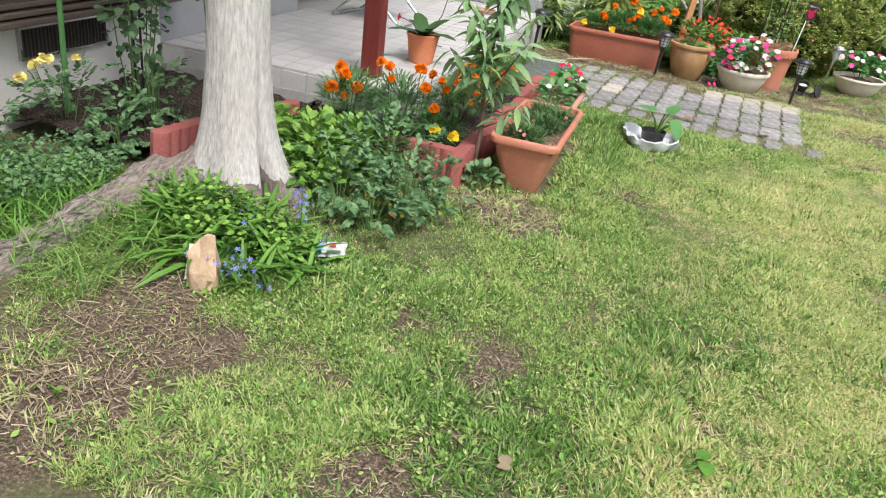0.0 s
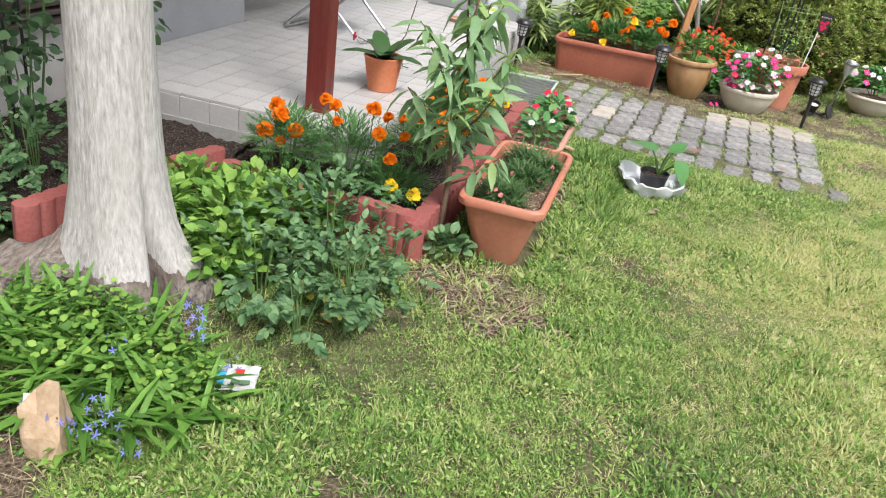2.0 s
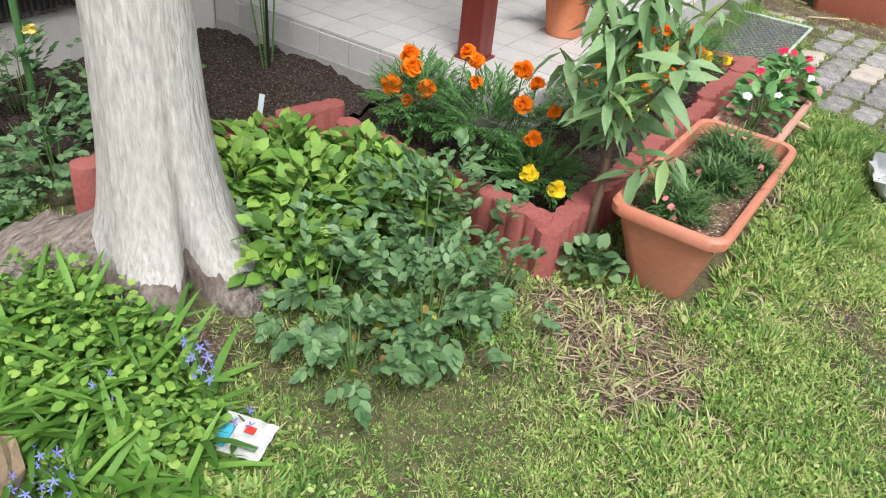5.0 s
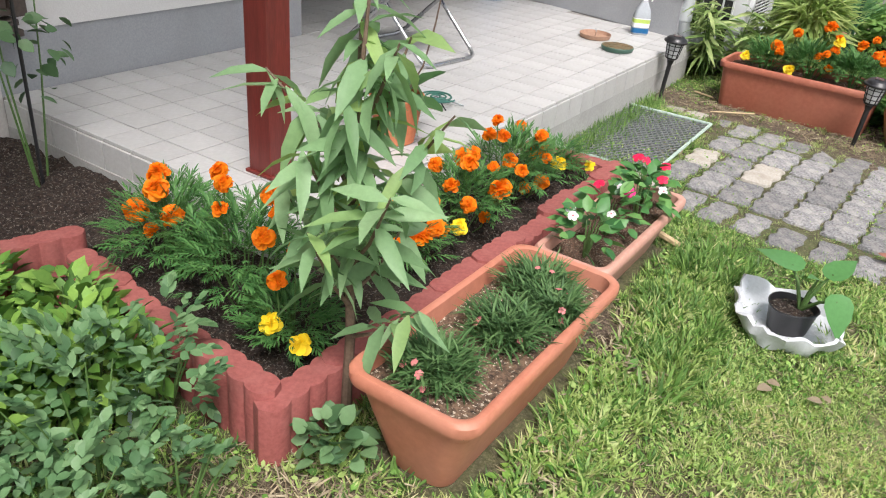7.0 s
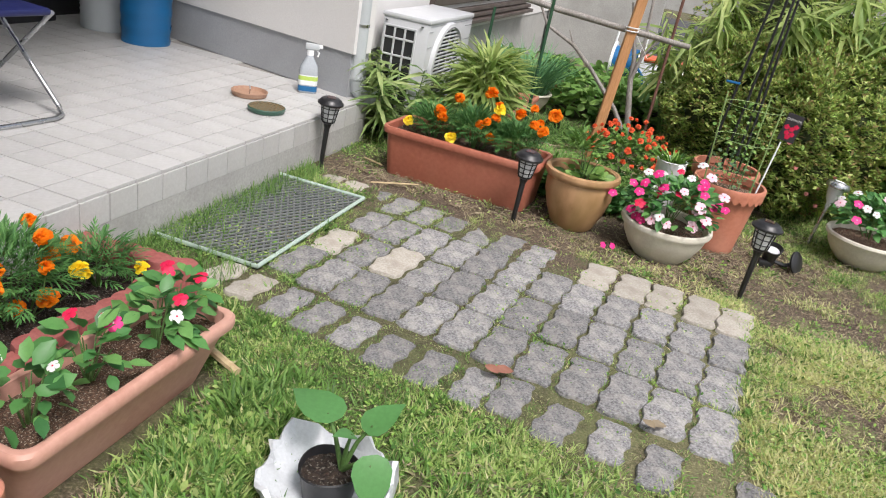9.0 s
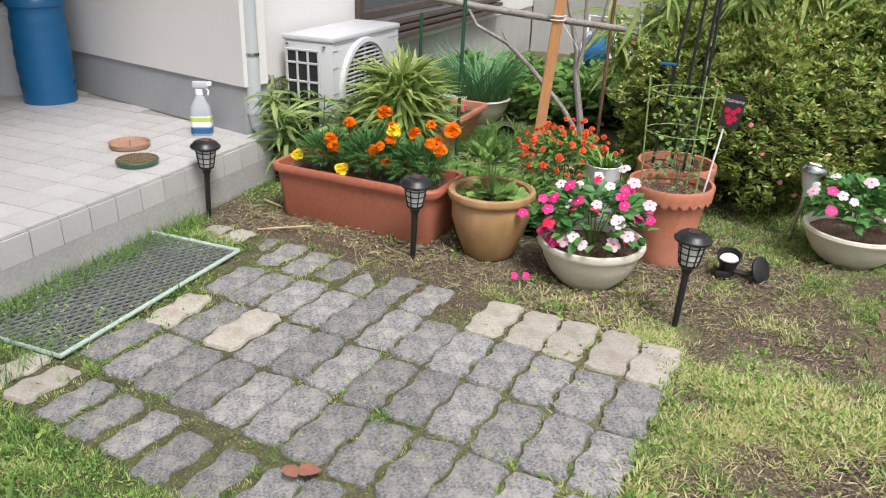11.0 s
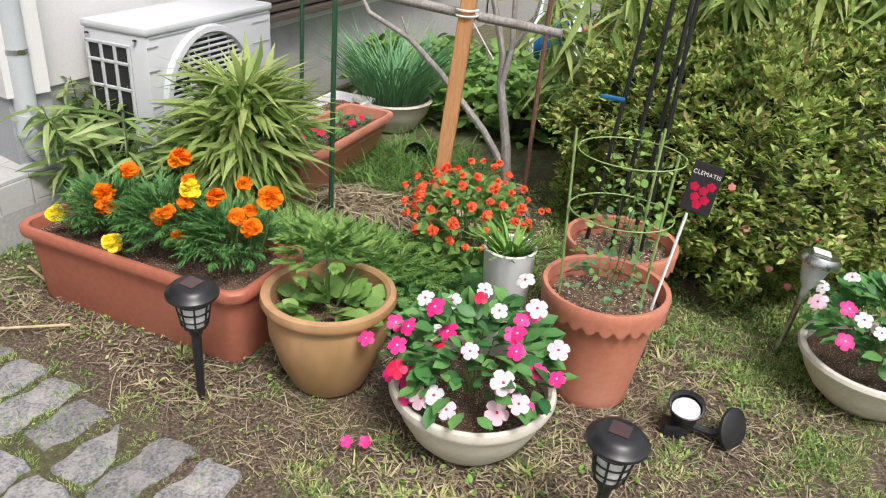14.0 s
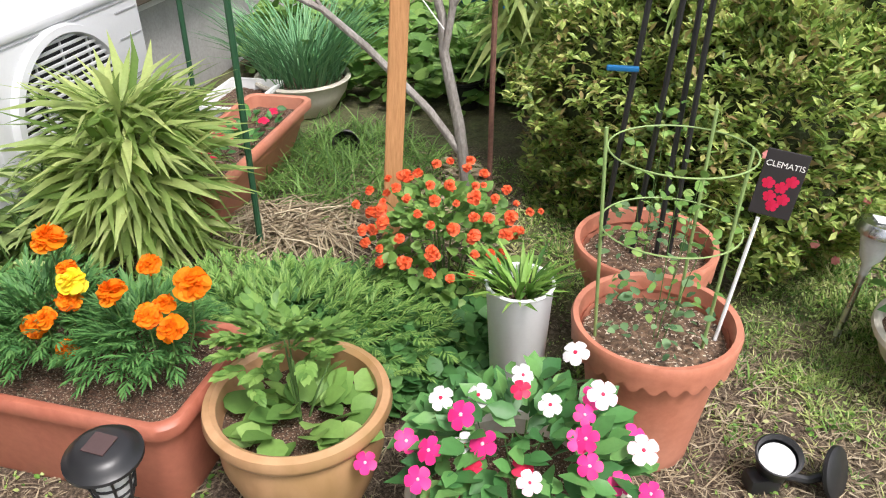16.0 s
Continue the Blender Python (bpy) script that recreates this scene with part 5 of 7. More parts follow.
def marigold(loc, r, h, orange, yellow=(), label="", n=240, group=""):
    """A marigold plant; orange and yellow list flower places relative to it."""
    t = thing("marigold", loc, label, "flower plant", group)
    P, Y, T, S = leaflets(int(n * 1.4), (r, r, h * 0.54), (0, 0, h * 0.52), (0.045, 0.08), 9, 0.25)
    part("foliage", scatter_mesh("foliage", FERN, P, Y, T, S * 0.85, L_MARI), L_MARI, t)
    stems(t, 9, r * 0.8, h * 0.9)
    for lst, ms, lab in ((orange, F_ORANGE, "orange double flower"), (yellow, F_YELLOW, "yellow double flower")):
        for i, at in enumerate(lst):
            bloom(t, ms[i % len(ms)], at, (rng.normal(0, 0.3), -0.45 + rng.normal(0, 0.25), 1), rng.uniform(0.75, 1.1), lab)
            g = Geo().tube([(at[0] * 0.55, at[1] * 0.55, 0.02), (at[0] * 0.9, at[1] * 0.9, at[2] * 0.6), (at[0], at[1], at[2])], [0.0022, 0.002, 0.0016], 5)
            part("flower_stem", g, M_STEM, t)
            part("calyx", Geo().lathe([(0.002, -0.02), (0.007, -0.012), (0.009, 0.0)], 8, at), M_STEM, t, smooth=True)
    return t


def rel(loc, pts):
    return [(x - loc[0], y - loc[1], z - loc[2]) for x, y, z in pts]


G1 = "marigolds in the edged bed"
for loc, r, h, o, yl, lab, n in (
    ((-1.45, 3.32, 0.08), 0.17, 0.24, [(-1.47, 3.29, 0.345), (-1.56, 3.3, 0.26), (-1.40, 3.28, 0.295), (-1.51, 3.33, 0.365), (-1.45, 3.25, 0.25), (-1.33, 3.38, 0.41), (-1.52, 3.26, 0.28)], [], "marigold with orange flowers in dark soil by the porch corner", 300),
    ((-1.20, 3.33, 0.08), 0.17, 0.26, [(-1.27, 3.34, 0.41), (-1.24, 3.3, 0.36), (-1.06, 3.27, 0.36), (-1.12, 3.36, 0.42), (-1.04, 3.3, 0.42)], [], "marigold with orange flowers beside the post", 280),
    ((-0.98, 3.27, 0.08), 0.11, 0.14, [(-1.0, 3.25, 0.28), (-0.96, 3.27, 0.37)], [(-0.97, 3.2, 0.20), (-0.88, 3.2, 0.185)], "low marigold with orange and yellow flowers at the bed corner", 150),
    ((-1.03, 3.75, 0.08), 0.14, 0.20, [(-1.0, 3.80, 0.26), (-1.05, 3.72, 0.30), (-0.95, 3.85, 0.20), (-0.92, 3.7, 0.25)], [(-0.93, 3.92, 0.19)], "marigold with orange flowers in the strip bed", 220),
    ((-1.03, 4.10, 0.08), 0.15, 0.20, [(-1.03, 4.11, 0.31), (-1.02, 4.0, 0.27), (-0.95, 4.2, 0.22), (-1.1, 4.18, 0.29), (-0.92, 4.05, 0.18)], [], "marigold with orange flowers close to the porch tiles", 240),
    ((-1.03, 4.42, 0.08), 0.15, 0.22, [(-1.03, 4.38, 0.24), (-1.04, 4.33, 0.34), (-1.0, 4.52, 0.24), (-0.93, 4.45, 0.17), (-1.05, 4.30, 0.40), (-0.96, 4.38, 0.16)], [(-0.92, 4.55, 0.21)], "marigold with orange flowers at the far end of the strip bed", 260),
    ((-1.0, 4.70, 0.08), 0.11, 0.13, [(-1.04, 4.64, 0.22)], [(-0.88, 4.74, 0.16)], "small marigold with a yellow flower by the paving", 130),
):
    if 3.6 < loc[1] < 4.6:
        o = o + [(loc[0] + dx, loc[1] + dy, 0.10 + h * k) for dx, dy, k in ((0.09, -0.12, 0.7), (-0.06, 0.13, 0.95), (0.06, 0.06, 1.0), (-0.08, -0.06, 1.0), (0.11, 0.02, 0.75))]
    marigold(loc, r, h, rel(loc, o), rel(loc, yl), lab, int(n * 0.85), G1)

G2 = "marigolds in the red-brown trough"
for loc, r, h, o, yl, lab, n in (
    ((-0.72, 6.67, 0.2), 0.105, 0.14, [(-0.68, 6.62, 0.36), (-0.655, 6.6, 0.335), (-0.60, 6.65, 0.44)], [(-0.815, 6.56, 0.29)], "marigold with orange and yellow flowers in the trough", 230),
    ((-0.50, 6.67, 0.2), 0.13, 0.17, [(-0.46, 6.70, 0.49), (-0.40, 6.66, 0.45), (-0.43, 6.6, 0.37), (-0.46, 6.6, 0.35), (-0.40, 6.6, 0.30), (-0.40, 6.64, 0.39)], [(-0.575, 6.53, 0.27), (-0.39, 6.65, 0.43)], "bushy marigold with many orange flowers in the trough", 300),
    ((-0.28, 6.67, 0.2), 0.115, 0.16, [(-0.28, 6.62, 0.44), (-0.18, 6.63, 0.42), (-0.155, 6.6, 0.39), (-0.12, 6.64, 0.47), (-0.23, 6.68, 0.47), (-0.20, 6.6, 0.41)], [], "marigold with orange flowers at the trough end", 260),
):
    marigold(loc, r, h, rel(loc, o), rel(loc, yl), lab, n, G2)


def pinks(loc, r, label):
    t = thing("pinks", loc, label, "flower plant", "pinks in the terracotta trough")
    n = 800
    p, d = cloud(n, (r, r, 0.04), 0.05, (0, 0, 0.025))
    a = np.arctan2(-p[:, 0], p[:, 1]) + rng.normal(0, 0.9, n)
    part("foliage", scatter_mesh("foliage", BLADE, p, a, rng.uniform(0.3, 1.5, n), rng.uniform(0.03, 0.065, n), L_DIAN, wide=np.full(n, 1.4)), L_DIAN, t)
    blooms(t, [F_SALMON], 4, (r, r, 0.06), (0, 0, 0.02), "small salmon pink flower", (0.7, 1.0), 0.2)


for x, y, r in ((-0.565, 3.27, 0.085), (-0.53, 3.50, 0.09), (-0.56, 3.71, 0.09), (-0.475, 3.64, 0.06)):
    pinks((x, y, 0.205), r, "low mound of grey-green pinks with salmon flowers")


def periwinkle(loc, r, h, flowers, label, n=200, group="", leaf=(0.04, 0.065)):
    t = thing("periwinkle", loc, label, "flower plant", group)
    bushy("foliage", t, OVAL, n, (r, r, h * 0.55), (0, 0, h * 0.45), leaf, L_VINCA, 0.5, -0.3, (-0.4, 0.4))
    stems(t, 8, r * 0.8, h * 0.85)
    for me, at, lab in flowers:
        o = bloom(t, me, (at[0] * 1.04, at[1] * 1.04 - 0.01, at[2] + 0.012), (at[0] * 1.5 + rng.normal(0, 0.3), at[1] * 1.5 - 0.55, 0.9), rng.uniform(0.75, 1.1) * (0.7 if r < 0.1 else 0.88), lab)
        part("flower_eye", Geo().lathe([(0.004, 0.001), (0.003, 0.003), (0.0, 0.0035)], 8), P_CRIMSON if me is not F_PINK else P_PALE, o)
    return t


def skin(n, r, c, zlow=-0.1, front=True):
    out = []
    while len(out) < n:
        d = Vector(rng.normal(size=3)).normalized()
        if d.z > zlow and (not front or d.y < 0.5):
            p = (c[0] + d.x * r[0], c[1] + d.y * r[1], c[2] + d.z * r[2])
            if all((Vector(p) - Vector(q)).length > 0.045 for q in out):
                out.append(p)
    return out


NAMES = {"pink": (F_PINK, "hot pink five-petalled flower"), "pale": (F_PALE, "pale pink flower with a red eye"), "white": (F_WHITE, "white five-petalled flower"), "red": (F_CRIMSON, "crimson flower")}
B = (0.505, 6.575, 0.115)
big = [("pink", (0.25, 6.52, 0.21)), ("pink", (0.325, 6.52, 0.28)), ("pink", (0.37, 6.50, 0.14)), ("pink", (0.345, 6.46, 0.18)), ("pink", (0.40, 6.43, 0.15)), ("white", (0.37, 6.58, 0.33)), ("white", (0.43, 6.6, 0.33)),
       ("white", (0.50, 6.62, 0.37)), ("white", (0.55, 6.58, 0.35)), ("white", (0.58, 6.66, 0.40)), ("pale", (0.63, 6.6, 0.37)), ("pink", (0.60, 6.53, 0.33)), ("pink", (0.62, 6.5, 0.31)), ("pale", (0.70, 6.55, 0.31)), ("pink", (0.715, 6.5, 0.27)),
       ("pink", (0.66, 6.46, 0.20)), ("pale", (0.61, 6.44, 0.18)), ("pale", (0.505, 6.41, 0.17)), ("pale", (0.61, 6.45, 0.25)), ("pale", (0.44, 6.42, 0.17)), ("white", (0.47, 6.42, 0.19)), ("pink", (0.40, 6.48, 0.20)), ("red", (0.44, 6.5, 0.26)),
       ("red", (0.52, 6.5, 0.28)), ("pink", (0.45, 6.53, 0.29)), ("white", (0.42, 6.54, 0.27)), ("pink", (0.67, 6.52, 0.26))]
extra = [(NAMES[k][0], p, NAMES[k][1]) for k, p in zip(("pink", "pale", "pink", "red", "pink", "pink", "pale", "pink", "pink", "pale", "red", "pink"), skin(12, (0.20, 0.20, 0.15), (0, 0, 0.10), 0.0))]
periwinkle(B, 0.205, 0.22, [(NAMES[k][0], tuple(rel(B, [p])[0]), NAMES[k][1]) for k, p in big] + extra, "dense periwinkle with pink, pale pink and white flowers", 330)
B2 = (1.475, 7.25, 0.12)
mix = [("white", "white", "pale", "white", "pink")[i % 5] for i in range(15)]
periwinkle(B2, 0.20, 0.20, [(NAMES[k][0], p, NAMES[k][1]) for k, p in zip(mix, skin(15, (0.20, 0.20, 0.11), (0, 0, 0.10)))], "periwinkle with white and pink flowers in the bowl by the hedge", 260)
GV = "periwinkles in the faded trough"
for (x, y), kinds in (((-0.585, 4.06), ("white", "white", "white")), ((-0.60, 4.24), ("pink", "red", "white")), ((-0.565, 4.42), ("red", "white")), ((-0.60, 4.54), ("red", "red", "red"))):
    periwinkle((x, y, 0.165), 0.085, 0.15, [(NAMES[k][0], p, NAMES[k][1]) for k, p in zip(kinds, skin(len(kinds), (0.07, 0.07, 0.07), (0, 0, 0.09), 0.3, False))], "young periwinkle with %s flowers in the trough" % " and ".join(sorted(set(kinds))), 44, GV)


def chrysanthemum():
    t = thing("chrysanthemum", (0.19, 7.36, 0.0), "bushy garden chrysanthemum covered in coral red flowers", "flower plant")
    bushy("foliage", t, BROAD, 520, (0.20, 0.19, 0.17), (0, 0, 0.17), (0.028, 0.045), L_MIX, 0.4, -0.6, (-0.4, 0.5))
    stems(t, 14, 0.2, 0.34)
    for p in skin(60, (0.215, 0.20, 0.19), (0, 0, 0.20), -0.1, True):
        k = 1 + 0.35 * noise.noise((p[0] * 9, p[1] * 9, p[2] * 9))
        p = (p[0] * k, p[1] * k, 0.2 + (p[2] - 0.2) * k)
        bloom(t, F_RED[len(t.children) % 2], p, (p[0] * 2, p[1] * 2 - 0.5, 0.9), rng.uniform(0.45, 0.9), "coral red double flower")


chrysanthemum()


def sapling():
    t = thing("sapling", (-0.776, 3.235, 0.0), "young peach sapling with drooping lance-shaped leaves", "sapling")
    trunk = Geo().tube([(0, 0, -0.02), (0.01, 0.0, 0.25), (-0.01, 0.01, 0.5), (0.02, -0.01, 0.75), (0.03, 0.0, 0.95)], [0.013, 0.011, 0.009, 0.006, 0.003], 8)
    part("trunk", trunk, M_TWIG, t, smooth=True)
    P, Y, T, S = [], [], [], []
    for k in range(15):
        u = k / 14
        a = Vector((0.01, 0.0, 0.24 + 0.5 * u))
        w = k * 2.4
        reach = (0.17 + 0.07 * math.sin(k * 1.7)) * (1.0 - 0.35 * u)
        b = a + Vector((reach * math.cos(w), reach * math.sin(w), 0.14 + 0.05 * (k % 3)))
        part("branch", Geo().tube([a, a.lerp(b, 0.5) + Vector((0, 0, -0.02)), b], [0.005, 0.004, 0.002], 6), M_TWIG, t, smooth=True)
        for j in range(16):
            P.append(tuple(a.lerp(b, 0.35 + 0.65 * j / 15)))
            Y.append(j * 2.4 + rng.normal(0, 0.3))
            T.append(rng.uniform(-0.9, 0.35))
            S.append(rng.uniform(0.07, 0.135))
    for k in range(46):
        u = rng.uniform(0.35, 1)
        P.append((0.03 * u, 0, 0.93 * u))
        Y.append(rng.uniform(0, 6.28)); T.append(rng.uniform(-0.8, 0.4)); S.append(rng.uniform(0.08, 0.13))
    part("foliage", scatter_mesh("foliage", LANCE, np.array(P), np.array(Y), np.array(T), np.array(S), L_SAPLING, rng.normal(0, 0.5, len(P)), rng.uniform(0.9, 1.3, len(P))), L_SAPLING, t)
    # leafy weed at its foot
    w = thing("weed", (-0.72, 3.12, 0.0), "low leafy weed at the foot of the sapling", "weed")
    bushy("foliage", w, BROAD, 70, (0.09, 0.07, 0.06), (0, 0, 0.05), (0.03, 0.05), L_ROSE, 0.3, -0.1)


sapling()


def taro():
    b = thing("plastic_bag", (-0.04, 4.35, 0.0), "crumpled white plastic bag round a potted taro on the lawn", "bag")
    seg, rows = 40, []
    for r, z in ((0.10, 0.0), (0.135, 0.006), (0.150, 0.035), (0.160, 0.062), (0.152, 0.066), (0.136, 0.032), (0.10, 0.012), (0.03, 0.010)):
        ring = []
        for j in range(seg):
            a = 2 * math.pi * j / seg
            q = 1 + 0.16 * noise.noise((math.cos(a) * 2.5, math.sin(a) * 2.5, z * 20)) + 0.11 * noise.noise((math.cos(a) * 7, math.sin(a) * 7, z * 60 + 3))
            q += 0.30 * math.exp(-((a - 2.55) / 0.16) ** 2) * (z > 0.03)
            ring.append((r * q * math.cos(a), r * q * math.sin(a), max(z * (1 + 0.5 * noise.noise((math.cos(a) * 4, math.sin(a) * 4, 7))), 0.0) + 0.004))
        rows.append(ring)
    part("bag", Geo().rings(rows, True, True), plain("white polythene", (0.60, 0.62, 0.65), 0.3, grain=0.15), b, smooth=True)
    p = thing("black_pot", (-0.04, 4.35, 0.012), "black soft nursery pot with dark soil in a bag", "pot")
    part("body", Geo().lathe([(0.055, 0), (0.068, 0.075), (0.072, 0.08), (0.068, 0.082), (0.062, 0.055)], 28, wob=lambda a, z: 1 + 0.05 * math.sin(3 * a + 1)), M_BLACK, p, smooth=True)
    part("soil", soil_disc(0.063, 0.063, 0.064, round_=True), M_BED, p)
    t = thing("taro", (-0.02, 4.37, 0.075), "young taro with broad heart-shaped green leaves", "plant")
    for (x, y, z), yaw, til, s in (((-0.06, 0.02, 0.12), 1.15, 0.15, 0.125), ((0.05, 0.02, 0.13), -0.5, 0.55, 0.09), ((0.085, -0.05, 0.085), -2.4, -0.85, 0.105), ((0.02, -0.02, 0.12), 2.6, 0.5, 0.05)):
        g = Geo().tube([(0, 0, 0), (x * 0.5, y * 0.5, z * 0.65), (x, y, z)], [0.007, 0.005, 0.003], 7)
        part("stalk", g, M_STEM, t, smooth=True)
        part("leaf", scatter_mesh("leaf", HEART, np.array([(x, y, z)]), np.array([yaw]), np.array([til]), np.array([s]), L_TARO), L_TARO, t)


taro()


def orchid():
    t = thing("orchid", (-1.425, 4.245, PZ + 0.145), "orchid with thick dark leaves and a bare flower stalk", "plant")
    for yaw, til, s in ((0.6, 0.95, 0.19), (2.0, 0.55, 0.19), (3.4, 0.75, 0.18), (4.6, 0.5, 0.19), (5.6, 0.95, 0.18), (1.2, 1.0, 0.13), (4.0, 1.0, 0.12), (0.0, 0.2, 0.17)):
        part("leaf", scatter_mesh("leaf", STRAP, np.zeros((1, 3)), np.array([yaw]), np.array([til]), np.array([s]), L_ORCHID, wide=np.array([1.7])), L_ORCHID, t)
    part("flower_stalk", Geo().tube([(0.02, 0, 0), (0.10, 0.0, 0.14), (0.13, 0.01, 0.28), (0.16, 0.0, 0.42)], [0.004, 0.003, 0.003, 0.002], 6), M_TWIG, t, smooth=True)
    part("flower_stalk", Geo().tube([(-0.02, 0, 0), (-0.06, -0.02, 0.07), (-0.13, -0.05, 0.10)], [0.004, 0.003, 0.002], 6), M_TWIG, t, smooth=True)
    bloom(t, F_WHITE, (-0.12, -0.05, 0.12), (-0.5, -0.5, 0.5), 0.9, "wilting white flower")
    bloom(t, F_CRIMSON, (-0.14, -0.055, 0.10), (-0.5, -0.5, 0.2), 0.8, "fading red flower")


orchid()


# bamboo grasses by the air conditioner
def bamboo_clump(name, loc, r, h, n, material, label, size=(0.16, 0.28), culms=10):
    t = thing(name, loc, label, "bamboo grass")
    P, Y, T = [], [], []
    for k in range(culms):
        a, q = rng.uniform(0, 6.28), r * math.sqrt(rng.random())
        b = Vector((q * math.cos(a) * 0.6, q * math.sin(a) * 0.6, 0))
        tip = Vector((q * 1.15 * math.cos(a), q * 1.15 * math.sin(a), h * rng.uniform(0.7, 1.0)))
        part("culm", Geo().tube([b, b.lerp(tip, 0.5), tip], [0.004, 0.003, 0.002], 5), M_STEM, t)
        for j in range(n // culms):
            u = rng.uniform(0.25, 1.0)
            P.append(tuple(b.lerp(tip, u)))
            Y.append(rng.uniform(0, 6.28)); T.append(rng.uniform(-0.35, 0.8))
    part("foliage", scatter_mesh("foliage", SASA, np.array(P), np.array(Y), np.array(T), rng.uniform(*size, len(P)), material, rng.normal(0, 0.5, len(P)), np.full(len(P), 1.15)), material, t)


bamboo_clump("bamboo_grass", (-1.10, 7.12, 0.0), 0.24, 0.50, 480, L_SASADARK, "striped bamboo grass beside the drain pipe", (0.11, 0.20), 16)
bamboo_clump("bamboo_grass", (-0.88, 7.08, 0.0), 0.17, 0.32, 150, L_SASADARK, "low striped bamboo grass before the air conditioner", (0.12, 0.2), 8)


def tuft_plant():
    t = thing("variegated_bamboo", (-0.66, 7.27, 0.0), "fountain-like variegated bamboo with yellow-green striped leaves", "bamboo grass")
    for k in range(9):
        a = k * 0.7
        part("culm", Geo().tube([(0.03 * math.cos(a), 0.03 * math.sin(a), 0), (0.05 * math.cos(a), 0.05 * math.sin(a), 0.46)], [0.005, 0.003], 5), M_STEM, t)
    n = 900
    d = rng.normal(size=(n, 3)); d /= np.linalg.norm(d, axis=1)[:, None]
    p = np.stack([d[:, 0] * 0.10, d[:, 1] * 0.10, 0.38 + d[:, 2] * 0.17], 1)
    part("foliage", scatter_mesh("foliage", SASA, p, np.arctan2(-d[:, 0], d[:, 1]), rng.uniform(-0.6, 1.3, n), rng.uniform(0.11, 0.24, n), L_SASA, rng.normal(0, 0.5, n), np.full(n, 1.0)), L_SASA, t)
    tuft("foliage", t, SASA, 70, 0.05, (0.15, 0.26), L_SASA, (0.2, 1.2), (0, 0, 0.12))


tuft_plant()


# ---- hedge ----
def hedge():
    g3 = "azalea hedge beside the lawn"
    for (x, y, z), r, n, lab in (((0.72, 8.14, 0.36), (0.42, 0.44, 0.50), 11500, "dense azalea bush with small glossy leaves"), ((1.22, 8.14, 0.42), (0.48, 0.50, 0.58), 15500, "tall dense azalea bush with small leaves beside the lawn"),
                                 ((1.60, 8.62, 0.40), (0.42, 0.50, 0.55), 8000, "azalea bush at the street end of the hedge"), ((1.04, 7.86, 0.36), (0.36, 0.42, 0.46), 11000, "rounded azalea bush with pale leaf tips and faded pink flowers"), ((0.95, 8.75, 0.75), (0.65, 0.5, 0.60), 9000, "tall azalea bush at the back of the hedge")):
        t = thing("azalea_bush", (x, y, 0), lab, "bush", g3)
        rr = np.array(r)
        # solid core inside the leaves; the hedge's inner shade is put into its dark colour
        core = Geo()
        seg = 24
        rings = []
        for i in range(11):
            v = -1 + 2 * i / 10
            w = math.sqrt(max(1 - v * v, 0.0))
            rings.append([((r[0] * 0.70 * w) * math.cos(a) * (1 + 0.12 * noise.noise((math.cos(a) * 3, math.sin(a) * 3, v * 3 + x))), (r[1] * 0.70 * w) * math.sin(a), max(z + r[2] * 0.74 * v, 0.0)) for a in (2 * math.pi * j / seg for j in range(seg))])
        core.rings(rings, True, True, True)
        part("core", core, surface("hedge core shade", (0.02, 0.028, 0.010), (0.06, 0.08, 0.025), 40, 8, 0.95, 1.0, 0.02), t, smooth=True)
        # whorls of leaves on twig ends
        m = int(n * 2.2) // 7
        P0, D = cloud(m, r, 0.76, (0, 0, z), -0.75)
        lump = np.array([noise.noise(Vector((p[0] * 6 + x, p[1] * 6, p[2] * 6))) + 0.45 * noise.noise(Vector((p[0] * 15, p[1] * 15 + x, p[2] * 15))) for p in P0])
        P0 = np.array((0, 0, z)) + (P0 - np.array((0, 0, z))) * (1 + 0.27 * lump)[:, None]
        P0[:, 2] = np.maximum(P0[:, 2], 0.0)
        P, Y, T, S = [], [], [], []
        el = np.arcsin(np.clip(D[:, 2], -1, 1))
        for k in range(7):
            P.append(P0 + rng.normal(0, 0.006, (m, 3)))
            Y.append(rng.uniform(0, 6.28, m))
            T.append(np.clip(0.25 + 0.5 * np.abs(el), 0, 1.1) + rng.normal(0, 0.35, m))
            S.append(rng.uniform(0.024, 0.044, m))
        P, Y, T, S = (np.concatenate(q) for q in (P, Y, T, S))
        part("foliage", scatter_mesh("foliage", RHOMB, P, Y, T, S, L_HEDGE, rng.normal(0, 0.4, len(P)), np.full(len(P), 0.82)), L_HEDGE, t)
        if x == 1.04:
            for p in [(0.12, -0.36, 0.20), (0.19, -0.33, 0.14), (0.17, -0.34, 0.24), (0.24, -0.28, 0.30), (-0.05, -0.38, 0.45), (0.02, -0.39, 0.33)]:
                bloom(t, F_SALMON, p, (0, -1, 0.3), 1.2, "withered pink azalea flower")


hedge()


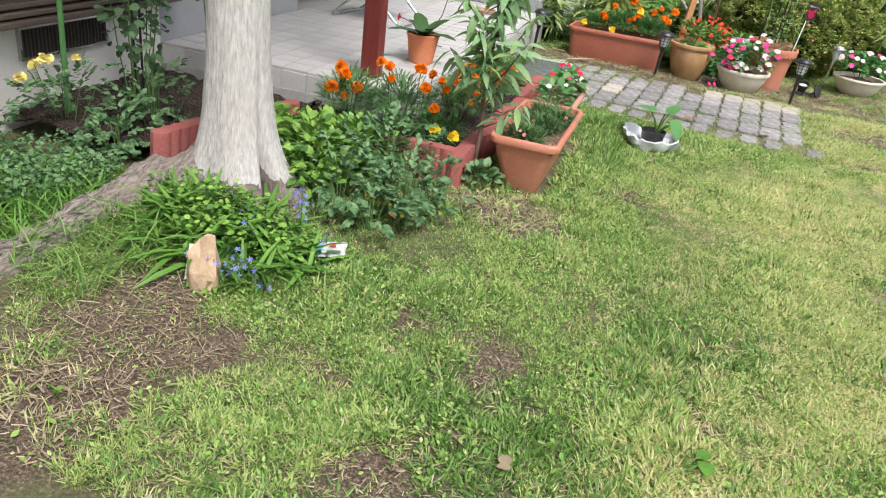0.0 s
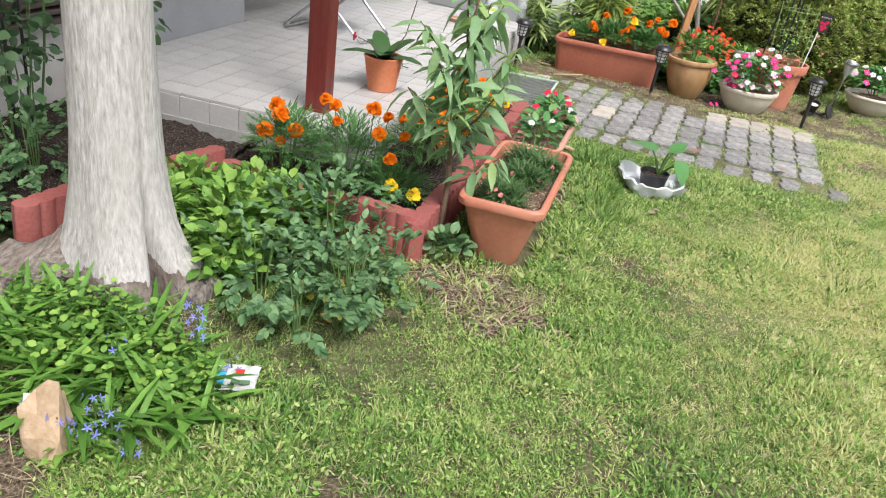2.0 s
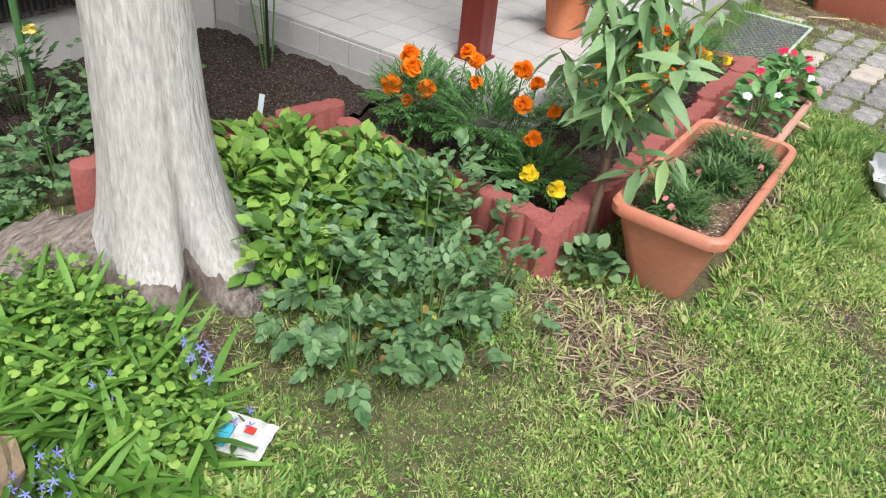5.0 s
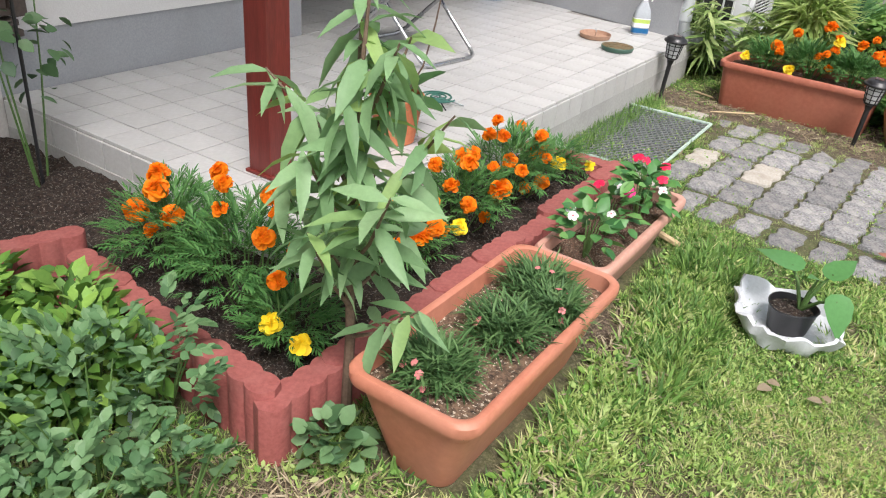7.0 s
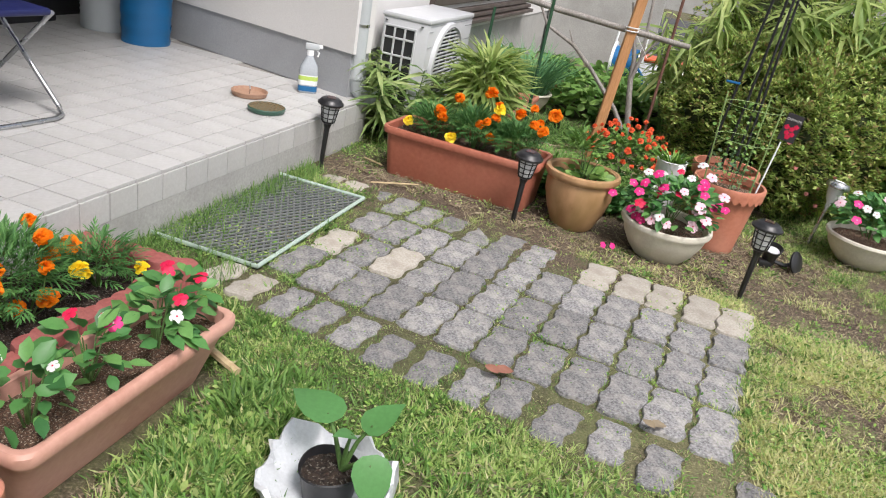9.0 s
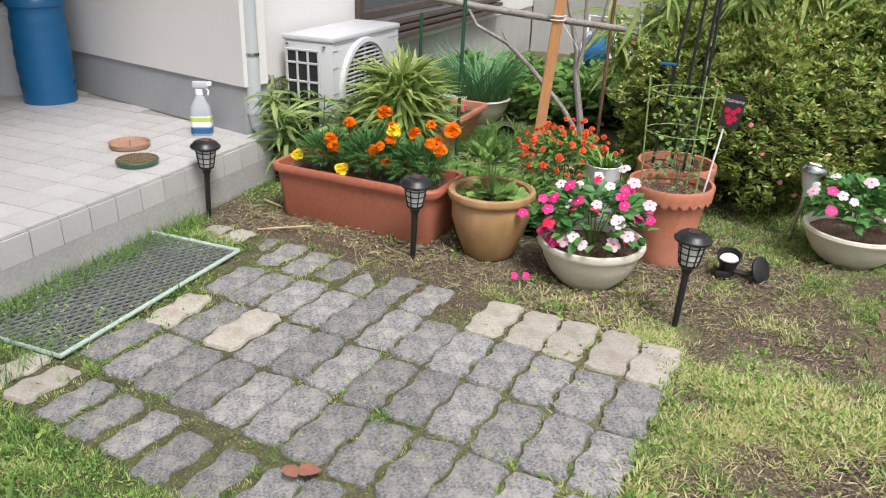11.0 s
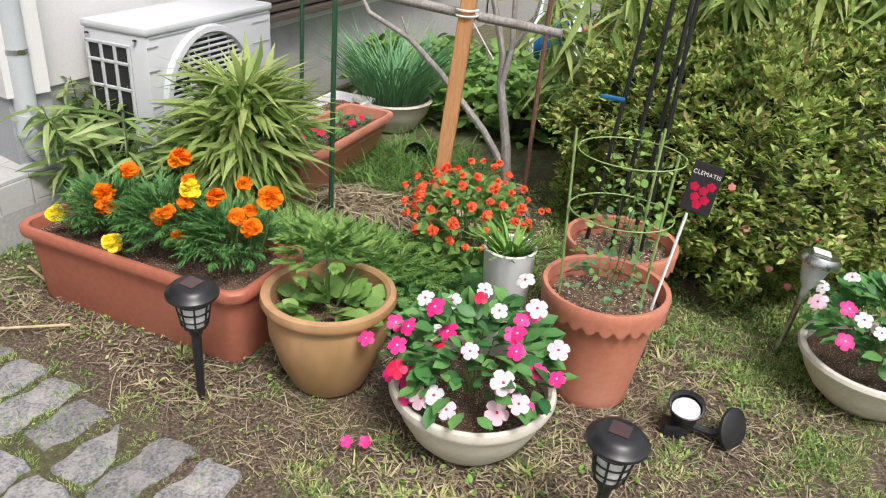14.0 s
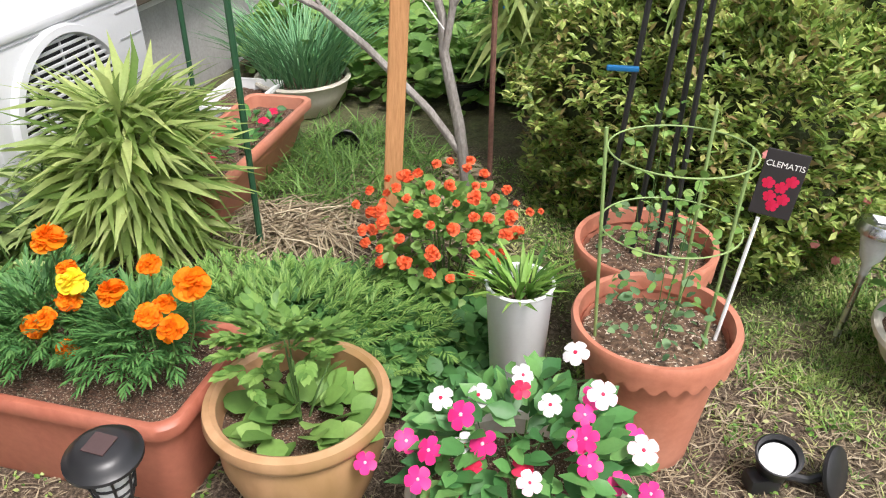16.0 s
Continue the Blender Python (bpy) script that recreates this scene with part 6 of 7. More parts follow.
def sasa_behind():
    """Bamboo grass that hangs over the hedge."""
    for (x, y), h, n, lab in (((0.40, 8.55), 0.85, 320, "bamboo grass with long pale leaves behind the hedge"), ((0.72, 8.38), 1.20, 520, "tall bamboo grass hanging over the hedge"), ((1.12, 8.42), 1.25, 600, "tall bamboo grass with drooping leaves over the hedge"), ((1.52, 8.45), 1.12, 520, "bamboo grass with pale leaves at the hedge corner"), ((1.78, 8.2), 0.72, 340, "low bamboo grass beside the hedge")):
        t = thing("bamboo_grass", (x, y, 0), lab, "bamboo grass", "bamboo grass along the hedge")
        P, Y, T = [], [], []
        for k in range(12):
            a = rng.uniform(0, 6.28)
            b = Vector((0.1 * math.cos(a), 0.1 * math.sin(a), 0))
            tip = Vector((0.28 * math.cos(a), 0.28 * math.sin(a) - 0.14, h * rng.uniform(0.8, 1.08)))
            part("culm", Geo().tube([b, b.lerp(tip, 0.6) + Vector((0, 0, 0.05)), tip], [0.005, 0.004, 0.002], 5), M_STEM, t)
            for j in range(n // 12):
                u = rng.uniform(0.6, 1.0)
                P.append(tuple(b.lerp(tip, u))); Y.append(rng.uniform(0, 6.28) * 0.6 + 2.0 if rng.random() < 0.6 else rng.uniform(0, 6.28)); T.append(rng.uniform(-0.9, 0.6))
        part("foliage", scatter_mesh("foliage", SASA, np.array(P), np.array(Y), np.array(T), rng.uniform(0.15, 0.29, len(P)), L_SASA, rng.normal(0, 0.4, len(P)), np.full(len(P), 0.9)), L_SASA, t)


sasa_behind()

# ---- plants by the tree ----
def ground_cover(name, n, spot, size, shape, material, label, tilt=(-0.2, 0.9), zr=(0.02, 0.15), wide=None, category="weeds"):
    """Many small leaves over a patch: spot gives random places."""
    xy = np.array([spot() for _ in range(n)])
    z = np.array([bumpy(x, y) for x, y in xy]) + rng.uniform(*zr, n)
    me = scatter_mesh(name, shape, np.column_stack([xy, z]), rng.uniform(0, 6.28, n), rng.uniform(*tilt, n), rng.uniform(*size, n), material, rng.normal(0, 0.4, n), None if wide is None else np.full(n, wide))
    return tagged(new(name, me), label, category, "", "stuff")


def disk(cx, cy, rx, ry):
    def f():
        a, q = rng.uniform(0, 6.28), math.sqrt(rng.random())
        return cx + rx * q * math.cos(a), cy + ry * q * math.sin(a)
    return f


def rose(loc, r, h, n, label, group):
    t = thing("rose_bush", (loc[0], loc[1], bumpy(*loc)), label, "bush", group)
    P, Y, T, S = leaflets(n // 6, (r, r, h * 0.5), (0, 0, h * 0.52), (0.045, 0.08), 7, 0.2, -1.0)
    k = 1 + 0.5 * np.array([noise.noise(Vector((a[0] * 7, a[1] * 7, a[2] * 7 + loc[0]))) for a in P])
    part("foliage", scatter_mesh("foliage", OVAL, P * k[:, None], Y, T, S, L_ROSE, rng.normal(0, 0.3, len(P)), np.full(len(P), 1.15)), L_ROSE, t)
    stems(t, 8, r * 0.9, h * 0.9, M_STEM)
    return t


def shrub(name, loc, r, h, n, shape, size, material, label, nstem=8, category="shrub", group="", twig=None, lean=(-0.3, 0.6)):
    t = thing(name, (loc[0], loc[1], bumpy(*loc)), label, category, group)
    bushy("foliage", t, shape, n, (r[0], r[1], h * 0.5), (0, 0, h * 0.52), size, material, 0.25, -1.0, lean)
    stems(t, nstem, max(r) * 0.9, h * 0.9, twig)
    return t


for x, y, r, h, n in ((-1.32, 2.68, 0.18, 0.25, 460), (-1.58, 2.84, 0.17, 0.23, 430), (-1.22, 2.90, 0.16, 0.25, 400), (-1.42, 2.97, 0.13, 0.22, 300), (-1.72, 2.80, 0.11, 0.18, 200), (-1.24, 2.50, 0.12, 0.20, 240), (-1.52, 2.62, 0.13, 0.20, 260)):
    shrub("mint", (x, y), (r, r), h, n, OVAL, (0.03, 0.062), L_WEED, "lush bright green mint-like herb against the edging", 7, "herb", "green herbs between tree and edging")
for x, y, r, h, n in ((-1.10, 2.48, 0.19, 0.27, 420), (-0.86, 2.58, 0.19, 0.25, 380), (-1.0, 2.76, 0.20, 0.33, 460), (-0.83, 2.82, 0.12, 0.20, 170), (-0.93, 2.40, 0.14, 0.16, 170), (-1.08, 2.96, 0.13, 0.30, 260)):
    rose((x, y), r, h, n, "low grey-green rose bush on the lawn", "low roses beside the bed")
y_leaf = leafy("yellowed leaves", [(0.55, 0.48, 0.06), (0.42, 0.40, 0.06), (0.35, 0.22, 0.08)], 0.6, 0.2)
ground_cover("yellowed_leaves", 26, disk(-0.93, 2.5, 0.16, 0.14), (0.025, 0.04), BROAD, y_leaf, "yellowed rose leaves low on the bush", zr=(0.02, 0.10), category="leaves")
ground_cover("clover", 1300, disk(-1.30, 2.04, 0.33, 0.14), (0.012, 0.027), BROAD, L_WEED, "bright clover round the tree foot", (-0.1, 0.7), (0.02, 0.10))
ground_cover("tall_grass", 460, disk(-1.26, 1.97, 0.30, 0.17), (0.06, 0.17), TONGUE, L_TALL, "broad-leaved tall grass at the tree foot", (0.5, 1.4), (0.0, 0.02), 0.9, "grass")
ground_cover("wild_grass", 520, disk(-1.58, 1.70, 0.20, 0.24), (0.04, 0.10), BLADE, L_GRASS, "rough grass growing over the root", (0.1, 1.3), (0.0, 0.07), 0.7, "grass")
ground_cover("wild_grass", 2200, disk(-2.15, 1.75, 0.42, 0.5), (0.05, 0.13), BLADE, L_TALL, "long shaggy grass beyond the root", (0.3, 1.4), (0.0, 0.04), 0.9, "grass")
ground_cover("weeds", 2400, disk(-2.2, 2.1, 0.35, 0.30), (0.014, 0.03), OVAL, L_ROSE, "leafy weeds between the root and the rose bed", (-0.2, 0.8), (0.02, 0.12))

GR = "roses by the house plinth"
for x, y, r, h, n, lab in ((-2.42, 2.55, 0.19, 0.36, 440, "rose bush with pale yellow flowers by the plinth"), (-2.10, 2.72, 0.19, 0.42, 480, "leafy rose bush behind the tree"), (-2.5, 2.15, 0.17, 0.32, 380, "leafy green rose bush without flowers by the plinth"), (-2.05, 2.42, 0.14, 0.24, 260, "low rose bush behind the red edging")):
    t = rose((x, y), r, h, n, lab, GR)
    if y == 2.55:
        blooms(t, [pompon_mesh("flower", P_LEMON if y > 2.5 else P_PALE, 4, 0.030, 9)], 4, (r, r, h * 0.5), (0, 0, h * 0.5), "pale double rose", (0.8, 1.2))
for (x, y), h, lab in (((-2.21, 3.39), 0.75, "climbing rose tied to a black cane in dark soil"), ((-2.42, 3.05), 0.70, "climbing rose against the white house wall"), ((-2.30, 2.85), 0.62, "climbing rose with bare lower stems")):
    t = thing("climbing_rose", (x, y, 0.08), lab, "climbing plant", "climbing roses on canes")
    part("cane", Geo().tube([(0, 0, 0), (-0.02, 0.02, h + 0.35)], 0.006, 8), M_BLACK, t, smooth=True)
    for k in range(4):
        a = rng.uniform(0, 6.28)
        part("stem", Geo().tube([(0.02 * math.cos(a), 0.02 * math.sin(a), 0), (0.07 * math.cos(a), 0.07 * math.sin(a), h * 0.5), (0.10 * math.cos(a), 0.10 * math.sin(a), h)], [0.004, 0.003, 0.002], 5), M_STEM, t, smooth=True)
    bushy("foliage", t, BROAD, 70 if y > 3 else 120, (0.17, 0.16, h * 0.42), (0, 0, h * 0.72), (0.03, 0.062), L_CLIMB, 0.1, -1.0, (-0.7, 0.4))
gp = thing("garden_cane", (-2.48, 2.62, 0.0), "green plastic coated cane beside the wall", "cane")
part("cane", Geo().tube([(0, 0, 0), (0.01, 0, 0.62)], 0.012, 8), plain("green cane", (0.07, 0.19, 0.06), 0.5), gp, smooth=True)


def delphinium(loc, h, n, label):
    t = thing("blue_flower", (loc[0], loc[1], bumpy(*loc)), label, "flower plant", "blue flowers at the tree foot")
    tip = (0.01, -0.02, h)
    part("stem", Geo().tube([(0, 0, 0), (0.0, 0.0, h * 0.5), tip], [0.003, 0.0025, 0.0015], 6), M_STEM, t)
    tuft("foliage", t, LANCE, 10, 0.02, (0.05, 0.09), L_WEED, (0.3, 1.1))
    for k in range(n):
        u = k / max(n - 1, 1)
        a = k * 2.4
        z = h * (0.5 + 0.5 * u)
        bloom(t, F_BLUE, (0.018 * math.cos(a), 0.018 * math.sin(a) - 0.01 * u, z), (math.cos(a), math.sin(a) - 0.4, 0.5), rng.uniform(0.7, 1.0), "violet blue flower")


for loc, h, n in (((-1.075, 2.12), 0.21, 16), ((-0.985, 2.135), 0.08, 5), ((-1.20, 1.99), 0.13, 5), ((-1.18, 1.77), 0.10, 8), ((-1.13, 1.79), 0.09, 8), ((-1.10, 1.83), 0.10, 6), ((-1.03, 1.80), 0.06, 5), ((-1.15, 1.84), 0.11, 6), ((-1.28, 1.80), 0.08, 4)):
    delphinium(loc, h, n, "slender plant with violet blue star flowers")


def small_things():
    # stone
    t = thing("stone", (-1.205, 1.76, 0.03), "upright tan sandstone at the lawn edge", "stone", turn=20)
    bm = bmesh.new()
    bmesh.ops.create_icosphere(bm, subdivisions=2, radius=1.0)
    for v in bm.verts:
        q = 1 + 0.55 * noise.noise(v.co * 1.5) + 0.3 * noise.noise(v.co * 3.5)
        taper = 1 - 0.4 * max(v.co.z, 0)
        v.co = Vector((v.co.x * 0.058 * q * taper, v.co.y * 0.045 * q + 0.25 * v.co.z * 0.1, v.co.z * 0.105 * q + 0.05))
    g = Geo().add([v.co[:] for v in bm.verts], [[v.index for v in f.verts] for f in bm.faces])
    bm.free()
    part("stone_body", g, surface("tan sandstone", (0.36, 0.25, 0.15), (0.48, 0.36, 0.25), 50, 8, 0.9, 0.8, 0.005), t)
    for x, y, h, rx, lab in ((-1.268, 1.745, 0.15, 6, "white plastic plant label stuck in the grass"), (-1.10, 2.90, 0.12, 8, "pale blue plastic plant label among the roses"), (-1.86, 2.98, 0.22, 5, "white plastic plant label in the dark soil")):
        p = thing("plant_label", (x, y, 0.0), lab, "plant label", "plant labels in the beds", 25)
        p.matrix_basis = pose(x, y, 0, -rx, 8, 25)
        part("tag", Geo().box((0, 0, h / 2), (0.018, 0.0015, h), bevel=0.0005), plain("label plastic", (0.62, 0.74, 0.78) if y > 2 else (0.75, 0.78, 0.8), 0.4), p)
    # seed packet
    p = thing("seed_packet", (-0.975, 2.13, 0.03), "crumpled printed seed packet lying in the grass", "packet", turn=35)
    p.matrix_basis = pose(-0.962, 2.11, 0.062, 12, -4, 15) @ Matrix.Scale(1.05, 4)
    n = 8
    g = Geo().add([(-0.055 + 0.11 * i / n, -0.04 + 0.08 * j / n, 0.006 * noise.noise((i * 0.9, j * 0.9, 0))) for j in range(n + 1) for i in range(n + 1)], [(j * (n + 1) + i, j * (n + 1) + i + 1, (j + 1) * (n + 1) + i + 1, (j + 1) * (n + 1) + i) for j in range(n) for i in range(n)])
    part("wrapper", g, surface("creased printed foil", (0.30, 0.33, 0.33), (0.66, 0.67, 0.65), 45, 20, 0.4, 0.5, 0.004), p, smooth=True)
    part("print_band", Geo().box((-0.034, -0.012, 0.008), (0.03, 0.045, 0.002)), plain("cyan print", (0.06, 0.40, 0.60), 0.4), p)
    part("print_band", Geo().box((0.012, 0.012, 0.008), (0.02, 0.014, 0.002)), plain("red print", (0.5, 0.04, 0.03), 0.4), p)
    part("print_band", Geo().box((0.02, -0.02, 0.008), (0.045, 0.012, 0.002)), plain("green print", (0.12, 0.22, 0.12), 0.4), p)
    # fallen flowers by the bowl
    for x, y in ((0.27, 6.36), (0.31, 6.38)):
        f = thing("fallen_flower", (x, y, 0.02), "fallen pink periwinkle flower on the ground", "flower")
        bloom(f, F_PINK, (0, 0, 0), (0.6, -0.5, 0.6), 0.55)
    # stick and bark bits on the paving edge
    for pts, r, lab in (([(-0.66, 4.72, 0.03), (-0.58, 4.66, 0.035), (-0.46, 4.62, 0.025)], 0.012, "short split bamboo stick lying by the trough"), ([(-1.05, 6.62, 0.02), (-0.93, 6.58, 0.02)], 0.005, "short stick on the dirt"), ([(-0.86, 6.30, 0.02), (-0.66, 6.42, 0.03)], 0.004, "thin dry stick by the big trough")):
        single("stick", Geo().tube(pts, r, 7), surface("dry stick", (0.42, 0.31, 0.17), (0.58, 0.46, 0.28), 50, 6, 0.8), lab, "stick", smooth=True)
    for x, y, s, m in ((0.18, 1.20, 0.05, "g"), (0.30, 1.62, 0.045, "g"), (-0.16, 1.38, 0.035, "b"), (0.62, 5.05, 0.04, "b"), (0.15, 5.05, 0.05, "r"), (0.0, 4.0, 0.035, "b"), (0.12, 4.02, 0.03, "b")):
        col = {"g": L_TALL, "b": L_STRAW, "r": surface("red brown leaf", (0.22, 0.09, 0.06), (0.30, 0.13, 0.09), 40, 6, 0.8)}[m]
        me = scatter_mesh("fallen_leaf", BROAD, np.array([(0, 0, 0), (0.02, 0.01, 0.005)]), np.array([0.4, 2.6]), np.array([0.15, 0.25]), np.array([s * 1.2, s]), col)
        o = tagged(new("fallen_leaf", me), "fallen curled leaf lying on the ground", "leaf", "fallen leaves")
        o.matrix_basis = pose(x, y, bumpy(x, y) + 0.03, 0, 0, rng.uniform(0, 360))


small_things()


# ---- herbs, pots and frames at the far bed ----
def far_bed():
    t = thing("herbs", (0.075, 6.61, 0.19), "mixed herbs with rounded leaves in the glazed jar", "plant")
    bushy("foliage", t, BROAD, 60, (0.12, 0.11, 0.05), (0.02, -0.01, 0.03), (0.045, 0.075), L_MIX, 0.2, -0.1, (-0.2, 0.6))
    P, Y, T, S = leaflets(60, (0.10, 0.09, 0.10), (-0.04, 0.03, 0.14), (0.04, 0.07))
    part("foliage", scatter_mesh("foliage", OVAL, P, Y, T, S, L_MIX), L_MIX, t)
    stems(t, 6, 0.08, 0.2)
    part("fallen_petal", Geo().lathe([(0.02, 0.006), (0.012, 0.012), (0, 0.013)], 8, (-0.07, -0.09, 0.0)), P_YELLOW, t)
    # carpet of green between the pots
    ground_cover("weeds", 2300, disk(0.02, 7.08, 0.42, 0.25), (0.03, 0.055), BROAD, L_MARI, "low dark green herbs filling the gap behind the pots", (-0.2, 0.9), (0.02, 0.12))
    P, Y, T, S = leaflets(800, (0.46, 0.26, 0.09), (-0.15, 7.02, 0.09), (0.035, 0.065))
    tagged(new("feathery_weeds", scatter_mesh("feathery_weeds", FERN, P, Y, T, S, L_MIX)), "feathery pale green weeds behind the trough", "weeds", "", "stuff")
    t = thing("grassy_plant", (0.445, 6.99, 0.29), "bright green grassy plant in the white pot", "plant")
    tuft("foliage", t, SASA, 90, 0.05, (0.05, 0.12), L_WEED, (0.8, 1.5), wide=(0.8, 1.4))
    # plants in the terracotta pots
    for (x, y, lab) in ((0.735, 6.945, "sparse clematis seedling in the scalloped pot"), (0.715, 7.27, "clematis with small pale leaves on black canes")):
        t = thing("clematis", (x, y, 0.235), lab, "climbing plant")
        bushy("foliage", t, BROAD, 70, (0.13, 0.12, 0.07), (0, 0, 0.07), (0.014, 0.03), L_ROSE, 0.2, -0.5, (-0.4, 0.5))
        bushy("foliage", t, BROAD, 60, (0.13, 0.10, 0.18), (0.0, 0.0, 0.24), (0.014, 0.03), L_MIX, 0.2, -0.9, (-0.4, 0.5))
        stems(t, 4, 0.12, 0.40, M_STEM, 0.0012)
    c = thing("plant_ring", (0.735, 6.945, 0.235), "pale green wire plant ring on three canes", "plant support")
    for x, y, h in ((-0.14, -0.02, 0.48), (0.115, -0.02, 0.46), (0.06, 0.11, 0.48)):
        part("cane", Geo().tube([(x * 0.85, y * 0.85, 0), (x, y, h)], 0.0036, 8), M_LIGHTGREEN, c, smooth=True)
    for z in (0.27, 0.43):
        part("ring", Geo().tube([(0.135 * math.cos(a), 0.12 * math.sin(a) + 0.02, z) for a in np.linspace(0, 2 * math.pi, 40)], 0.0018, 6, False), M_LIGHTGREEN, c)
    c = thing("cane_trellis", (0.715, 7.27, 0.235), "tall black canes standing in the pot", "plant support")
    for x0, x1, y1, h in ((-0.11, -0.03, 0.04, 1.0), (-0.03, 0.03, 0.0, 1.05), (0.06, 0.075, 0.05, 1.05), (0.03, 0.06, 0.12, 1.0)):
        part("cane", Geo().tube([(x0, 0.02, 0), (x1, y1, h)], 0.0065, 8), M_BLACK, c, smooth=True)
    part("clip", Geo().box((-0.10, 0.0, 0.48), (0.07, 0.012, 0.012), bevel=0.003), M_BLUE, c)
    # plant sign
    s = thing("plant_sign", (0.86, 6.965, 0.235), "black printed plant sign on a white stick", "sign")
    s.matrix_basis = pose(0.86, 6.965, 0.235, -4, 6, -8)
    part("stick", Geo().tube([(0, 0, 0), (0.0, 0, 0.30)], 0.004, 8), M_WHITEP, s, smooth=True)
    part("card", Geo().box((0.015, -0.006, 0.375), (0.075, 0.003, 0.13), bevel=0.001), plain("black card", (0.03, 0.025, 0.03), 0.35), s)
    cu = bpy.data.curves.new("lettering", "FONT")
    cu.body, cu.size, cu.align_x = "CLEMATIS", 0.0155, "CENTER"
    cu.extrude = 0.0003
    cu.materials.append(plain("white ink", (0.75, 0.73, 0.72), 0.5))
    o = new("lettering", cu)
    o.parent = s
    o.matrix_basis = pose(0.015, -0.0085, 0.408, 90, 0, 0)
    for x, z in ((-0.004, 0.375), (0.02, 0.37), (0.035, 0.385), (0.005, 0.35), (0.03, 0.348), (0.015, 0.332)):
        f = part("printed_flower", F_CRIMSON, None, s)
        f.matrix_basis = Matrix.LocRotScale((x, -0.0082, z), Euler((radians(90), 0, 0)), (0.45, 0.45, 0.1))
    # red flowers in the far trough
    t = thing("red_annuals", (-0.665, 7.86, 0.175), "sparse red annual flowers in the far trough", "flower plant")
    for i in range(9):
        bloom(t, F_CRIMSON, (rng.uniform(-0.08, 0.09), rng.uniform(-0.34, 0.34), rng.uniform(0.02, 0.06)), (0.1, -0.3, 1), 0.8, "crimson flower")
    tuft("foliage", t, OVAL, 40, 0.1, (0.03, 0.05), L_VINCA, (0.2, 1.0))
    bushy("foliage", t, OVAL, 60, (0.09, 0.33, 0.03), (0, 0, 0.02), (0.03, 0.05), L_VINCA)
    t = thing("onions", (-0.745, 8.66, 0.14), "dense clump of upright onion leaves in the bowl", "vegetable")
    tuft("foliage", t, BLADE, 420, 0.17, (0.20, 0.42), L_ONION, (1.1, 1.55), wide=(0.25, 0.4))
    # supports behind
    t = thing("wooden_stake", (-0.045, 7.6, 0.0), "square orange-brown timber stake driven into the ground", "stake")
    t.matrix_basis = pose(-0.045, 7.6, -0.05, 0, 4.6, 15)
    part("stake", Geo().box((0, 0, 0.68), (0.054, 0.054, 1.36), bevel=0.005), M_WOOD, t)
    part("string", Geo().tube([(0.036 * math.cos(a), 0.036 * math.sin(a), 0.86 + 0.003 * a) for a in np.linspace(0.4, 12.5, 40)], 0.004, 5).tube([(0.03, -0.04, 0.86), (0.12, -0.08, 0.76)], 0.002, 4), M_ROPE, t)
    single("cross_pole", Geo().tube([(-0.806, 7.66, 0.893), (-0.41, 7.65, 0.85), (-0.052, 7.65, 0.823), (0.351, 7.66, 0.797)], [0.019, 0.018, 0.017, 0.015], 10), M_GREYWOOD, "weathered grey pole tied across the stake", "pole", smooth=True)
    b = thing("bare_shrub", (0.10, 8.0, 0.0), "leafless grey shrub with crooked branches behind the stake", "shrub")
    for pts, r in (([(0.03, 0, 0), (0.0, 0, 0.25), (-0.05, 0, 0.5), (-0.06, 0.02, 0.62), (-0.15, 0, 0.95)], [0.022, 0.02, 0.017, 0.015, 0.01]), ([(-0.05, 0, 0.5), (-0.02, 0, 0.65), (-0.04, 0.02, 1.0)], [0.014, 0.012, 0.008]), ([(0.0, 0, 0.16), (-0.10, -0.02, 0.31), (-0.30, -0.04, 0.52), (-0.44, -0.05, 0.64), (-0.62, -0.06, 0.72), (-0.72, -0.06, 0.88)], [0.015, 0.014, 0.013, 0.012, 0.010, 0.006]), ([(-0.44, -0.05, 0.64), (-0.48, -0.05, 0.72)], [0.008, 0.004]), ([(-0.02, 0, 0.65), (0.06, 0, 0.78), (0.09, 0.0, 0.95)], [0.009, 0.007, 0.004])):
        part("branch", Geo().tube(pts, r, 9), M_GREYWOOD, b, smooth=True)
    single("rusty_rod", Geo().tube([(0.22, 7.92, 0.0), (0.225, 7.92, 0.5), (0.235, 7.92, 1.1)], 0.009, 8), surface("rusty bark", (0.10, 0.045, 0.035), (0.20, 0.10, 0.07), 60, 8, 0.9), "thin reddish brown rod behind the flowers", "rod", smooth=True)
    for x, y, h in ((-0.44, 7.5, 1.05), (-0.93, 8.06, 0.75)):
        single("garden_cane", Geo().tube([(x, y, 0), (x + 0.02, y, h)], 0.010, 8), M_GREENP, "dark green coated garden cane in the ground", "cane", "green garden canes", smooth=True)
    # black nursery pot on its side
    p = thing("black_pot", (-0.40, 8.22, 0.055), "small black nursery pot lying on its side", "pot")
    p.matrix_basis = pose(-0.40, 8.22, 0.055, 82, 0, 20)
    part("body", Geo().lathe([(0.035, -0.09), (0.05, 0.0), (0.054, 0.004), (0.05, 0.006), (0.045, -0.04)], 24), M_BLACK, p, smooth=True)
    # white box and far pots
    b = thing("white_box", (-0.90, 8.36, 0.0), "white plastic planter box behind the trough", "box")
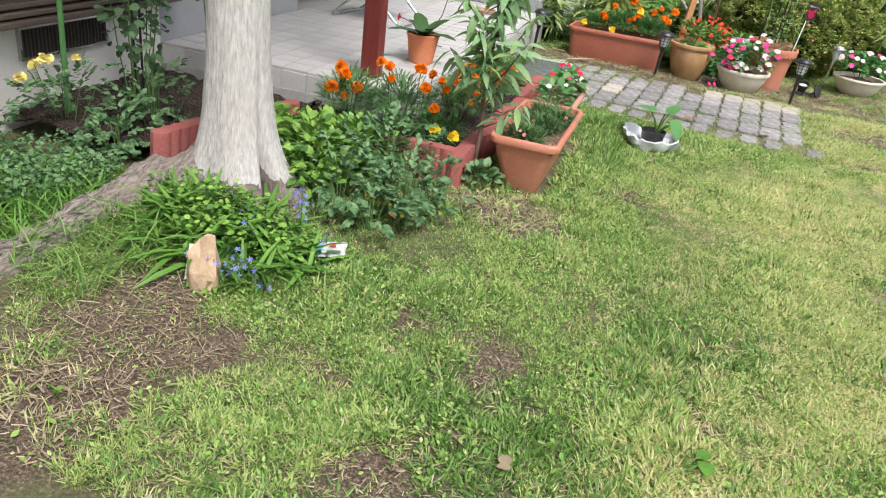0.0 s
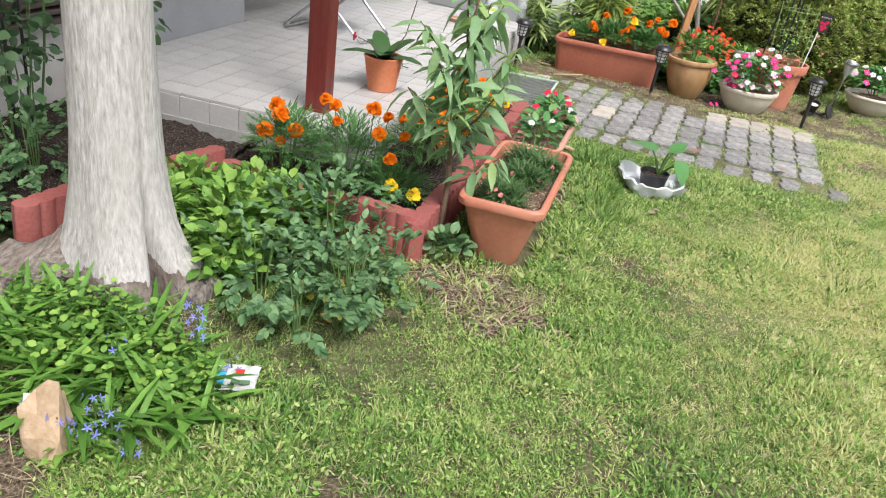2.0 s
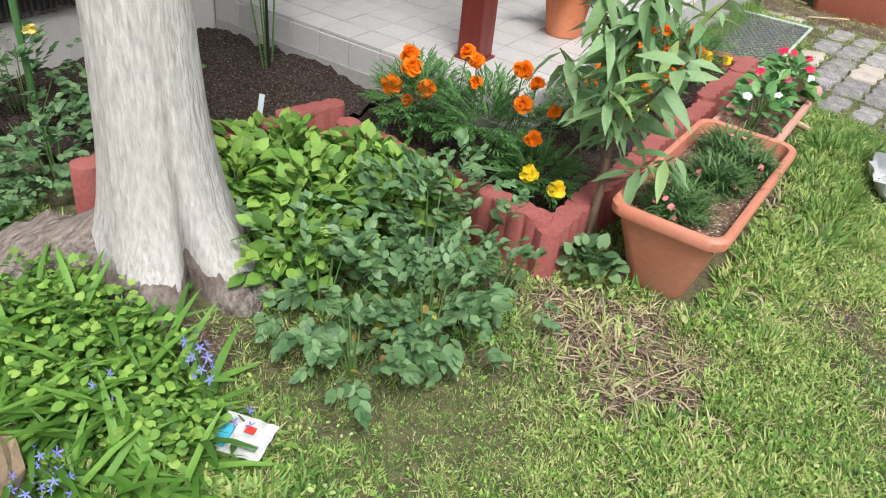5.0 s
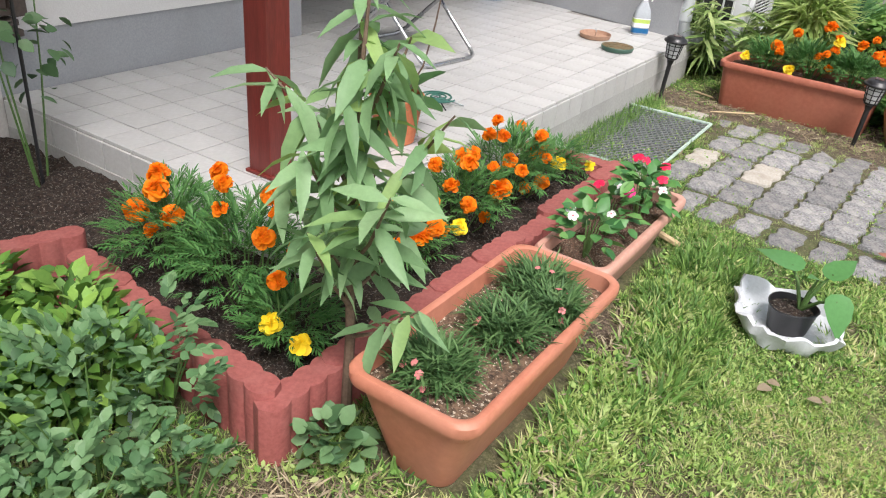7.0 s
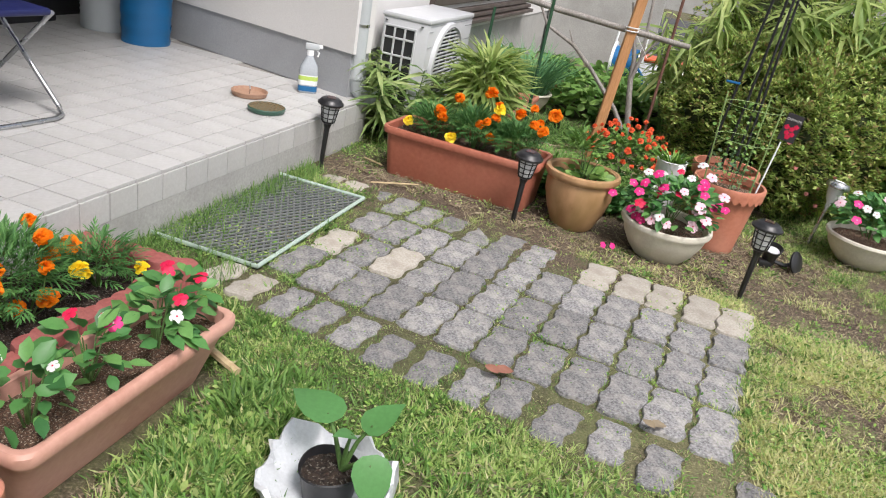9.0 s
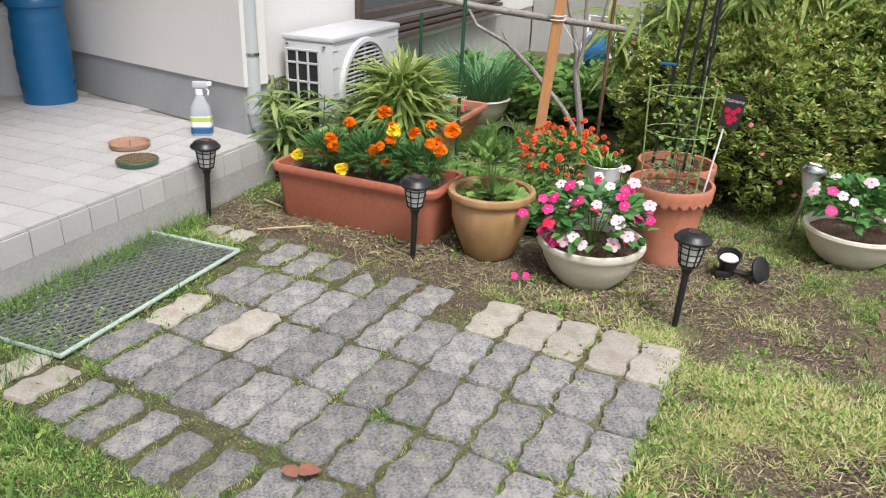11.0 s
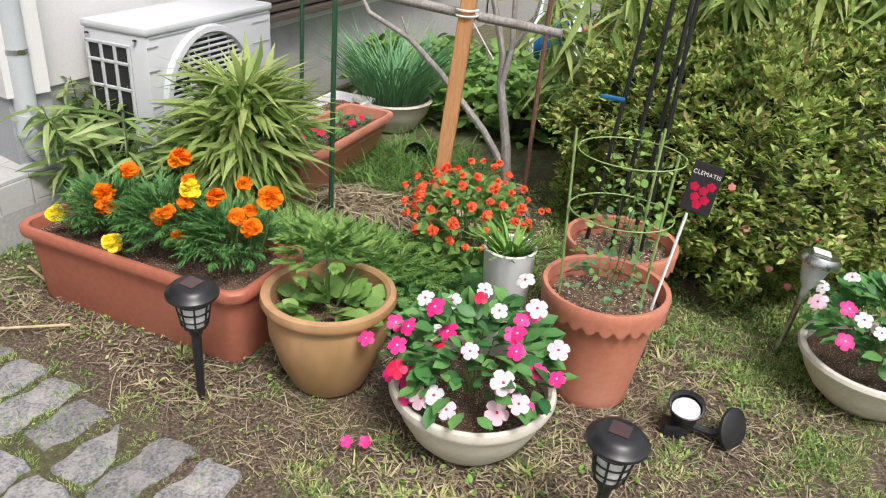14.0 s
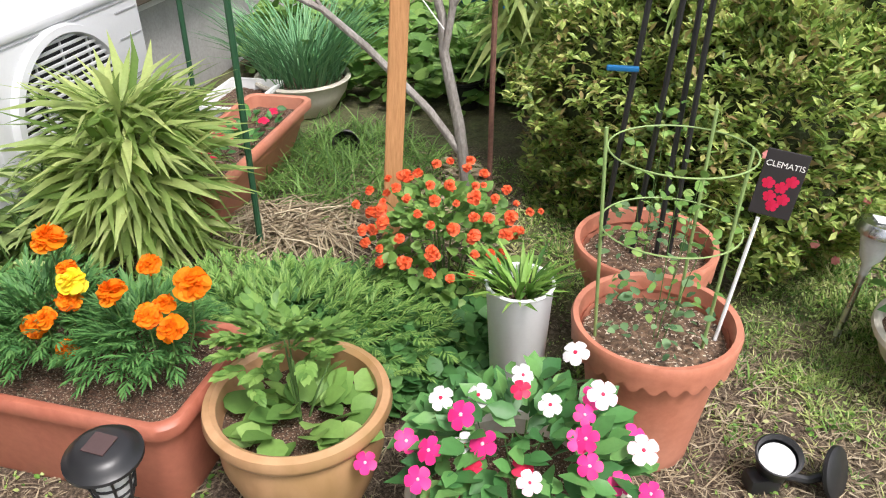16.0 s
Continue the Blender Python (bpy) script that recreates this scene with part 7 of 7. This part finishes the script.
    part("body", Geo().rrects([(0.10, 0.16, 0.02, 0), (0.115, 0.175, 0.02, 0.16), (0.122, 0.182, 0.02, 0.165), (0.122, 0.182, 0.02, 0.18), (0.105, 0.165, 0.02, 0.18), (0.10, 0.16, 0.02, 0.13)]), M_WHITEP, b, smooth=True)
    part("soil", soil_disc(0.10, 0.16, 0.14), M_SOIL, b)
    for x, y, r, h, m, lab in ((-0.15, 9.35, 0.19, 0.16, M_CREAM, "cream bowl with green leaves in the far bed"), (0.15, 9.1, 0.10, 0.15, M_BLACK, "black nursery pot in the far bed"), (-0.05, 8.85, 0.09, 0.13, M_BLACK, "small black nursery pot in the far bed"), (-0.65, 9.3, 0.11, 0.16, M_CLAY, "clay pot by the far wall"), (-1.0, 9.1, 0.11, 0.17, M_BLACK, "black pot with leaves below the window"), (0.3, 9.5, 0.12, 0.18, M_WHITEP, "white pot in the far bed")):
        t = thing("plant_pot", (x, y, 0.0), lab, "pot", "pots in the far bed")
        part("body", Geo().lathe([(r * 0.7, 0), (r * 0.95, h * 0.9), (r, h * 0.92), (r, h), (r * 0.9, h), (r * 0.86, h * 0.7)], 28), m, t, smooth=True)
        part("soil", soil_disc(r * 0.85, r * 0.85, h * 0.85, round_=True), M_SOIL, t)
        q = thing("potted_plant", (x, y, h * 0.85), "leafy green plant in a pot below the window", "plant", "plants in the far pots")
        bushy("foliage", q, BROAD, 110, (r * 1.3, r * 1.3, 0.14), (0, 0, 0.10), (0.04, 0.07), L_MIX, 0.2, -0.5)
        stems(q, 5, r, 0.2)
    # hose reel, far off
    h = thing("hose_reel", (-0.18, 9.75, 0.0), "blue and white garden hose reel standing in the far bed", "hose reel")
    part("drum", Geo().tube([(-0.10, 0, 0.36), (0.10, 0, 0.36)], 0.13, 20), M_BLUE, h, smooth=True)
    part("side", Geo().tube([(-0.12, 0, 0.36), (-0.10, 0, 0.36)], 0.16, 24), M_WHITEP, h, smooth=True)
    part("side", Geo().tube([(0.10, 0, 0.36), (0.12, 0, 0.36)], 0.16, 24), M_WHITEP, h, smooth=True)
    part("frame", Geo().tube([(-0.13, 0.12, 0), (-0.13, 0.0, 0.36), (-0.12, 0.05, 0.62), (0.12, 0.05, 0.62), (0.13, 0.0, 0.36), (0.13, 0.12, 0)], 0.012, 8), M_WHITEP, h, smooth=True)
    part("hose", Geo().tube([(0.08, -0.12, 0.40), (0.18, -0.16, 0.30), (0.20, -0.14, 0.08), (0.1, -0.2, 0.01)], 0.012, 8), M_BLUE, h, smooth=True)
    b = thing("storage_box", (0.12, 10.3, 0.0), "white and orange plastic box on the far paving", "box")
    part("body", Geo().box((0, 0, 0.18), (0.42, 0.3, 0.36), bevel=0.02), M_WHITEP, b, smooth=True)
    part("lid", Geo().box((0, 0, 0.375), (0.44, 0.32, 0.03), bevel=0.01), plain("orange red plastic", (0.6, 0.12, 0.04), 0.4), b, smooth=True)
    # straw heap and dead leaves
    ground_cover("dry_grass_heap", 900, disk(-0.36, 7.62, 0.22, 0.13), (0.10, 0.22), BLADE, L_STRAW, "heap of dry brown cut grass", (-0.15, 0.35), (0.01, 0.06), 0.4, "straw")
    ground_cover("wild_grass", 1800, disk(-0.35, 8.1, 0.35, 0.4), (0.06, 0.14), BLADE, L_GRASS, "rough tufted grass round the far trough", (0.3, 1.4), (0.0, 0.02), 0.6, "grass")
    ground_cover("weeds", 2200, disk(-0.3, 9.3, 1.0, 0.6), (0.05, 0.10), BROAD, L_MIX, "mixed leafy vegetables in the far bed", (-0.3, 0.9), (0.02, 0.28))
    ground_cover("bamboo_litter", 500, disk(-0.05, 8.0, 0.28, 0.3), (0.05, 0.10), SASA, L_STRAW, "dry fallen leaves round the stake", (-0.1, 0.2), (0.005, 0.02), 1.6, "leaves")


far_bed()


# ---- distance: street, fence and far wall ----
structure("road", Geo().box((6.0, 16.5, 0.004), (14.0, 9.0, 0.02)), M_ASPHALT, "grey asphalt street beyond the garden")
structure("wall_street", Geo().box((2.0, 24.0, 1.0), (40, 0.2, 2.0)), M_CONC, "pale concrete wall across the street")
structure("wall_garden_end", Geo().box((-0.75, 11.9, 0.5), (1.2, 0.12, 1.0)), M_CONC, "low concrete wall at the garden end")
fe = thing("wire_trellis", (1.95, 9.6, 0.0), "black wire trellis frame by the street", "trellis")
for k in range(5):
    part("upright", Geo().tube([(-0.16 + 0.08 * k, 0, 0), (-0.12 + 0.08 * k, 0.05, 1.5)], 0.006, 6), M_BLACK, fe)
for z in (0.5, 0.95, 1.35):
    part("bar", Geo().tube([(-0.2, 0, z), (0.24, 0, z)], 0.005, 6), M_BLACK, fe)
for x, y, r, h, lab in ((1.75, 8.0, 0.16, 0.35, "leafy weeds at the hedge corner"), (2.15, 9.0, 0.25, 0.4, "leafy bush by the street"), (1.95, 8.4, 0.2, 0.45, "green bush beside the red paving")):
    shrub("bush", (x, y), (r, r), h, 300, BROAD, (0.04, 0.07), L_MIX, lab, 6, "bush", "bushes towards the street")


# ---- lawn ----
def lawn():
    def free(x, y):
        if -1.24 > x and 3.0 < y < 7.0:
            return False
        if x < -0.77 and 3.02 < y < 4.88 or (x < -1.75 and 2.3 < y < 3.6) or x < -2.66:
            return False
        if -0.69 < x < -0.41 and 3.17 < y < 3.82 or (-0.68 < x < -0.49 and 3.98 < y < 4.6) or (-0.86 < x < -0.18 and 6.53 < y < 6.78):
            return False
        if (x - 0.075) ** 2 + (y - 6.61) ** 2 < 0.011 or (x - 0.505) ** 2 + (y - 6.575) ** 2 < 0.014 or (x + 0.04) ** 2 + (y - 4.35) ** 2 < 0.013 or (x - 0.735) ** 2 + (y - 6.945) ** 2 < 0.012:
            return False
        if (x + 1.43) ** 2 + (y - 2.31) ** 2 < 0.03:
            return False
        return True
    def pick(n, keep):
        out = []
        while len(out) < n:
            x, y = rng.uniform(-2.4, 2.6), rng.uniform(0.95, 8.3)
            if x > 0.45 + 0.33 * y or (x < -0.55 - 0.75 * y):
                continue
            if free(x, y) and rng.random() < keep(x, y):
                out.append((x, y))
        return np.array(out)
    def on_paving(x, y):
        return inside(x, y, PAVED)
    def green(x, y):
        k = 1.0 - 0.93 * bare(x, y)
        if on_paving(x, y):
            worn = -0.6 < x < 0.9 and 5.38 < y < 5.95
            k = ((0.22 if worn else 0.9) if in_joint(x, y) else 0.015 if worn else 0.10) * (0.6 + 0.4 * k)
        if -1.27 < x < -0.80 and 5.26 < y < 6.1:
            k *= 0.35 if x < -1.1 else 0.10
        if y > 6.3 and x < 0.85:
            k *= 0.40
        return k * (1.0 if y < 5 else 0.75)
    def blades(name, n, keep, size, tilt, material, label, wide, zoff=0.0, shape=THIN):
        xy = pick(n, keep)
        tall = np.array([0.75 + 0.6 * noise.noise((x * 2.3, y * 2.3, 4)) + (0.7 if -0.42 < x < -0.25 and 3.1 < y < 4.6 else 0) for x, y in xy])
        pv = np.array([0.6 if on_paving(x, y) else 1.0 for x, y in xy])
        z = np.array([bumpy(x, y) for x, y in xy]) + zoff
        me = scatter_mesh(name, shape, np.column_stack([xy, z]), rng.uniform(0, 6.28, n), rng.uniform(*tilt, n), rng.uniform(*size, n) * np.clip(tall, 0.4, 1.7) * pv, material, rng.normal(0, 0.5, n), np.full(n, wide))
        tagged(new(name, me), label, "grass", "", "stuff")
    def tufts(name, n, per, keep, size, tilt, material, label, wide, spread=0.03):
        xy = pick(n, keep)
        z = np.array([bumpy(x, y) for x, y in xy])
        tall = np.array([np.clip(0.85 + 0.7 * noise.noise((x * 2.3, y * 2.3, 4)) + (0.6 if -0.42 < x < -0.2 and 3.1 < y < 4.7 else 0), 0.45, 1.7) * (0.6 if on_paving(x, y) else 1.0) for x, y in xy]) * rng.uniform(0.7, 1.25, n)
        a = rng.uniform(0, 6.28, (n, per))
        q = spread * np.sqrt(rng.random((n, per)))
        P = np.stack([xy[:, :1] - q * np.sin(a), xy[:, 1:] + q * np.cos(a), np.repeat(z[:, None], per, 1)], -1).reshape(-1, 3)
        k = n * per
        me = scatter_mesh(name, THIN, P, (a + rng.normal(0, 0.6, (n, per))).ravel(), rng.uniform(tilt[0], tilt[1], k), rng.uniform(size[0], size[1], k) * np.repeat(tall, per), material, rng.normal(0, 0.5, k), np.full(k, wide))
        tagged(new(name, me), label, "grass", "", "stuff")
    def drift(x, y, s, o):
        return min(max(0.5 + 1.5 * noise.noise((x * s, y * s, o)), 0.03), 1.0)
    tufts("grass", 9500, 18, lambda x, y: green(x, y) * (1 - 0.65 * dry_and_lit(x, y)) * (0.35 + 0.65 * drift(x, y, 1.3, 21)), (0.016, 0.046), (0.15, 1.35), L_GRASS, "short patchy green lawn grass", 2.5, 0.026)
    tufts("bright_grass", 11000, 16, lambda x, y: green(x, y) * (1 - 0.45 * dry_and_lit(x, y)) * drift(x, y, 1.9, 31), (0.014, 0.040), (0.1, 1.2), L_LIME, "bright green tufts of lawn grass", 2.6, 0.022)
    # yellowed blades, gathered where their pale colour also brightens the sunlit side
    tufts("yellow_grass", 21000, 14, lambda x, y: (0.12 + 0.88 * green(x, y)) * drift(x, y, 2.5, 41) * (0.06 + 0.94 * dry_and_lit(x, y)) * (0.2 if on_paving(x, y) else 1.0), (0.014, 0.040), (0.1, 1.1), L_YELLOW, "yellowed tufts of lawn grass", 2.5, 0.024)
    tufts("fine_grass", 9000, 14, lambda x, y: green(x, y) * max(drift(x, y, 4.2, 51) - 0.45, 0.0) * 1.8 * (0.3 if on_paving(x, y) else 1.0), (0.012, 0.034), (0.6, 1.5), L_LIME, "soft bright clumps of fine lawn grass", 2.0, 0.022)
    # taller grass along the porch foot and over the mat
    def edge_strip(n, x0, x1, y0, y1, lo, hi, label):
        P = np.column_stack([rng.uniform(x0, x1, n), rng.uniform(y0, y1, n), np.full(n, 0.0)])
        me = scatter_mesh("edge_grass", THIN, P, rng.uniform(0, 6.28, n), rng.uniform(0.5, 1.45, n), rng.uniform(lo, hi, n), L_GRASS, rng.normal(0, 0.5, n), np.full(n, 0.9))
        tagged(new("edge_grass", me), label, "grass", "", "stuff")
    edge_strip(2200, -1.215, -1.10, 4.9, 6.3, 0.03, 0.08, "longer grass along the foot of the porch")
    edge_strip(320, -1.20, -1.0, 5.3, 6.08, 0.04, 0.09, "grass growing up through the mesh mat")
    edge_strip(900, -1.22, -0.80, 4.9, 5.25, 0.03, 0.08, "grass between the bed and the mat")
    for cx, cy, rx, ry, n in ((-0.62, 2.93, 0.32, 0.18, 520), (0.30, 6.36, 0.75, 0.16, 620), (0.45, 6.85, 0.6, 0.25, 320), (1.2, 7.1, 0.35, 0.3, 220), (-0.90, 6.45, 0.28, 0.14, 350), (0.95, 6.8, 0.4, 0.3, 500), (-1.3, 1.45, 0.35, 0.3, 380)):
        ground_cover("straw", n, disk(cx, cy, rx, ry), (0.04, 0.13), BLADE, L_STRAW, "drift of dry straw and dead grass stalks", (-0.1, 0.25), (0.006, 0.022), 0.35, "straw")
    blades("dry_grass", 42000, lambda x, y: 0.30 + 0.70 * bare(x, y) if not on_paving(x, y) else 0.05, (0.012, 0.046), (-0.1, 0.5), L_STRAW, "dry straw and dead grass lying on the lawn", 2.2, 0.010)
    blades("pale_weeds", 26000, lambda x, y: (1 - 0.8 * bare(x, y)) * (0.12 if on_paving(x, y) else 1.0) * drift(x, y, 3.1, 61), (0.008, 0.020), (-0.1, 0.9), L_LIME, "pale small weed leaves in the lawn", 1.0, 0.016, OVAL)
    blades("lawn_weeds", 36000, lambda x, y: (1 - 0.7 * bare(x, y)) * (0.35 if on_paving(x, y) else 1.0) * (1.0 if noise.noise((x * 2, y * 2, 11)) > -0.1 else 0.25), (0.010, 0.026), (-0.1, 0.8), L_WEED, "small clover and weed leaves in the lawn", 1.0, 0.010, OVAL)


lawn()

# ---- tiles and pavers, last ----
def porch_tiles():
    x0, x1, y0, y1 = PORCH
    p = 0.1355
    n_x, n_y = int((x1 - x0) / p) + 1, int((y1 - y0) / p) + 1
    px, py = (x1 - x0) / (n_x - 1), (y1 - y0) / n_y
    top = mesh_of("tile", Geo().box((0, 0, 0), (px - 0.005, py - 0.005, 0.012), bevel=0.0015), M_TILE)
    for j in range(n_y):
        for i in range(n_x - 1):
            o = part("tile", top, None, porch_floor)
            o.matrix_basis = pose(x1 - px * (i + 0.5), y0 + py * (j + 0.5), PZ - 0.006 + rng.normal(0, 0.0004), rng.normal(0, 0.12), rng.normal(0, 0.12), 0)
    side_x = mesh_of("edge_tile", Geo().box((0, 0, 0), (0.012, py - 0.005, 0.098), bevel=0.0015), M_TILE)
    for j in range(n_y):
        o = part("edge_tile", side_x, None, porch_floor)
        o.matrix_basis = pose(x1 - 0.002, y0 + py * (j + 0.5), PZ - 0.063)
    side_y = mesh_of("edge_tile", Geo().box((0, 0, 0), (px - 0.005, 0.012, 0.098), bevel=0.0015), M_TILE)
    for i in range(n_x - 1):
        for y in (y0 + 0.001, y1 - 0.001):
            o = part("edge_tile", side_y, None, porch_floor)
            o.matrix_basis = pose(x1 - px * (i + 0.5), y, PZ - 0.063)


    # recess and far strip, joined
    g = Geo()
    for j in range(12, n_y + 4):
        for i in range(-1, 7 if j < n_y else 18):
            x, y = (x0 - px * (i + 0.5)) if j < n_y else (x1 - 0.14 - px * (i + 0.5)), y0 + py * (j + 0.5)
            if x > x0 and j < n_y:
                continue
            if x < -3.5 or y > 6.82 + (-1.29 - x) * 0.231:
                continue
            g.box((x, y, PZ - 0.006), (px - 0.005, py - 0.005, 0.012))
    tagged(part("recess_tiles", g, M_TILE, porch_floor), kind="stuff")


paving()
porch_tiles()
